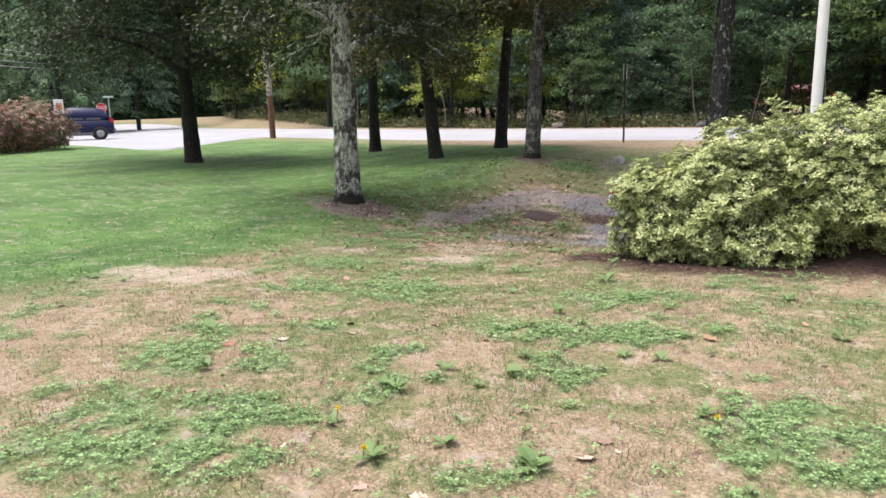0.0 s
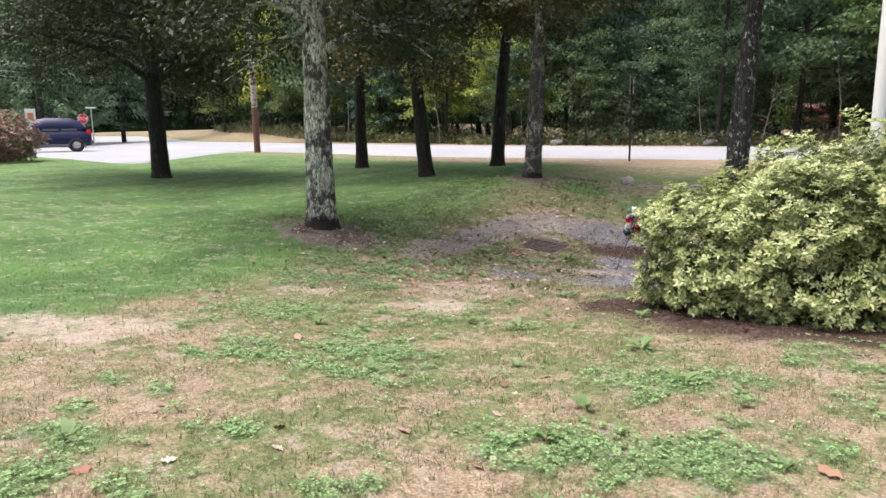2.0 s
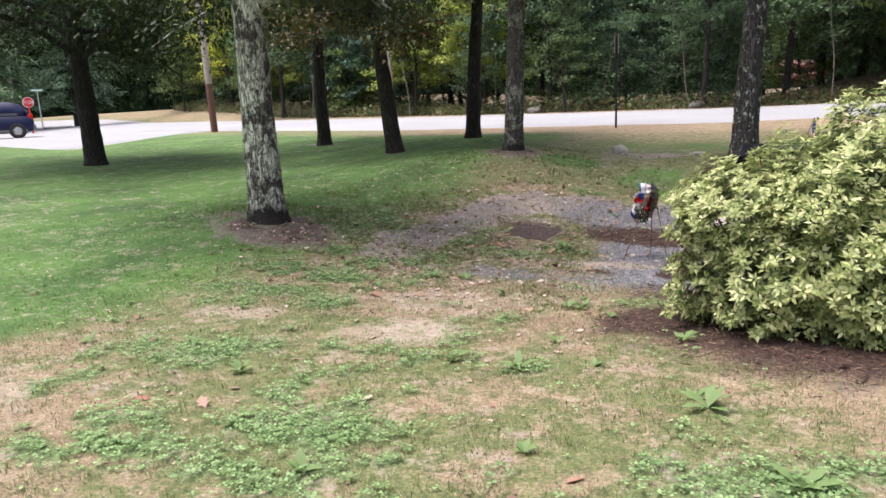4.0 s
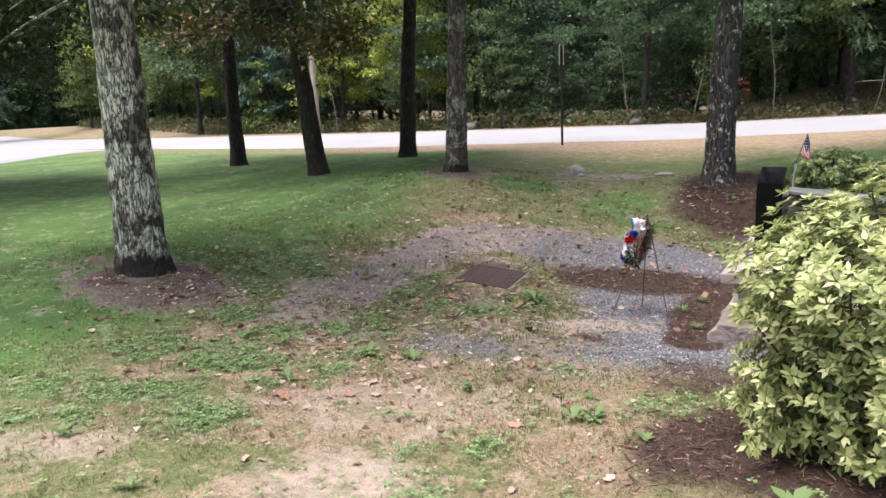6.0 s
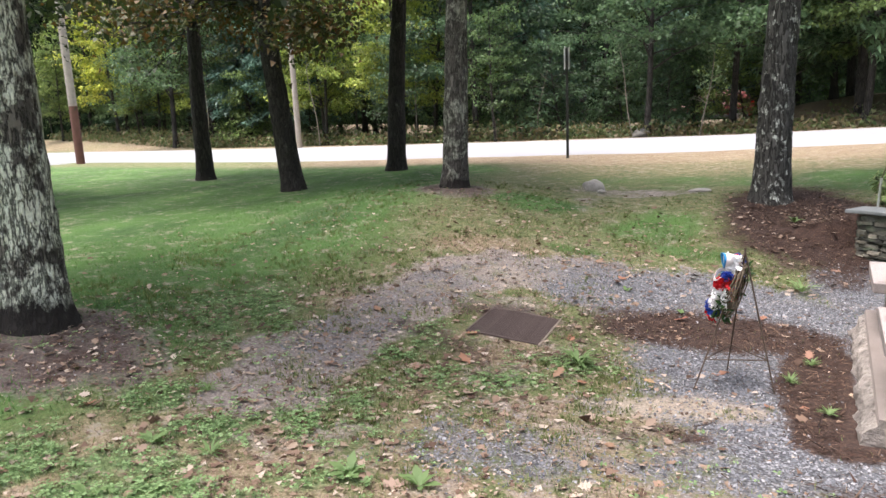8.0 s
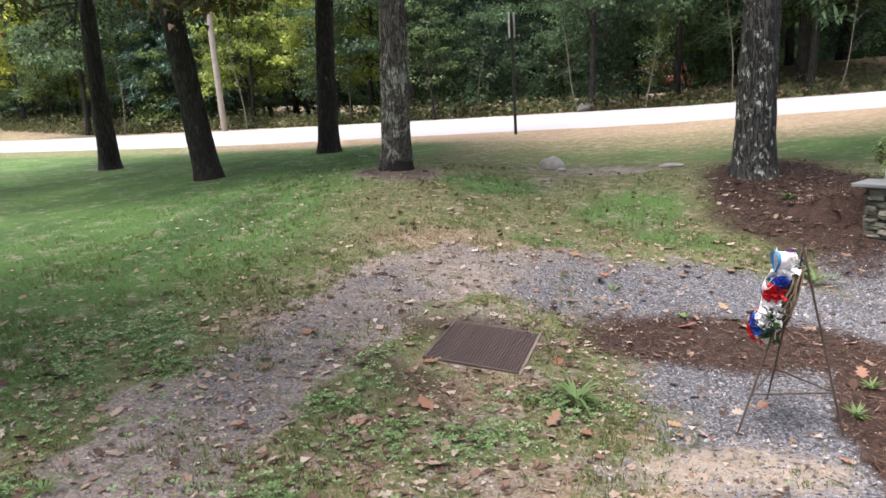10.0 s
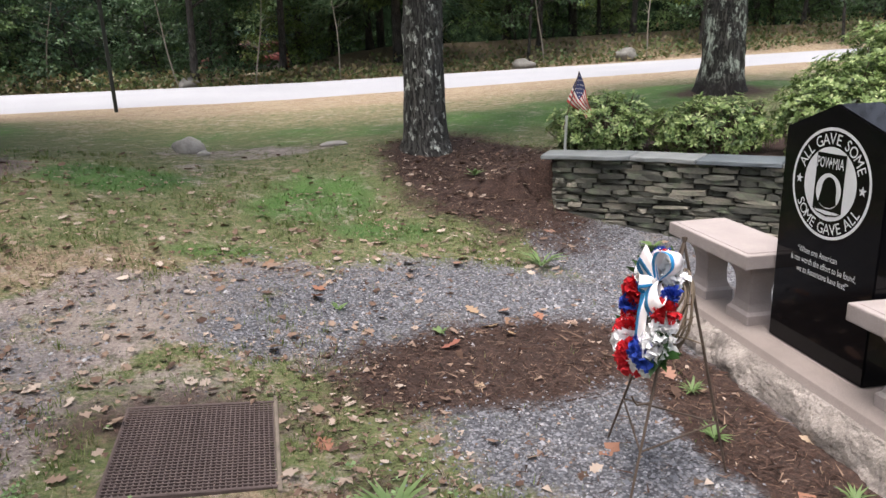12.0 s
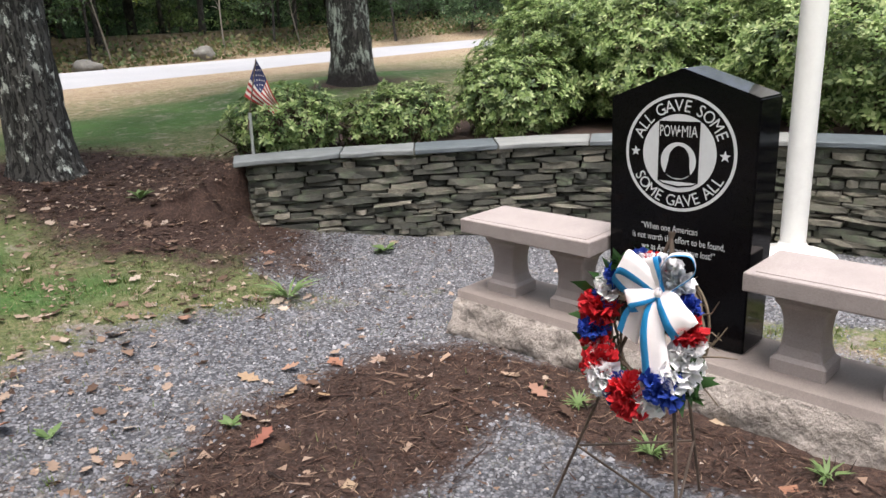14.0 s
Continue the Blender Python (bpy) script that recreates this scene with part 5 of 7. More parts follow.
def make_bench(y0, y1, label):
    """A granite bench: thick slab on two waisted pedestals."""
    mid = (y0 + y1) / 2
    t = thing("memorial_bench", (-5.573 - math.tan(ROW_TURN) * (mid - 11.86), mid, 0.2), label, "bench", "benches beside the memorial stone")
    t.rotation_euler = (0, 0, ROW_TURN)
    h = (y1 - y0) / 2
    bm = bmesh.new()
    box_bm(bm, -0.178, 0.178, -h, h, 0.33, 0.405, 0.007, 2)
    part("seat", bm, M_ROSE, t)
    bm = bmesh.new()
    box_bm(bm, -0.148, 0.148, -h + 0.035, h - 0.035, 0.405, 0.4075)
    part("seat_dressing", bm, M_ROSE, t)
    for yc in (-h + 0.19, h - 0.19):
        bm = bmesh.new()
        rings = []
        for a, z in ((0.1, 0.0), (0.1, 0.05), (0.084, 0.066), (0.073, 0.105), (0.069, 0.16), (0.073, 0.215), (0.084, 0.26), (0.1, 0.282), (0.1, 0.33)):
            b, c = a * 0.88, 0.006
            rings.append([bm.verts.new((x, y + yc, z)) for x, y in ((-b + c, -a), (b - c, -a), (b, -a + c), (b, a - c), (b - c, a), (-b + c, a), (-b, a - c), (-b, -a + c))])
        for r0, r1 in zip(rings, rings[1:]):
            for k in range(8):
                bm.faces.new((r0[k], r0[(k + 1) % 8], r1[(k + 1) % 8], r1[k]))
        bm.faces.new(rings[0][::-1])
        bm.faces.new(rings[-1])
        part("pedestal", bm, M_ROSE, t)
    return t


make_bench(12.2, 13.0, "rose-grey granite bench on two waisted pedestals")
make_bench(10.76, 11.525, "rose-grey granite bench on two waisted pedestals")


def lathe(profile, seg=32):
    """A solid of turning from (radius, z) pairs: vertices and quads."""
    a = np.linspace(0, 2 * np.pi, seg, endpoint=False)
    v = np.array([(r * np.cos(q), r * np.sin(q), z) for r, z in profile for q in a])
    f = [(i * seg + j, i * seg + (j + 1) % seg, (i + 1) * seg + (j + 1) % seg, (i + 1) * seg + j) for i in range(len(profile) - 1) for j in range(seg)]
    return v, np.array(f)


M_WHITE = plain("white_enamel", (0.82, 0.82, 0.8), 0.35, vary=0.05, bump=0.02)
flagpole = thing("flagpole", (-3.82, 12.06, ground_at(-3.82, 12.06)), "tall white-painted flagpole with a domed foot", "flagpole")
raw("pole", *lathe([(0.075, 0.0), (0.075, 0.6), (0.073, 2.5), (0.066, 5.0), (0.05, 8.5), (0.04, 9.6), (0.0, 9.62)], 24), M_WHITE, flagpole, True)
raw("foot_collar", *lathe([(0.27, -0.05), (0.27, 0.1), (0.25, 0.13), (0.17, 0.155), (0.1, 0.17), (0.085, 0.2), (0.076, 0.215)], 36), M_WHITE, flagpole, True)


# ---- wreath on its easel ----
M_WIRE = plain("rusty_wire", (0.12, 0.09, 0.07), 0.7, 0.4)
M_VINE = plain("dry_grapevine", (0.17, 0.13, 0.09), 0.9, scale=30)
M_RED_CLOTH = plain("red_silk", (0.58, 0.014, 0.024), 0.75, vary=0.35, scale=40)
M_WHITE_CLOTH = plain("white_silk", (0.93, 0.92, 0.93), 0.7, vary=0.04, scale=40)
M_BLUE_CLOTH = plain("blue_silk", (0.02, 0.06, 0.38), 0.75, vary=0.35, scale=40)
M_RIBBON_BLUE = plain("bright_blue_ribbon", (0.02, 0.27, 0.6), 0.4, vary=0.1)
M_RIBBON_WHITE = plain("white_satin_ribbon", (0.92, 0.86, 0.87), 0.38, vary=0.05)
M_LEAF_GREEN = leafy("silk_leaves", [(0.012, 0.03, 0.012), (0.03, 0.08, 0.02), (0.05, 0.14, 0.03)])
WX, WY, WZ = -6.538, 11.42, 0.664


def make_easel():
    t = thing("easel", (-6.48, 11.4, 0.0), "thin brown wire tripod easel standing in the gravel", "easel")
    top = np.array([0.0, 0.0, 0.925])
    feet = {}
    for nm, (x, y) in (("front_leg", (-6.615, 11.72)), ("front_leg", (-6.74, 11.19)), ("back_leg", (-6.27, 11.375))):
        f = np.array([x + 6.48, y - 11.4, ground_at(x, y) - 0.01])
        feet.setdefault(nm, []).append(f)
        raw(nm, *tube_arrays([top * 1.0 + (top - f) * 0.02, (top + f) / 2, f], [0.006, 0.0055, 0.005], 8), M_WIRE, t, True)
    a, b = feet["front_leg"]
    c = feet["back_leg"][0]
    lo = [q + (top - q) * 0.24 for q in (a, b, c)]
    for p, q in ((lo[0], lo[1]), (lo[0], lo[2]), (lo[1], lo[2])):
        raw("brace", *tube_arrays([p, (p + q) / 2, q], [0.004] * 3, 6), M_WIRE, t, True)
    for q in (a, b):
        h = q + (top - q) * 0.42
        raw("hook", *tube_arrays([h, h + np.array([-0.05, 0, -0.005]), h + np.array([-0.07, 0, 0.03])], [0.004] * 3, 6), M_WIRE, t, True)


make_easel()


def ribbon(name, path, widths, across, parent, blue_edge=0.27):
    """A ribbon strip along a path: white with one broad blue edge."""
    path, across = np.array(path, float), np.array(across, float)
    n = len(path)
    u = np.linspace(0, n - 1, n * 5)
    pts = np.stack([np.interp(u, range(n), path[:, k]) for k in range(3)], -1)
    for _ in range(4):
        pts[1:-1] = (pts[:-2] + 2 * pts[1:-1] + pts[2:]) / 4
    ac = np.stack([np.interp(u, range(n), across[:, k]) for k in range(3)], -1)
    ac /= np.linalg.norm(ac, axis=1, keepdims=True)
    w = np.interp(u, range(n), widths)
    cols = np.array([-0.5, -0.5 + blue_edge, 0.1, 0.5])
    tan = np.gradient(pts, axis=0)
    tan /= np.linalg.norm(tan, axis=1, keepdims=True) + 1e-9
    nor = np.cross(tan, ac)
    v = np.concatenate([(pts[:, None] + ac[:, None] * cols[None, :, None] * w[:, None, None] + nor[:, None] * s) for s in (0.0, 0.0012)], 1)
    k = 8
    f, mi = [], []
    for i in range(len(pts) - 1):
        for ring in ((0, 1, 2, 3, 7, 6, 5, 4),):
            for j in range(8):
                a, b = ring[j], ring[(j + 1) % 8]
                f.append((i * k + a, i * k + b, (i + 1) * k + b, (i + 1) * k + a))
                mi.append(1 if {a % 4, b % 4} <= {0, 1} else 0)
    ob = raw(name, v.reshape(-1, 3), f, M_RIBBON_WHITE, parent, True)
    ob.data.materials.append(M_RIBBON_BLUE)
    ob.data.polygons.foreach_set("material_index", np.array(mi, np.int32))
    return ob


def make_wreath():
    rng = np.random.default_rng(21)
    t = thing("wreath", (WX, WY, WZ), "wreath of red, white and blue silk flowers with a striped bow", "wreath")
    t.rotation_euler = (0, radians(16), radians(-5))
    # local: the wreath lies in y, z and faces -x; y to the left of one who faces it
    vines = []
    for k in range(9):
        a = np.linspace(0, 2 * np.pi, 41)
        r = 0.152 + rng.uniform(-0.02, 0.02) + 0.012 * np.sin(a * rng.integers(3, 7) + rng.uniform(0, 6))
        xo = 0.004 + rng.uniform(-0.02, 0.025) + 0.012 * np.sin(a * rng.integers(2, 6) + rng.uniform(0, 6))
        vines.append(tube_arrays(np.stack([xo, 0.94 * r * np.cos(a), 1.06 * r * np.sin(a)], -1), np.full(41, 0.0045), 5))
    for k in range(26):
        a = rng.uniform(0, 6.28)
        p = np.array([0.01, 0.15 * np.cos(a), 0.16 * np.sin(a)])
        d = np.array([rng.uniform(-0.3, 0.6), np.cos(a + rng.uniform(-0.9, 0.9)), np.sin(a + rng.uniform(-0.9, 0.9))]) * rng.uniform(0.03, 0.1)
        vines.append(tube_arrays([p, p + d * 0.5 + rng.normal(0, 0.012, 3), p + d], [0.003, 0.0024, 0.0015], 4))
    raw("vine_ring", *joined(vines), M_VINE, t, True)
    turns = [("white", 58, 0.045), ("white", 76, 0.05), ("white", 98, 0.04), ("blue", 160, 0.04), ("white", 214, 0.04), ("green", 118, 0.045), ("blue", 104, 0.05), ("red", 92, 0.04), ("blue", 132, 0.04), ("white", 148, 0.05), ("red", 172, 0.06), ("blue", 192, 0.045), ("red", 204, 0.05), ("red", 226, 0.06), ("white", 240, 0.058),
             ("white", 254, 0.05), ("blue", 262, 0.05), ("red", 278, 0.066), ("white", 296, 0.06), ("white", 306, 0.045), ("blue", 318, 0.062), ("white", 336, 0.062), ("white", 352, 0.05), ("red", 14, 0.05), ("white", 2, 0.036), ("blue", 32, 0.036)]
    mats = {"red": M_RED_CLOTH, "white": M_WHITE_CLOTH, "blue": M_BLUE_CLOTH, "green": M_LEAF_GREEN}
    for i, (col, deg, size) in enumerate(turns):
        # degrees run from the observer's right, anticlockwise as he sees it
        a = radians(deg)
        c = np.array([-0.035 - 0.01 * (i % 3), -0.155 * math.cos(a), 0.183 * math.sin(a)])
        n = 90 if col == "white" else 150
        d = rng.normal(0, 1, (n, 3)) + np.array([-0.9, 0, 0])
        d /= np.linalg.norm(d, axis=1, keepdims=True)
        wide = 1.7 if col == "white" else 1.0
        pet = scatter((np.array([(0, 0, 0), (0.22 * wide, 0.66, 0.12), (0.13 * wide, 1, -0.1), (-0.13 * wide, 0.94, 0.12), (-0.22 * wide, 0.62, -0.1)]), np.array([(0, 1, 2), (0, 2, 3), (0, 3, 4)])), c + d * size * 0.12, d, rng.normal(0, 1, (n, 3)), size * rng.uniform(0.7, 1.08, n))
        raw("flower" if col != "green" else "leaf_spray", *pet, mats[col], t)["label"] = f"{col} silk carnation" if col != "green" else "green leaf spray"
    for k in range(26):
        a = radians(rng.uniform(100, 345))
        n = 6
        c = np.array([-0.02, -0.182 * math.cos(a), 0.182 * math.sin(a)]) + rng.normal(0, 0.012, (n, 3))
        raw("leaf_spray", *scatter(LEAF, c, rng.normal(0, 1, (n, 3)) + np.array([-0.3, 0, 0]), rng.normal(0, 1, (n, 3)), np.full(n, 0.075)), M_LEAF_GREEN, t)
    # the bow near the top, a little towards the observer's right
    k = np.array([-0.08, -0.06, 0.122])
    left = [(0, 0, 0), (-0.03, 0.05, 0.04), (-0.045, 0.105, 0.065), (-0.03, 0.13, 0.035), (-0.005, 0.09, -0.005), (0.0, 0.03, -0.01)]
    under = [(0, 0, 0), (-0.025, 0.035, -0.02), (-0.035, 0.075, -0.035), (-0.015, 0.085, -0.05), (0.005, 0.05, -0.04), (0.0, 0.01, -0.01)]
    crest = [(0, 0, 0), (-0.025, 0.0, 0.06), (-0.03, -0.02, 0.105), (0.0, -0.065, 0.115), (0.015, -0.08, 0.07), (0.0, -0.025, 0.01)]
    low = [(0, 0, 0), (-0.03, -0.04, -0.01), (-0.04, -0.085, -0.05), (-0.015, -0.105, -0.08), (0.005, -0.07, -0.05), (0, -0.015, -0.01)]
    back = [(0, 0, 0), (-0.02, 0.02, 0.045), (-0.03, 0.04, 0.085), (0.0, 0.045, 0.08), (0.01, 0.035, 0.04), (0, 0.01, 0.0)]
    for p, ac, wd in ((left, (0, -0.35, 1), 0.07), (under, (0, 0.6, 1), 0.05), (crest, (1, 0.6, 0.1), 0.06), (low, (0.1, -0.75, 0.85), 0.075), (back, (0.2, 1, -0.35), 0.06)):
        ribbon("bow_loop", np.array(p) * 1.04 + k, [0.03, wd * 0.9, wd * 1.12, wd * 1.12, wd * 0.9, 0.03], [ac] * 6, t)
    ribbon("ribbon_tail", np.array([(0, 0, 0), (-0.02, -0.002, -0.06), (-0.025, -0.024, -0.13), (-0.012, -0.056, -0.235)]) + k, [0.03, 0.06, 0.085, 0.105], [(0, -1, 0.1), (0.05, -1, 0.0), (0.1, -1, -0.15), (0.1, -1, -0.3)], t)
    ribbon("ribbon_tail", np.array([(0, 0, 0), (-0.01, 0.045, -0.045), (0.005, 0.075, -0.095), (0.02, 0.09, -0.15)]) + k, [0.032, 0.055, 0.07, 0.075], [(0.1, -1, -0.35)] * 4, t)
    bm = bmesh.new()
    bmesh.ops.create_uvsphere(bm, u_segments=10, v_segments=8, radius=0.012)
    bmesh.ops.scale(bm, vec=(0.8, 1.0, 1.2), verts=bm.verts)
    bmesh.ops.translate(bm, vec=tuple(k + np.array([-0.012, 0, 0])), verts=bm.verts)
    part("bow_knot", bm, M_RIBBON_WHITE, t)


make_wreath()


# ---- small flag ----
M_FLAG_RED = plain("flag_red", (0.42, 0.05, 0.05), 0.8, vary=0.1)
M_FLAG_WHITE = plain("flag_white", (0.72, 0.68, 0.64), 0.8, vary=0.05)
M_FLAG_BLUE = plain("flag_blue", (0.03, 0.04, 0.12), 0.8, vary=0.1)
M_ALU = plain("dull_metal_tube", (0.5, 0.52, 0.5), 0.45, 0.6, vary=0.1)


def make_flag():
    foot = np.array([-5.72, 15.36, TOP + 0.045])
    t = thing("small_flag", tuple(foot), "small striped national flag on a stick in a metal holder", "flag")
    up = np.array([0.05, 0.02, 1.0])
    raw("holder", *tube_arrays([np.zeros(3), up * 0.16, up * 0.31], [0.013, 0.013, 0.014], 10), M_ALU, t, True)
    s0, s1 = up * 0.3, up * 0.3 + np.array([0.12, 0.02, 0.4])
    raw("stick", *tube_arrays([s0 - (s1 - s0) * 0.3, (s0 + s1) / 2, s1], [0.005, 0.005, 0.004], 6), M_TWIG, t, True)
    rows, cols = 13, 16
    side = np.array([0.65, -0.75, 0.0])
    corner = [s1, s1 - side * 0.13 + np.array([0, 0, -0.27]), s1 + side * 0.15 + np.array([0, 0, -0.36]), s1 + side * 0.09 + np.array([0, 0, -0.43])]
    v = []
    for i in range(rows + 1):
        for j in range(cols + 1):
            a, u = i / rows, j / cols
            p = (corner[0] * (1 - a) + corner[1] * a) * (1 - u) + (corner[2] * (1 - a) + corner[3] * a) * u
            v.append(p + np.array([0.75, 0.65, 0]) * (0.02 * math.sin(u * 6 + a * 4) + 0.012 * math.sin(a * 9 - u * 3)) * (0.3 + u))
    f = [(i * (cols + 1) + j, i * (cols + 1) + j + 1, (i + 1) * (cols + 1) + j + 1, (i + 1) * (cols + 1) + j) for i in range(rows) for j in range(cols)]
    ob = raw("cloth", np.array(v), f, M_FLAG_RED, t, True)
    ob.data.materials.append(M_FLAG_WHITE)
    ob.data.materials.append(M_FLAG_BLUE)
    ob.data.polygons.foreach_set("material_index", np.array([2 if (i < 7 and j < 7) else (i % 2) for i in range(rows) for j in range(cols)], np.int32))
    v = np.array(v).reshape(rows + 1, cols + 1, 3)
    bm = bmesh.new()
    for i in range(1, 7):
        for j in range(1, 7):
            if (i + j) % 2 == 0:
                p = v[i, j] + np.array([0, -0.002, 0])
                e1, e2 = (v[i, j + 1] - v[i, j]) * 0.32, (v[i + 1, j] - v[i, j]) * 0.32
                bm.faces.new([bm.verts.new(p + q) for q in (e1, e2, -e1, -e2)])
    part("stars", bm, M_FLAG_WHITE, t, "small white stars")["kind"] = "stuff"


make_flag()


# ---- drain grate, boulders ----
M_GRATE = plain("rusted_steel_mesh", (0.12, 0.088, 0.08), 0.7, 0.2, scale=14)
M_TIMBER = plain("weathered_batten", (0.2, 0.165, 0.13), 0.85, scale=12)


def make_grate():
    x, y = -8.31, 11.76
    e = 0.3
    gx = (ground_at(x + e, y) - ground_at(x - e, y)) / (2 * e)
    gy = (ground_at(x, y + e) - ground_at(x, y - e)) / (2 * e)
    t = thing("drain_grate", (x, y, ground_at(x, y) + 0.004), "square rusty steel mesh grate set in the ground", "grate")
    t.rotation_euler = (math.atan(gy), -math.atan(gx), radians(8))
    bm = bmesh.new()
    box_bm(bm, -0.3, 0.3, -0.32, 0.32, -0.05, -0.012)
    part("pit_plate", bm, M_GRATE, t)
    for lo, hi, cross in ((-0.3, 0.3, False), (-0.32, 0.32, True)):
        bm = bmesh.new()
        if cross:
            box_bm(bm, -0.3, 0.3, -0.003, 0.003, -0.011, 0.009)
        else:
            box_bm(bm, -0.003, 0.003, -0.32, 0.32, -0.012, 0.006)
        me = bpy.data.meshes.new("bar")
        bm.to_mesh(me)
        bm.free()
        me.materials.append(M_GRATE)
        for k in np.arange(lo, hi + 0.001, 0.02):
            ob = new("bar", me)
            ob.parent = t
            ob.location = (0, k, 0) if cross else (k, 0, 0)
    for nm, a, b, c, d, mat in (("rim", -0.315, 0.315, -0.332, -0.32, M_GRATE), ("rim", -0.315, 0.315, 0.32, 0.332, M_GRATE), ("rim", -0.312, -0.3, -0.332, 0.332, M_GRATE), ("batten", 0.304, 0.322, -0.36, 0.38, M_TIMBER)):
        bm = bmesh.new()
        box_bm(bm, a, b, c, d, -0.05, 0.011, 0.003, 1)
        part(nm, bm, mat, t)


make_grate()
M_BOULDER = plain("pale_boulder", (0.36, 0.34, 0.31), 0.9, vary=0.35, scale=7, bump=0.5, grain=45)


M_BOULDER_GREY = plain("grey_boulder", (0.17, 0.165, 0.15), 0.9, vary=0.35, scale=7, bump=0.5, grain=45)


def make_boulder(x, y, rx, ry, rz, seed, label, sink=0.3, mat=M_BOULDER):
    rng = np.random.default_rng(seed)
    bm = bmesh.new()
    bmesh.ops.create_icosphere(bm, subdivisions=3, radius=1.0)
    for v in bm.verts:
        k = 1 + 0.28 * noise.noise(v.co * 1.3 + Vector((seed, 0, 0))) + 0.1 * noise.noise(v.co * 4 + Vector((0, seed, 0)))
        v.co = Vector((v.co.x * rx * k, v.co.y * ry * k, v.co.z * rz * k))
    ob = part("boulder", bm, mat)
    ob.location = (x, y, ground_at(x, y) + rz * (1 - 2 * sink))
    ob.rotation_euler = (0, 0, rng.uniform(0, 6))
    tagged(ob, label, "boulder", "boulders")
    for p in ob.data.polygons:
        p.use_smooth = True


make_boulder(-9.49, 17.1, 0.17, 0.13, 0.12, 3, "pale rounded boulder half sunk in the lawn", 0.3)
make_boulder(-9.3, 16.9, 0.08, 0.06, 0.035, 4, "small pale stone beside the boulder")
make_boulder(-7.9, 17.2, 0.16, 0.1, 0.035, 6, "flat pale stone in the soil under the oak", 0.35)
for i, (bx, off, s) in enumerate(((-19.6, 1.9, 0.3), (-12.6, 2.3, 0.3), (-2.2, 2.2, 0.35), (1.6, 2.6, 0.4))):
    make_boulder(bx, far_edge(bx) + off, s * 1.3, s, s * 0.7, 20 + i, "grey boulder at the wood's edge", 0.35, M_BOULDER_GREY)


# ---- poles, signs, wires ----
M_POLE = plain("silvered_pole_timber", (0.34, 0.3, 0.26), 0.85, scale=6)
M_POLE_DARK = plain("red_brown_pole_butt", (0.13, 0.06, 0.045), 0.85, scale=6)
M_SIGN_RED = plain("sign_red", (0.55, 0.03, 0.04), 0.45, vary=0.08)
M_SIGN_WHITE = plain("sign_white", (0.8, 0.8, 0.78), 0.45, vary=0.05)
M_SIGN_GREEN = plain("sign_green", (0.05, 0.2, 0.13), 0.45, vary=0.08)
M_SIGN_ORANGE = plain("sign_orange", (0.6, 0.2, 0.08), 0.5, vary=0.08)
M_STEEL = plain("dark_steel_post", (0.05, 0.055, 0.05), 0.6, 0.5)
M_WIRECABLE = plain("black_cable", (0.02, 0.02, 0.02), 0.6)
# this cable's pale grey is sky sheen put into the colour
M_SHEENCABLE = plain("sky_sheen_cable", (0.3, 0.3, 0.3), 0.5)


def make_pole(x, y, lean, label, r=0.15, butt=None):
    t = thing("utility_pole", (x, y, ground_at(x, y)), label, "utility pole", "utility poles")
    z = np.array([-0.2, 2.1, 2.11, 6.0, 11.0])
    p = np.stack([lean[0] * z / 11, lean[1] * z / 11, z], -1)
    rr = np.array([r, r * 0.96, r * 0.96, r * 0.85, r * 0.7])
    raw("butt", *tube_arrays(p[:2], rr[:2], 14), butt or M_POLE_DARK, t, True)
    raw("shaft", *tube_arrays(p[2:], rr[2:], 14), M_POLE, t, True)
    bm = bmesh.new()
    box_bm(bm, -0.06, 0.06, -1.2, 1.2, 9.9, 10.05, 0.01, 1)
    part("crossarm", bm, M_POLE, t)
    for yy in (-1.0, -0.45, 0.45, 1.0):
        v, f = lathe([(0.03, 10.05), (0.05, 10.1), (0.03, 10.16), (0.05, 10.2), (0.0, 10.22)], 10)
        v[:, 1] += yy
        raw("insulator", v, f, M_SIGN_WHITE, t, True)
    return t


make_pole(-30.7, 21.35, (-0.15, 0.0), "silvered timber utility pole with a red-brown butt")
make_pole(-27.4, 29.5, (-0.3, 0.1), "leaning silvered utility pole at the wood's edge", 0.13, M_POLE)


def cable(a, b, sag, r=0.012, mat=M_WIRECABLE, label="thin black overhead cable between poles"):
    t = np.linspace(0, 1, 24)[:, None]
    a, b = np.array(a, float), np.array(b, float)
    p = a * (1 - t) + b * t - np.array([0, 0, 1.0]) * sag * 4 * t * (1 - t)
    v, f = tube_arrays(p, np.full(24, r), 5)
    tagged(raw("overhead_cable", v, f, mat, None, True), label, "cable", "overhead cables")


make_pole(-15.0, -6.0, (0, 0), "silvered timber utility pole beyond the lawn")
make_pole(-67.0, 26.4, (0, 0), "silvered timber utility pole among the far trees")
for dz, dy in ((0, -0.9), (0.1, 0.9), (-0.45, 0.0), (-0.8, 0.3)):
    cable((-15.0, -6.0 + dy, 5.7 + dz), (-67.0, 26.4 + dy, 7.6 + dz), 0.7, 0.024, M_SHEENCABLE, "weathered grey overhead cable between poles")
cable((-30.8, 21.35, 7.6), (30, 25.0, 8.4), 1.2, 0.016)
cable((-27.6, 29.5, 8.6), (30, 33.0, 9.6), 1.4)


def octagon(r):
    return [(r * math.cos(radians(22.5 + 45 * k)), r * math.sin(radians(22.5 + 45 * k))) for k in range(8)]


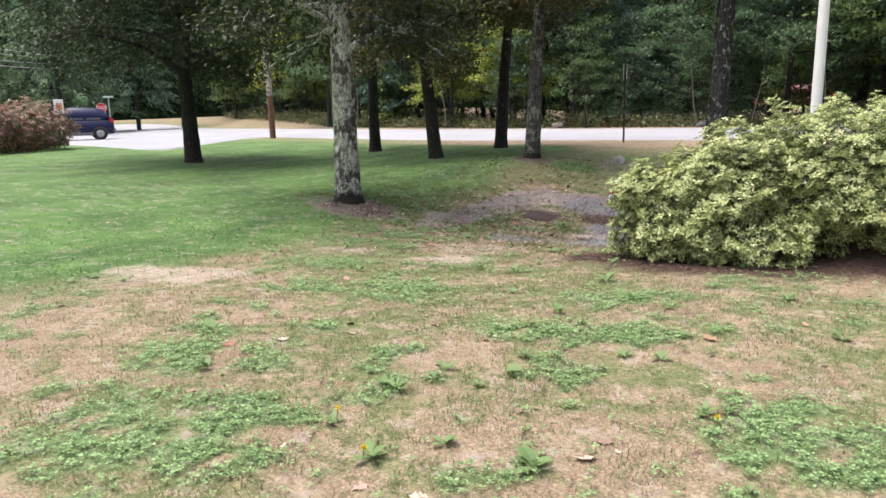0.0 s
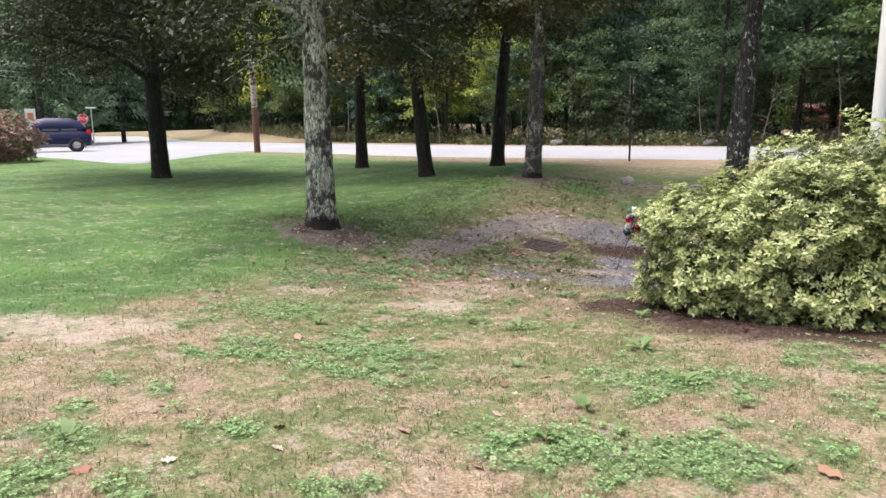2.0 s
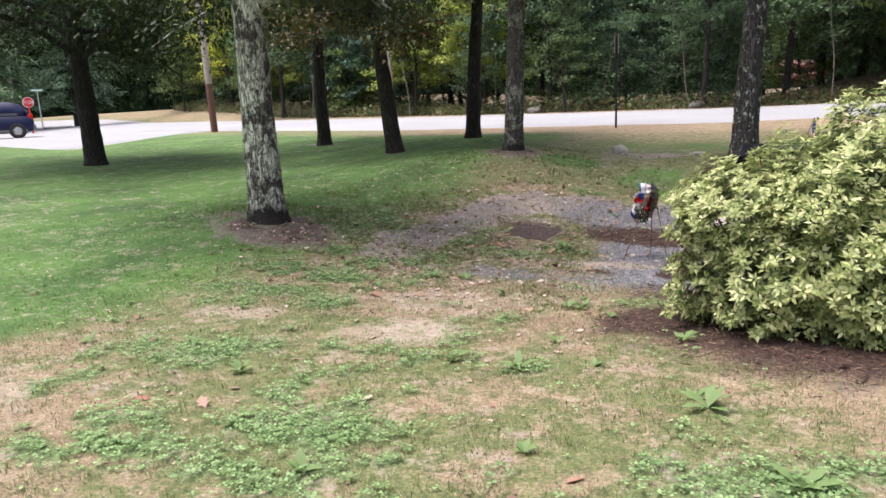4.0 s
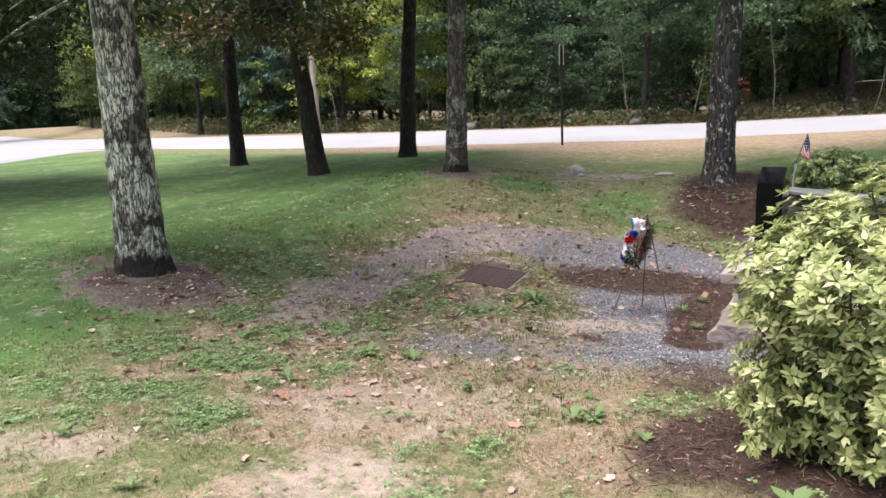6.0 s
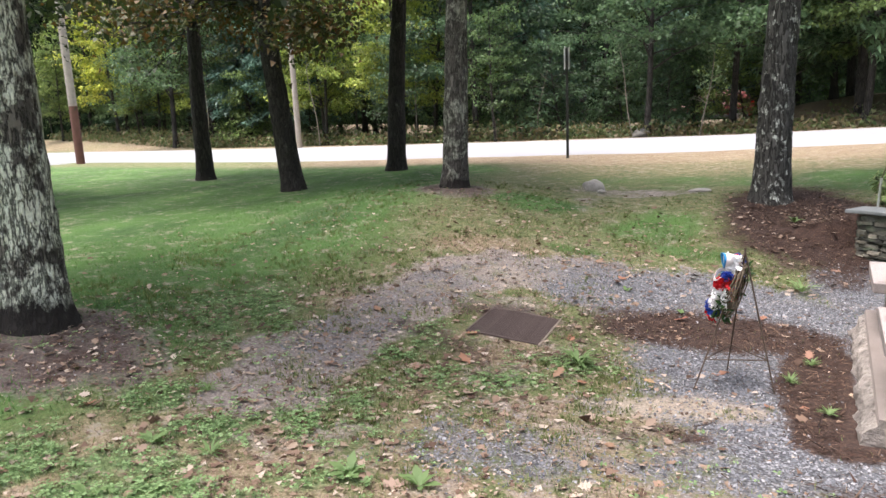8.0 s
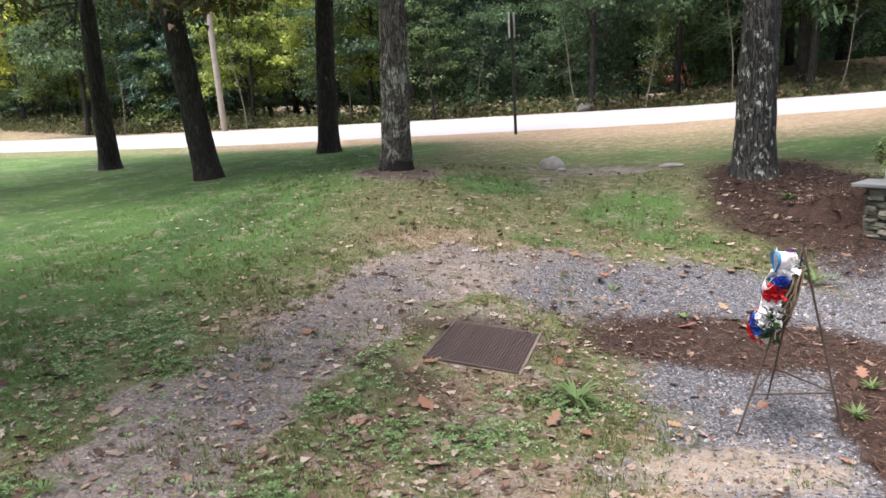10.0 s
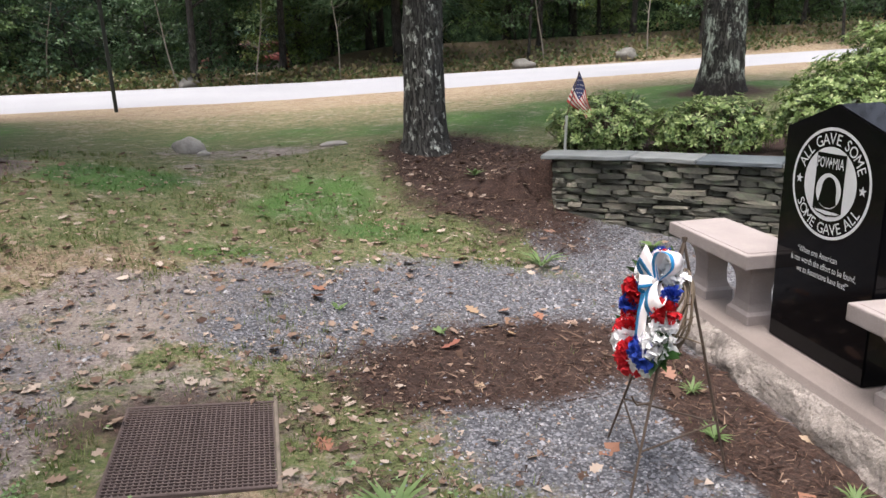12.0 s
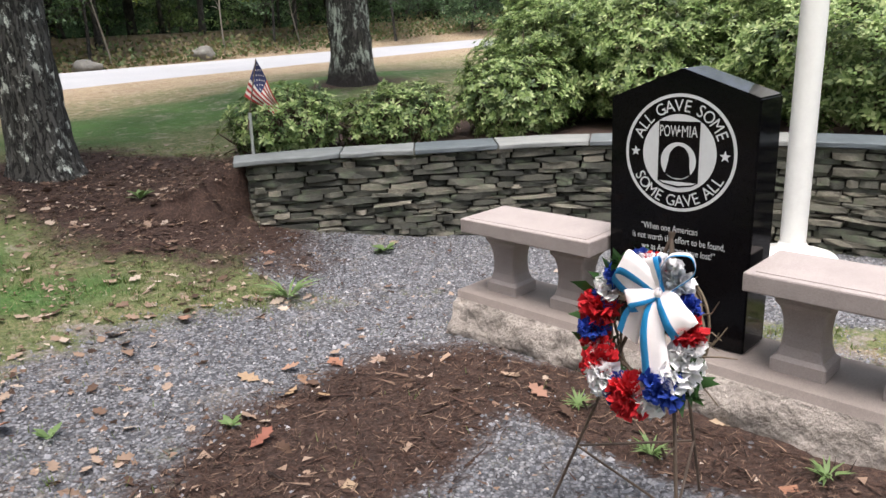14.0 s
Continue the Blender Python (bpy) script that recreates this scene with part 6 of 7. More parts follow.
def sign_post(x, y, h, r, mat, t):
    raw("post", *tube_arrays([(0, 0, -0.2), (0, 0, h / 2), (0, 0, h)], [r] * 3, 8), mat, t, True)


def make_stop_sign():
    x, y = -51.2, 21.57
    t = thing("stop_sign", (x, y, ground_at(x, y)), "red octagonal stop sign on a red post", "sign")
    t.rotation_euler = (0, 0, radians(-20))
    sign_post(x, y, 1.8, 0.05, M_SIGN_RED, t)
    for nm, r, d, m in (("border", 0.34, 0.0, M_SIGN_WHITE), ("plate", 0.315, 0.012, M_SIGN_RED)):
        bm = extrude_profile([(a, b + 1.95) for a, b in octagon(r)], 0.012)
        bmesh.ops.translate(bm, vec=(0.06 + d, 0, 0), verts=bm.verts)
        part(nm, bm, m, t)
    v, f = glyphs("STOP", 0.27)
    bm = bmesh.new()
    vs = [bm.verts.new((0.087, a, b + 1.86)) for a, b, _ in v]
    for q in f:
        bm.faces.new([vs[i] for i in q])
    part("lettering", bm, M_SIGN_WHITE, t, "white capital letters")


def make_street_sign():
    x, y = -53.8, 23.2
    t = thing("street_name_sign", (x, y, ground_at(x, y)), "small green street name sign on a pale post", "sign")
    t.rotation_euler = (0, 0, radians(-15))
    sign_post(x, y, 2.7, 0.04, M_ALU, t)
    bm = bmesh.new()
    box_bm(bm, -0.015, 0.015, -0.4, 0.4, 2.65, 2.85, 0.005, 1)
    part("plate", bm, M_SIGN_GREEN, t)
    bm = bmesh.new()
    box_bm(bm, 0.015, 0.018, -0.32, 0.32, 2.71, 2.79)
    part("text_bar", bm, M_SIGN_WHITE, t, "white bar in place of lettering")


def make_road_sign():
    """A plate on a thin post by the road, seen on edge from the lawn."""
    x, y = -11.8, 21.9
    t = thing("road_sign", (x, y, ground_at(x, y)), "thin dark post with a pale sign plate on edge", "sign")
    t.rotation_euler = (0, 0, radians(25))
    bm = bmesh.new()
    box_bm(bm, -0.03, 0.03, -0.022, 0.022, -0.2, 2.5, 0.006, 1)
    part("post", bm, M_STEEL, t)
    for s in (-0.05, 0.05):
        bm = bmesh.new()
        box_bm(bm, s - 0.006, s + 0.006, -0.2, 0.2, 2.02, 2.5, 0.003, 1)
        part("plate", bm, M_ALU, t)


def make_lawn_sign():
    x, y = -36.7, 13.6
    t = thing("notice_board", (x, y, ground_at(x, y)), "small white notice with an orange patch on a post", "sign")
    t.rotation_euler = (0, 0, radians(25))
    sign_post(x, y, 1.8, 0.04, M_SIGN_WHITE, t)
    bm = bmesh.new()
    box_bm(bm, 0.03, 0.06, -0.28, 0.28, 1.5, 2.1, 0.008, 1)
    part("board", bm, M_SIGN_WHITE, t)
    bm = bmesh.new()
    box_bm(bm, 0.061, 0.064, -0.16, 0.16, 1.62, 1.92)
    part("text_bar", bm, M_SIGN_ORANGE, t, "orange bar in place of lettering")


make_stop_sign()
make_street_sign()
make_road_sign()
make_lawn_sign()


# ---- car ----
def paint(name, colour):
    m, n, l, b = material(name, 0.5, 0.0)
    b.inputs["Specular IOR Level"].default_value = 0.25
    l.new(ramp(n, l, noise_node(n, l, 400, 2, coords(n, l)), [(0.3, tuple(c * 0.8 for c in colour)), (0.7, tuple(c * 1.2 for c in colour))]), b.inputs["Base Color"])
    b.inputs["Coat Weight"].default_value = 0.1
    return m


M_CAR_BLUE = paint("dark_blue_car_paint", (0.008, 0.012, 0.05))
M_CAR_RED = paint("dull_red_car_paint", (0.16, 0.04, 0.035))
M_GLASS = plain("tinted_car_glass", (0.05, 0.058, 0.07), 0.12, 0.0, vary=0.1, bump=0.0)
M_TYRE = plain("tyre_rubber", (0.02, 0.02, 0.02), 0.85)
M_RIM = plain("alloy_rim", (0.55, 0.55, 0.56), 0.35, 0.8, vary=0.05)
M_TAIL = plain("red_tail_light", (0.5, 0.02, 0.02), 0.2, vary=0.1)
M_TRIM = plain("grey_body_trim", (0.12, 0.12, 0.13), 0.6)


def loft(sections):
    """A closed body through cross-sections with equal numbers of points."""
    v = np.array(sections, float)
    k, n = v.shape[0], v.shape[1]
    f = [(i * n + j, i * n + (j + 1) % n, (i + 1) * n + (j + 1) % n, (i + 1) * n + j) for i in range(k - 1) for j in range(n)]
    bm = bmesh.new()
    vs = [bm.verts.new(p) for p in v.reshape(-1, 3)]
    for q in f:
        bm.faces.new([vs[i] for i in q])
    bm.faces.new(vs[:n][::-1])
    bm.faces.new(vs[-n:])
    bmesh.ops.recalc_face_normals(bm, faces=bm.faces)
    for p in bm.faces:
        p.smooth = True
    return bm


def make_car(x, y, turn, label, M_CAR):
    # local: nose towards +x, tail at -x
    t = thing("parked_car", (x, y, ground_at(x, y) + 0.035), label, "car", "cars")
    t.rotation_euler = (0, 0, radians(turn))

    def ring(xx, w, z0, z1, tuck):
        return [(xx, -w * 0.94, z0), (xx, -w, z0 + 0.25), (xx, -w, (z0 + z1) / 2), (xx, -w * tuck, z1), (xx, -w * tuck * 0.8, z1 + 0.03), (xx, w * tuck * 0.8, z1 + 0.03), (xx, w * tuck, z1), (xx, w, (z0 + z1) / 2), (xx, w, z0 + 0.25), (xx, w * 0.94, z0)]
    part("body", loft([ring(-2.2, 0.8, 0.45, 0.95, 0.95), ring(-2.12, 0.9, 0.34, 1.02, 0.95), ring(-1.6, 0.93, 0.28, 1.05, 0.96), ring(0.6, 0.93, 0.26, 1.03, 0.96), ring(1.4, 0.92, 0.28, 0.98, 0.93), ring(2.05, 0.86, 0.34, 0.86, 0.9), ring(2.25, 0.7, 0.45, 0.75, 0.9)]), M_CAR, t)
    part("cabin", loft([ring(-2.05, 0.84, 0.98, 1.1, 0.95), ring(-1.75, 0.86, 0.98, 1.55, 0.8), ring(-1.3, 0.87, 0.98, 1.68, 0.78), ring(-0.2, 0.87, 0.98, 1.72, 0.78), ring(0.5, 0.87, 0.98, 1.58, 0.78), ring(1.25, 0.85, 0.96, 1.03, 0.9)]), M_CAR, t)
    for s in (-1, 1):
        for a, b in ((-1.62, -0.85), (-0.78, 0.0), (0.06, 0.72)):
            bm = bmesh.new()
            top = 1.53 if b < 0.5 else 1.42
            q = [(a + 0.04, s * 0.885, 1.08), (b, s * 0.885, 1.08), (b - (0.25 if b > 0.5 else 0.02), s * 0.745, top), (a + (0.2 if a < -1.5 else 0.05), s * 0.745, top)]
            bm.faces.new([bm.verts.new(p) for p in q])
            r = bmesh.ops.extrude_face_region(bm, geom=list(bm.faces))
            bmesh.ops.translate(bm, vec=(0, s * 0.012, 0.004), verts=[e for e in r["geom"] if isinstance(e, bmesh.types.BMVert)])
            part("side_window", bm, M_GLASS, t)
        bm = bmesh.new()
        box_bm(bm, -2.2, -1.98, s * 0.74 - 0.13, s * 0.74 + 0.13, 0.88, 1.12, 0.03, 2)
        part("tail_light", bm, M_TAIL, t)
        bm = bmesh.new()
        box_bm(bm, -1.9, 1.9, s * 0.92 - 0.025, s * 0.92 + 0.025, 0.28, 0.42, 0.015, 1)
        part("sill_trim", bm, M_TRIM, t)
        for wx in (-1.48, 1.38):
            v, f = lathe([(0.2, -0.11), (0.33, -0.11), (0.355, -0.08), (0.36, 0.0), (0.355, 0.08), (0.33, 0.11), (0.2, 0.11), (0.2, -0.11)], 28)
            v = v[:, [0, 2, 1]] + np.array([wx, s * 0.86, 0.36])
            w = raw("wheel", v, f, M_TYRE, t, True)
            bm = bmesh.new()
            for k in range(5):
                m = Matrix.Translation((wx, s * 0.95, 0.36)) @ Matrix.Rotation(k * 2 * math.pi / 5, 4, "Y")
                r = bmesh.ops.create_cube(bm, size=1.0)
                bmesh.ops.scale(bm, vec=(0.075, 0.03, 0.22), verts=r["verts"])
                bmesh.ops.translate(bm, vec=(0, 0, 0.11), verts=r["verts"])
                bmesh.ops.transform(bm, matrix=m, verts=r["verts"])
            part("rim", bm, M_RIM, w, "pale alloy rim")
            v, f = lathe([(0.0, 0), (0.23, 0.0), (0.23, 0.02), (0.0, 0.02)], 24)
            v = v[:, [0, 2, 1]] + np.array([wx, s * 0.93, 0.36])
            raw("hub", v, f, M_RIM, w)
    bm = bmesh.new()
    q = [(-2.1, -0.68, 1.12), (-2.1, 0.68, 1.12), (-1.84, 0.58, 1.52), (-1.84, -0.58, 1.52)]
    bm.faces.new([bm.verts.new(p) for p in q])
    r = bmesh.ops.extrude_face_region(bm, geom=list(bm.faces))
    bmesh.ops.translate(bm, vec=(-0.012, 0, 0.006), verts=[e for e in r["geom"] if isinstance(e, bmesh.types.BMVert)])
    part("rear_window", bm, M_GLASS, t)
    bm = bmesh.new()
    box_bm(bm, -2.27, -2.05, -0.85, 0.85, 0.4, 0.62, 0.05, 2)
    part("rear_bumper", bm, M_TRIM, t)


make_car(-41.0, 15.5, 251, "dark blue sport utility car stopped on the side road", M_CAR_BLUE)
make_car(-13.4, 47.4, 190, "dull red car glimpsed between the trees across the road", M_CAR_RED)


# ---- ground cover ----
M_BLADE = leafy("grass_blades", [(0.09, 0.13, 0.04), (0.14, 0.19, 0.06), (0.2, 0.25, 0.09), (0.29, 0.28, 0.15)], 0.6, 0.3)
M_STRAW = leafy("dry_grass_blades", [(0.165, 0.118, 0.078), (0.27, 0.203, 0.135), (0.36, 0.295, 0.2), (0.5, 0.425, 0.305)], 0.8, 0.25)
M_LUSH = leafy("lush_grass_blades", [(0.055, 0.15, 0.03), (0.08, 0.2, 0.042), (0.12, 0.26, 0.062)], 0.55, 0.4)
M_CLOVER = leafy("clover_leaves", [(0.13, 0.22, 0.085), (0.22, 0.35, 0.14), (0.34, 0.5, 0.23)], 0.6, 0.35)
M_CHIP = leafy("mulch_chips", [(0.014, 0.008, 0.006), (0.035, 0.019, 0.014), (0.065, 0.034, 0.025), (0.1, 0.058, 0.042), (0.24, 0.165, 0.12)], 0.9, 0.0)
M_FALLEN = leafy("fallen_leaf_browns", [(0.07, 0.042, 0.03), (0.14, 0.085, 0.06), (0.25, 0.165, 0.12), (0.32, 0.225, 0.165), (0.42, 0.32, 0.25), (0.58, 0.49, 0.41)], 0.8, 0.1)
M_FALLEN_ONE = leafy("single_fallen_leaves", [(0.32, 0.2, 0.13), (0.36, 0.17, 0.11), (0.46, 0.35, 0.26), (0.3, 0.12, 0.085), (0.5, 0.41, 0.33), (0.42, 0.28, 0.16)], 0.8, 0.1, island=False)


def pebble_material():
    m, n, l, b = material("crushed_blue_grey_stone", 0.85)
    g = n.new("ShaderNodeNewGeometry")
    c = ramp(n, l, g.outputs["Random Per Island"], [(0.0, (0.05, 0.053, 0.062)), (0.4, (0.145, 0.151, 0.172)), (0.85, (0.245, 0.25, 0.275)), (1.0, (0.42, 0.42, 0.43))])
    l.new(mixed(n, l, 0.4, c, ramp(n, l, noise_node(n, l, 90, 3, coords(n, l)), [(0.3, (0.6, 0.6, 0.6)), (0.7, (1.1, 1.1, 1.1))]), "MULTIPLY"), b.inputs["Base Color"])
    return m


M_PEBBLE = pebble_material()
# the line along which people walk from the lawn to the memorial
WAY = [(-1.2, 1.0), (-3.0, 3.1), (-4.3, 4.8), (-5.9, 6.8), (-6.8, 8.2), (-7.5, 9.2), (-8.15, 10.5)]


def off_way(x, y):
    p, best = np.stack([x, y], -1), np.full(np.shape(x), 1e9)
    for a, b in zip(WAY, WAY[1:]):
        a, b = np.array(a), np.array(b)
        t = np.clip(((p - a) @ (b - a)) / ((b - a) @ (b - a)), 0, 1)
        best = np.minimum(best, np.linalg.norm(p - (a + t[..., None] * (b - a)), axis=-1))
    return best


def seeds(rng, n, keep, lo=(-13.5, 1.8), hi=(0.5, 17.5), reach=None):
    """n random places in plan, kept with the chance that keep(zones) gives, thinning out away from the way."""
    x, y = rng.uniform(lo[0], hi[0], n), rng.uniform(lo[1], hi[1], n)
    if reach:
        k = rng.uniform(0, 1, n) < np.clip(1.1 - off_way(x, y) / reach, 0.0, 1)
        x, y = x[k], y[k]
    z = zones(x, y)
    k = (rng.uniform(0, 1, len(x)) < keep(x, y, z)) & ~behind_wall(x, y)
    k &= ~((np.abs(x + 8.31) < 0.33) & (np.abs(y - 11.76) < 0.36))
    k &= ~((x > -5.87) & (x < -5.3) & (y > 10.65) & (y < 13.1))
    x, y = x[k], y[k]
    return x, y, {q: v[k] for q, v in z.items()}


def blades(name, rng, n, keep, mat, length, label, lean=0.55, reach=6.0):
    x, y, z = seeds(rng, n, lambda x, y, z: keep(x, y, z) * (0.35 + 0.9 * step(0.4, 0.62, 0.5 * lattice(x, y, 0.13, 92) + 0.5 * lattice(x, y, 0.31, 93))), reach=reach)
    m = len(x)
    pos = np.stack([x, y, ground(x, y) - 0.004], -1)
    a = rng.uniform(0, 6.28, m)
    tip = np.stack([np.cos(a) * lean * rng.uniform(0.2, 1.6, m), np.sin(a) * lean * rng.uniform(0.2, 1.6, m), np.ones(m)], -1)
    up = np.stack([-np.cos(a), -np.sin(a), 0.4 + 0 * a], -1)
    size = length * rng.uniform(0.5, 1.35, m) * (0.75 + 0.5 * clouds(x, y, 0.6, 91))
    tagged(raw(name, *scatter(BLADE, pos, tip, up, size), mat), label, "grass", kind="stuff")


def bare(z):
    return np.clip(1 - np.maximum(np.maximum(z["gravel"], z["mulch"]), np.maximum(z["sand"], z["soil"] * 0.8)) * 1.15, 0.03, 1)


rng = np.random.default_rng(77)
blades("lawn_grass", rng, 620000, lambda x, y, z: bare(z) * (1 - 0.5 * z["dry"]) * (1 - 0.75 * z["lush"]), M_BLADE, 0.036, "short patchy green lawn grass", 1.1)
blades("dry_grass", rng, 620000, lambda x, y, z: bare(z) * (0.25 + 0.6 * z["dry"]) * (1 - z["lush"]), M_STRAW, 0.034, "short dry straw-coloured grass", 1.6)
blades("lush_grass", rng, 420000, lambda x, y, z: bare(z) * z["lush"], M_LUSH, 0.045, "lush dark green lawn grass", 2.2, 9.0)


def grass_tufts():
    """Coarser tufts that stand out of the worn ground round the grate and along the lawn's edge."""
    rng = np.random.default_rng(88)
    x, y, z = seeds(rng, 60000, lambda x, y, z: np.clip(1.15 - np.maximum(z["gravel"] * 1.3, z["mulch"] * 1.5), 0, 1) * step(0.5, 0.66, clouds(x, y, 0.45, 94)) * (0.06 + 0.94 * step(8.2, 9.8, y)), lo=(-12.5, 3), hi=(-3, 17), reach=7.0)
    n = 9
    m = len(x)
    a = rng.uniform(0, 6.28, (m, n))
    r = rng.uniform(0, 0.035, (m, n))
    px, py = (x[:, None] + r * np.cos(a)).ravel(), (y[:, None] + r * np.sin(a)).ravel()
    a = a.ravel()
    tip = np.stack([np.cos(a) * rng.uniform(0.2, 1.6, m * n), np.sin(a) * rng.uniform(0.2, 1.6, m * n), np.ones(m * n)], -1)
    up = np.stack([-np.cos(a), -np.sin(a), 0.5 + 0 * a], -1)
    mat = leafy("coarse_grass_blades", [(0.075, 0.115, 0.03), (0.13, 0.19, 0.05), (0.2, 0.26, 0.085), (0.28, 0.27, 0.13)], 0.6, 0.45)
    tagged(raw("grass_tufts", *scatter(BLADE, np.stack([px, py, ground(px, py) - 0.004], -1), tip, up, np.repeat(rng.uniform(0.025, 0.055, m), n)), mat), "coarse olive grass tufts in worn ground", "grass", kind="stuff")


grass_tufts()


def far_lawn():
    rng = np.random.default_rng(83)
    x, y = rng.uniform(-25, -8.5, 60000), rng.uniform(3, 20.5, 60000)
    k = rng.uniform(0, 1, len(x)) < bare(zones(x, y)) * zones(x, y)["lush"] * (0.4 + 0.6 * step(5, 9, off_way(x, y)))
    x, y = x[k], y[k]
    m = len(x)
    a = rng.uniform(0, 6.28, m)
    tip = np.stack([np.cos(a), np.sin(a), rng.uniform(0.12, 0.4, m)], -1)
    tagged(raw("distant_lawn_grass", *scatter(BLADE, np.stack([x, y, ground(x, y) - 0.004], -1), tip, np.stack([-np.cos(a), -np.sin(a), 0.6 + 0 * a], -1), rng.uniform(0.03, 0.065, m)), M_LUSH), "lush green lawn grass under the trees", "grass", kind="stuff")


far_lawn()


def clover_patch():
    rng = np.random.default_rng(78)
    x, y, z = seeds(rng, 230000, lambda x, y, z: (z["clover"] * 0.9 + 0.012 * (1 - z["gravel"]) * (1 - z["mulch"])), hi=(0.5, 12), reach=6.0)
    m = len(x)
    h = rng.uniform(0.012, 0.045, m)
    c = np.stack([x, y, ground(x, y) + h], -1)
    out, a0 = [], rng.uniform(0, 6.28, m)
    tri = (np.array([(0, 0, 0), (0.42, 0.7, 0.06), (0, 1.0, -0.04), (-0.42, 0.7, 0.06)]), np.array([(0, 1, 2), (0, 2, 3)]))
    tilt = rng.normal(0, 0.35, (m, 3)) + np.array([0, 0, 1.0])
    size = rng.uniform(0.013, 0.026, m)
    for k in range(3):
        a = a0 + k * 2.094
        tip = np.stack([np.cos(a), np.sin(a), 0.1 + 0 * a], -1)
        out.append(scatter(tri, c, tip, tilt, size))
    tagged(raw("clover", *joined(out), M_CLOVER), "patches of bright green clover in the lawn", "clover", kind="stuff")


clover_patch()


def pebbles():
    rng = np.random.default_rng(79)
    x, y, z = seeds(rng, 120000, lambda x, y, z: z["gravel"] ** 1.2 * (1 - z["mulch"]) * 0.95 + 0.03 * z["soil"] + 0.006 * z["mulch"], (-10.6, 8.6), (-3.2, 15.0))
    m = len(x)
    octa = np.array([(1, 0, -0.3), (-1, 0, -0.3), (0, 1, -0.3), (0, -1, -0.3), (0, 0, 0.9)], float)
    of = np.array([(0, 2, 4), (2, 1, 4), (1, 3, 4), (3, 0, 4)])
    s = rng.lognormal(0, 0.35, m) * 0.007
    shape = octa[None] * rng.uniform(0.6, 1.25, (m, 5, 1)) + rng.normal(0, 0.22, (m, 5, 3))
    a = rng.uniform(0, 6.28, m)
    ca, sa = np.cos(a)[:, None], np.sin(a)[:, None]
    v = np.stack([shape[..., 0] * ca - shape[..., 1] * sa, shape[..., 0] * sa + shape[..., 1] * ca, shape[..., 2] * 0.75], -1) * s[:, None, None]
    v += np.stack([x, y, ground(x, y) + 0.003], -1)[:, None]
    f = of[None] + (np.arange(m) * 5)[:, None, None]
    tagged(raw("gravel_stones", v.reshape(-1, 3), f.reshape(-1, 3), M_PEBBLE), "loose crushed blue-grey gravel", "gravel", kind="stuff")


pebbles()


def mulch_chips():
    rng = np.random.default_rng(80)
    x, y, z = seeds(rng, 340000, lambda x, y, z: z["mulch"] * 0.8 + 0.06 * z["soil"], (-8.2, 7.3), (-1.5, 17.6))
    m = len(x)
    a = rng.uniform(0, 6.28, m)
    tip = np.stack([np.cos(a), np.sin(a), rng.normal(0.06, 0.16, m)], -1)
    up = rng.normal(0, 0.35, (m, 3)) + np.array([0, 0, 1.0])
    chip = (np.array([(-0.05, 0, 0), (0.05, 0.1, 0.02), (0.015, 1, 0)]), np.array([(0, 1, 2)]))
    tagged(raw("mulch_chips", *scatter(chip, np.stack([x, y, ground(x, y) + rng.uniform(0.001, 0.014, m)], -1), tip, up, rng.lognormal(0, 0.45, m) * 0.036), M_CHIP), "loose red-brown bark mulch", "mulch", kind="stuff")


mulch_chips()


def leaf_template(lobes, rng):
    """A lobed, slightly curled fallen leaf, about 1 long: vertices and triangles."""
    pts = [(0.0, -0.12)]
    n = lobes * 2 + 1
    for side in (1, -1):
        row = []
        for k in range(n):
            u = (k + 0.5) / n
            w = 0.42 * math.sin(math.pi * (0.12 + 0.8 * u)) * (1.0 if k % 2 else 0.5)
            row.append((side * w, u + (0.05 if k % 2 else 0)))
        pts += row if side == 1 else row[::-1]
        if side == 1:
            pts.append((0.0, 1.05))
    v = [(0.0, 0.45, -0.03)] + [(a, b, 0.16 * a * a * rng.uniform(0.2, 2.2) + rng.uniform(-0.03, 0.09)) for a, b in pts]
    k = len(pts)
    return np.array(v), np.array([(0, i + 1, (i + 1) % k + 1) for i in range(k)])


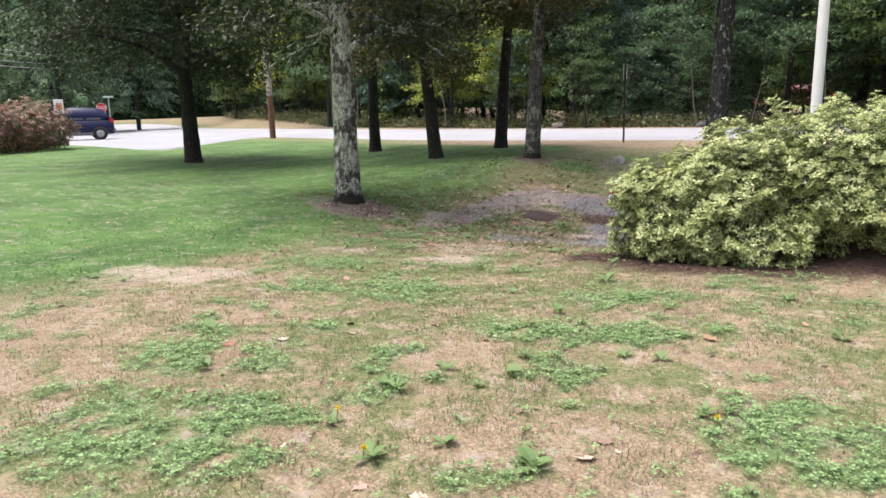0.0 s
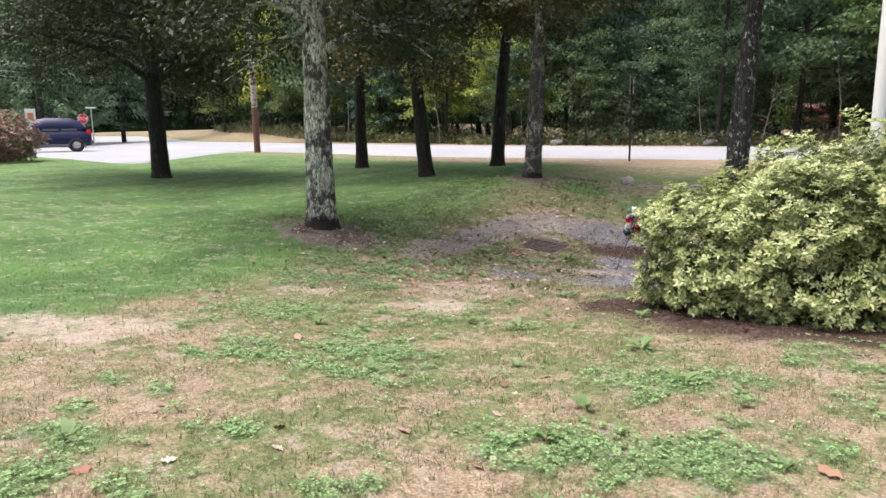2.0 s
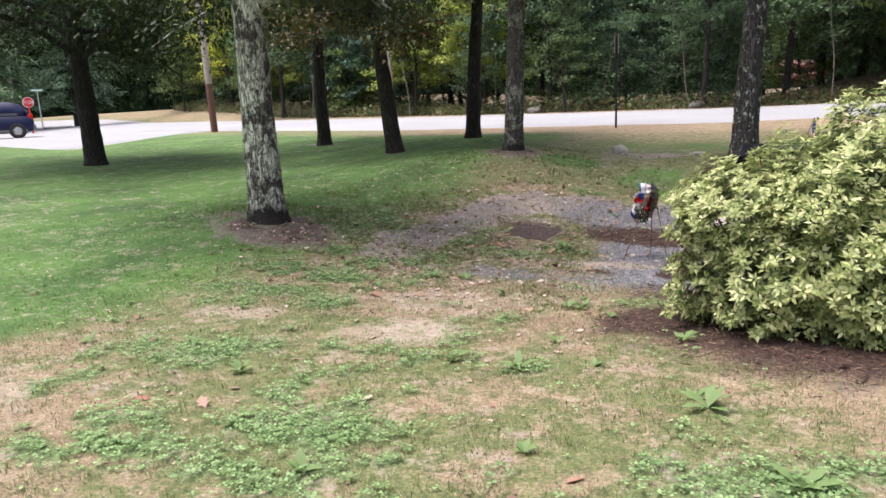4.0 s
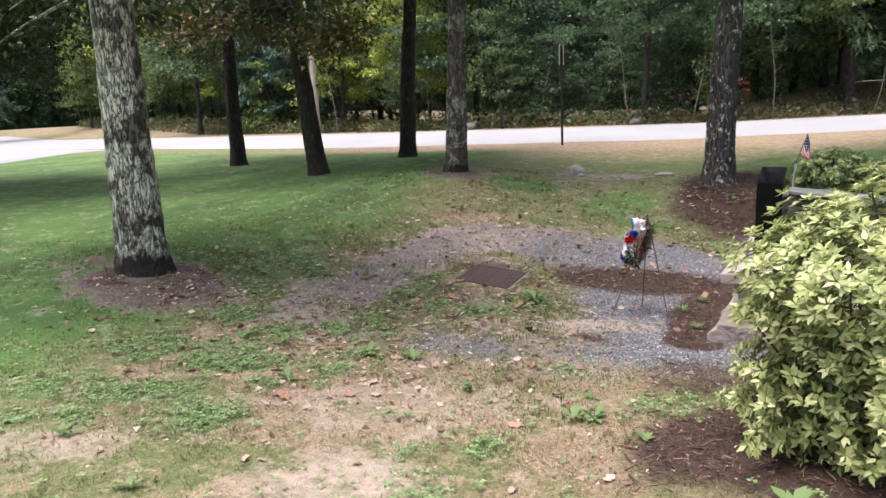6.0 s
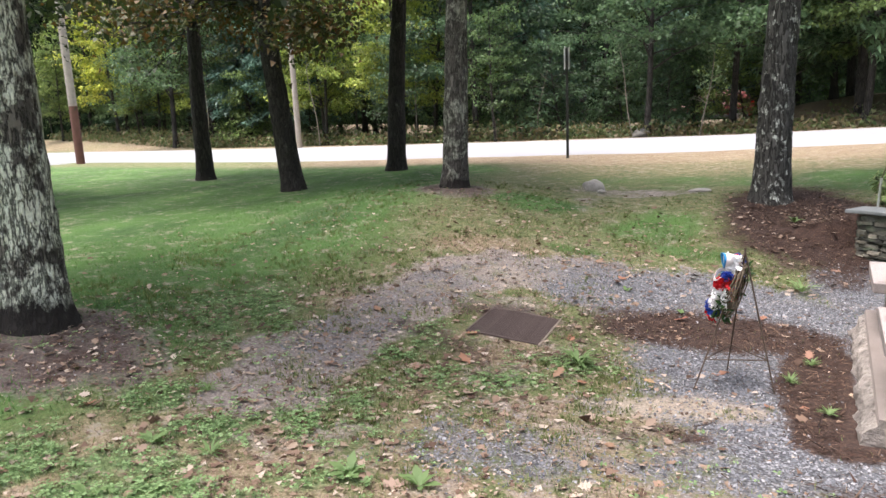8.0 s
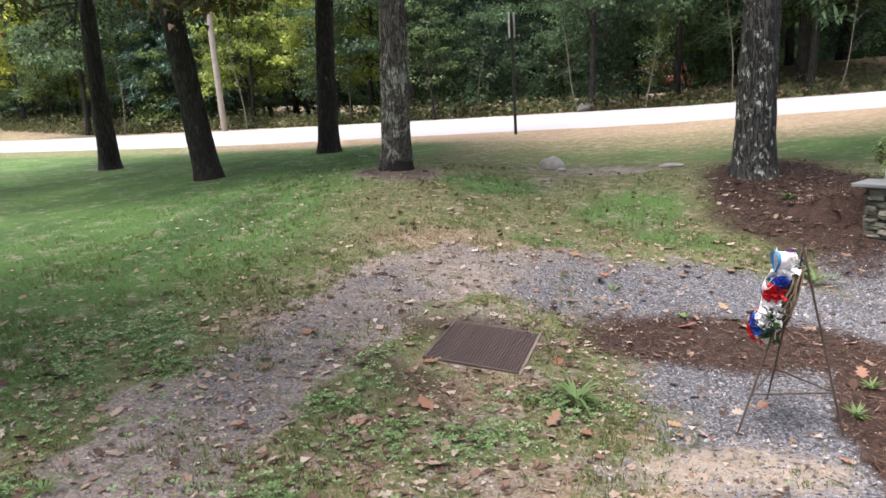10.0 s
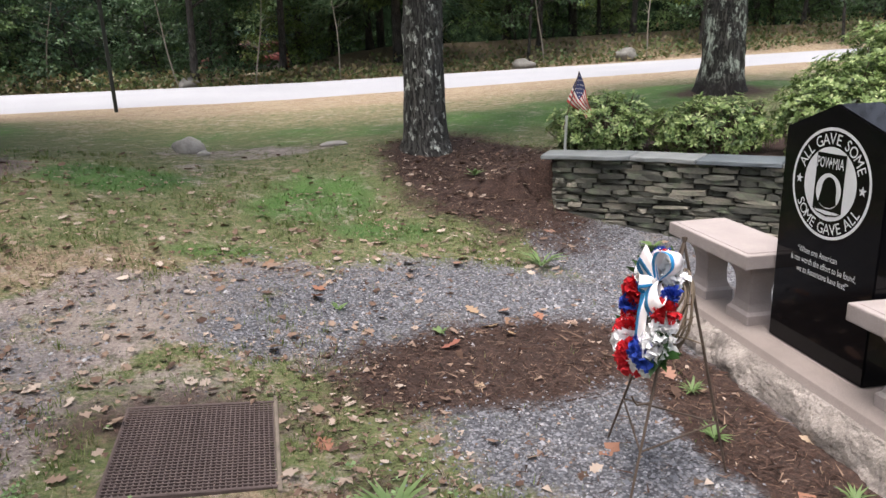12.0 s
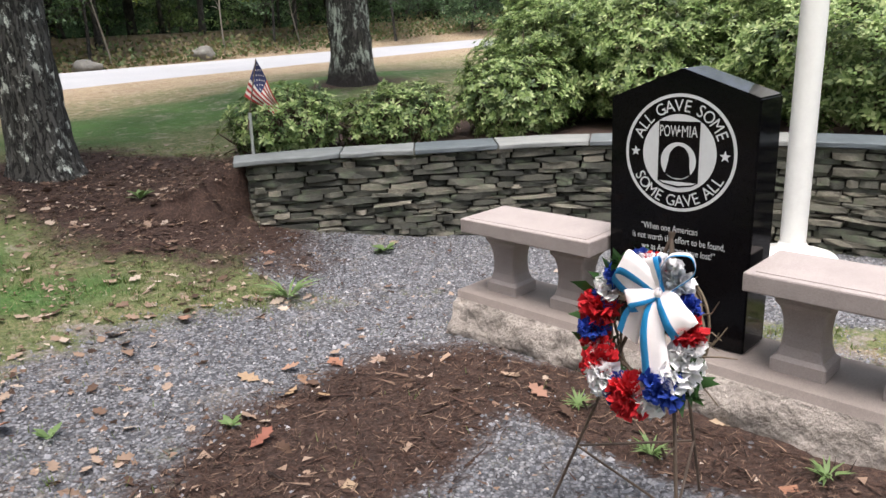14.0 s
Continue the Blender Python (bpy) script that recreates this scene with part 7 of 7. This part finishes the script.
def fallen():
    rng = np.random.default_rng(81)
    shapes = [leaf_template(k, rng) for k in (2, 3, 3)]

    def want(x, y, z):
        core = np.exp(-(((x + 8.4) / 2.0) ** 2 + ((y - 11.2) / 2.4) ** 2))
        edge = np.exp(-(((x + 7.3) / 1.6) ** 2 + ((y - 14.0) / 0.6) ** 2))
        lawn = np.exp(-(((x + 8.4) / 1.7) ** 2 + ((y - 9.2) / 1.2) ** 2))
        tree = np.exp(-(((x + 10.2) / 0.9) ** 2 + ((y - 9.2) / 0.7) ** 2))
        bank = np.exp(-(((x + 9.8) / 1.8) ** 2 + ((y - 14.0) / 1.6) ** 2))
        slope = np.exp(-(((x + 6.6) / 0.9) ** 2 + ((y - 15.6) / 1.0) ** 2))
        rim = np.exp(-(((x + 9.95) / 0.5) ** 2 + ((y - 10.9) / 1.3) ** 2))
        return (1 - 0.65 * z["gravel"]) * (0.02 + 0.6 * rim + 0.8 * core + 0.5 * edge + 0.4 * lawn + 0.5 * tree + 0.3 * bank + 0.6 * slope)
    pieces = []
    x, y, z = seeds(rng, 16000, want, (-13, 2.5), (-2, 17.5))
    for k, sh in enumerate(shapes):
        q = np.arange(len(x)) % 3 == k
        m = int(q.sum())
        a = rng.uniform(0, 6.28, m)
        pos = np.stack([x[q], y[q], ground(x[q], y[q]) + rng.uniform(0.005, 0.014, m)], -1)
        pieces.append(scatter(sh, pos, np.stack([np.cos(a), np.sin(a), rng.normal(0, 0.2, m)], -1), rng.normal(0, 0.3, (m, 3)) + np.array([0, 0, 1.0]), rng.uniform(0.026, 0.08, m)))
    tagged(raw("fallen_leaves", *joined(pieces), M_FALLEN), "scattered small dry brown fallen leaves", "leaves", kind="stuff")
    # crumbled leaf bits in the grass and along the worn path
    x, y, z = seeds(rng, 120000, lambda x, y, z: np.clip(1.5 * want(x, y, z), 0, 1) * (0.25 + 0.75 * step(0.4, 0.6, clouds(x, y, 0.35, 97))), (-13, 4.5), (-2, 17.8))
    m = len(x)
    a = rng.uniform(0, 6.28, m)
    bits = scatter(CHIP, np.stack([x, y, ground(x, y) + rng.uniform(0.003, 0.012, m)], -1), np.stack([np.cos(a), np.sin(a), rng.normal(0, 0.25, m)], -1), rng.normal(0, 0.35, (m, 3)) + np.array([0, 0, 1.0]), rng.lognormal(0, 0.4, m) * 0.028)
    tagged(raw("leaf_litter", *bits, M_FALLEN), "crumbled dry leaf bits among the grass", "leaf litter", kind="stuff")
    spots = [(-8.21, 10.8), (-7.87, 11.01), (-7.6, 10.91), (-7.41, 10.96), (-6.99, 11.2), (-9.45, 10.38), (-8.96, 10.12), (-8.54, 11.34), (-6.81, 14.06), (-7.06, 12.28), (-7.13, 12.91), (-6.84, 14.07), (-6.01, 14.65), (-5.85, 11.55), (-6.83, 13.02), (-6.55, 13.07)]
    spots += list(zip(rng.uniform(-9.6, -5.9, 24), rng.uniform(8.0, 11.4, 24))) + list(zip(rng.uniform(-9, -6, 18), rng.uniform(11.5, 14.4, 18))) + list(zip(rng.uniform(-7.5, -2, 12), rng.uniform(3.2, 7, 12)))
    for k, (px, py) in enumerate(spots):
        v, f = shapes[k % 3]
        me_ob = raw("fallen_leaf", v * rng.uniform(0.07, 0.115), f, M_FALLEN_ONE)
        me_ob.location = (px, py, ground_at(px, py) + rng.uniform(0.006, 0.012))
        me_ob.rotation_euler = (rng.normal(0, 0.2), rng.normal(0, 0.2), rng.uniform(0, 6.28))
        tagged(me_ob, "single dry lobed leaf lying on the ground", "leaf", "single fallen leaves")


fallen()


def weeds():
    rng = np.random.default_rng(82)
    m_weed = leafy("broad_weed_leaves", [(0.13, 0.22, 0.075), (0.19, 0.3, 0.11), (0.27, 0.38, 0.17)], 0.55, 0.35)
    m_yellow = plain("dandelion_yellow", (0.75, 0.55, 0.02), 0.7, vary=0.1)
    broad = (np.array([(0, 0, 0), (0.1, 0.25, 0.06), (0.2, 0.6, 0.1), (0, 1, 0.0), (-0.2, 0.6, 0.1), (-0.1, 0.25, 0.06)]), np.array([(0, 1, 5), (1, 2, 5), (2, 4, 5), (2, 3, 4)]))
    narrow = (np.array([(0, 0, 0), (0.06, 0.5, 0.12), (0, 1, 0.0), (-0.06, 0.5, 0.12)]), np.array([(0, 1, 3), (1, 2, 3)]))
    spots = [(-3.32, 3.31, 0.11, 0), (-3.58, 4.25, 0.1, 0), (-4.08, 3.62, 0.1, 0), (-5.96, 3.55, 0.13, 0), (-2.85, 3.41, 0.14, 0), (-3.51, 2.99, 0.12, 0), (-3.97, 4.05, 0.1, 0), (-3.93, 3.1, 0.09, 0), (-2.97, 5.05, 0.09, 0), (-3.64, 3.98, 0.07, 0),
             (-7.55, 11.25, 0.2, 1), (-6.31, 13.97, 0.22, 1), (-5.3, 14.34, 0.12, 0), (-6.53, 15.62, 0.13, 0), (-7.78, 13.18, 0.07, 0), (-3.85, 6.4, 0.16, 0), (-4.4, 7.0, 0.16, 0), (-5.6, 7.1, 0.14, 0), (-7.2, 12.9, 0.06, 0), (-6.2, 11.6, 0.09, 1), (-6.1, 12.0, 0.08, 1), (-5.95, 11.1, 0.09, 1)]
    spots += [(px, py, s, int(k % 4 == 0)) for k, (px, py, s) in enumerate(zip(rng.uniform(-9.5, -2, 60), rng.uniform(3, 9.5, 60), rng.uniform(0.05, 0.12, 60)))]
    for px, py, s, kind in spots:
        n = int(rng.integers(7, 12)) if kind == 0 else int(rng.integers(26, 40))
        a = rng.uniform(0, 6.28, n)
        rise = rng.uniform(0.15, 0.9, n)
        v, f = scatter(broad if kind == 0 else narrow, np.tile(np.array([0, 0, 0.004]), (n, 1)), np.stack([np.cos(a), np.sin(a), rise], -1), np.stack([-0.3 * np.cos(a), -0.3 * np.sin(a), 1 + 0 * a], -1), s * rng.uniform(0.6, 1.15, n))
        f = np.where(f % (6 if kind == 0 else 4) == 0, 0, f)
        ob = raw("weed", v, f, m_weed)
        ob.location = (px, py, ground_at(px, py))
        tagged(ob, "low broad-leaved weed rosette in the lawn" if kind == 0 else "tuft of coarse bright green grass", "weed", "weeds")
    for px, py in ((-3.51, 2.93), (-2.34, 4.29), (-8.68, 4.01), (-3.93, 3.12)):
        t = thing("dandelion", (px, py, ground_at(px, py)), "yellow dandelion flower on a short stalk", "flower", "dandelions")
        raw("stalk", *tube_arrays([(0, 0, 0), (0.006, 0, 0.04), (0.008, 0.004, 0.08)], [0.0025] * 3, 5), m_weed, t)
        n = 60
        d = rng.normal(0, 1, (n, 3)) + np.array([0, 0, 0.9])
        raw("flower_head", *scatter(NEEDLE, np.tile(np.array([0.008, 0.004, 0.08]), (n, 1)), d, rng.normal(0, 1, (n, 3)), np.full(n, 0.022)), m_yellow, t)


weeds()


# ---- the stones of the wall, one by one ----
lay_cap()
lay_wall()
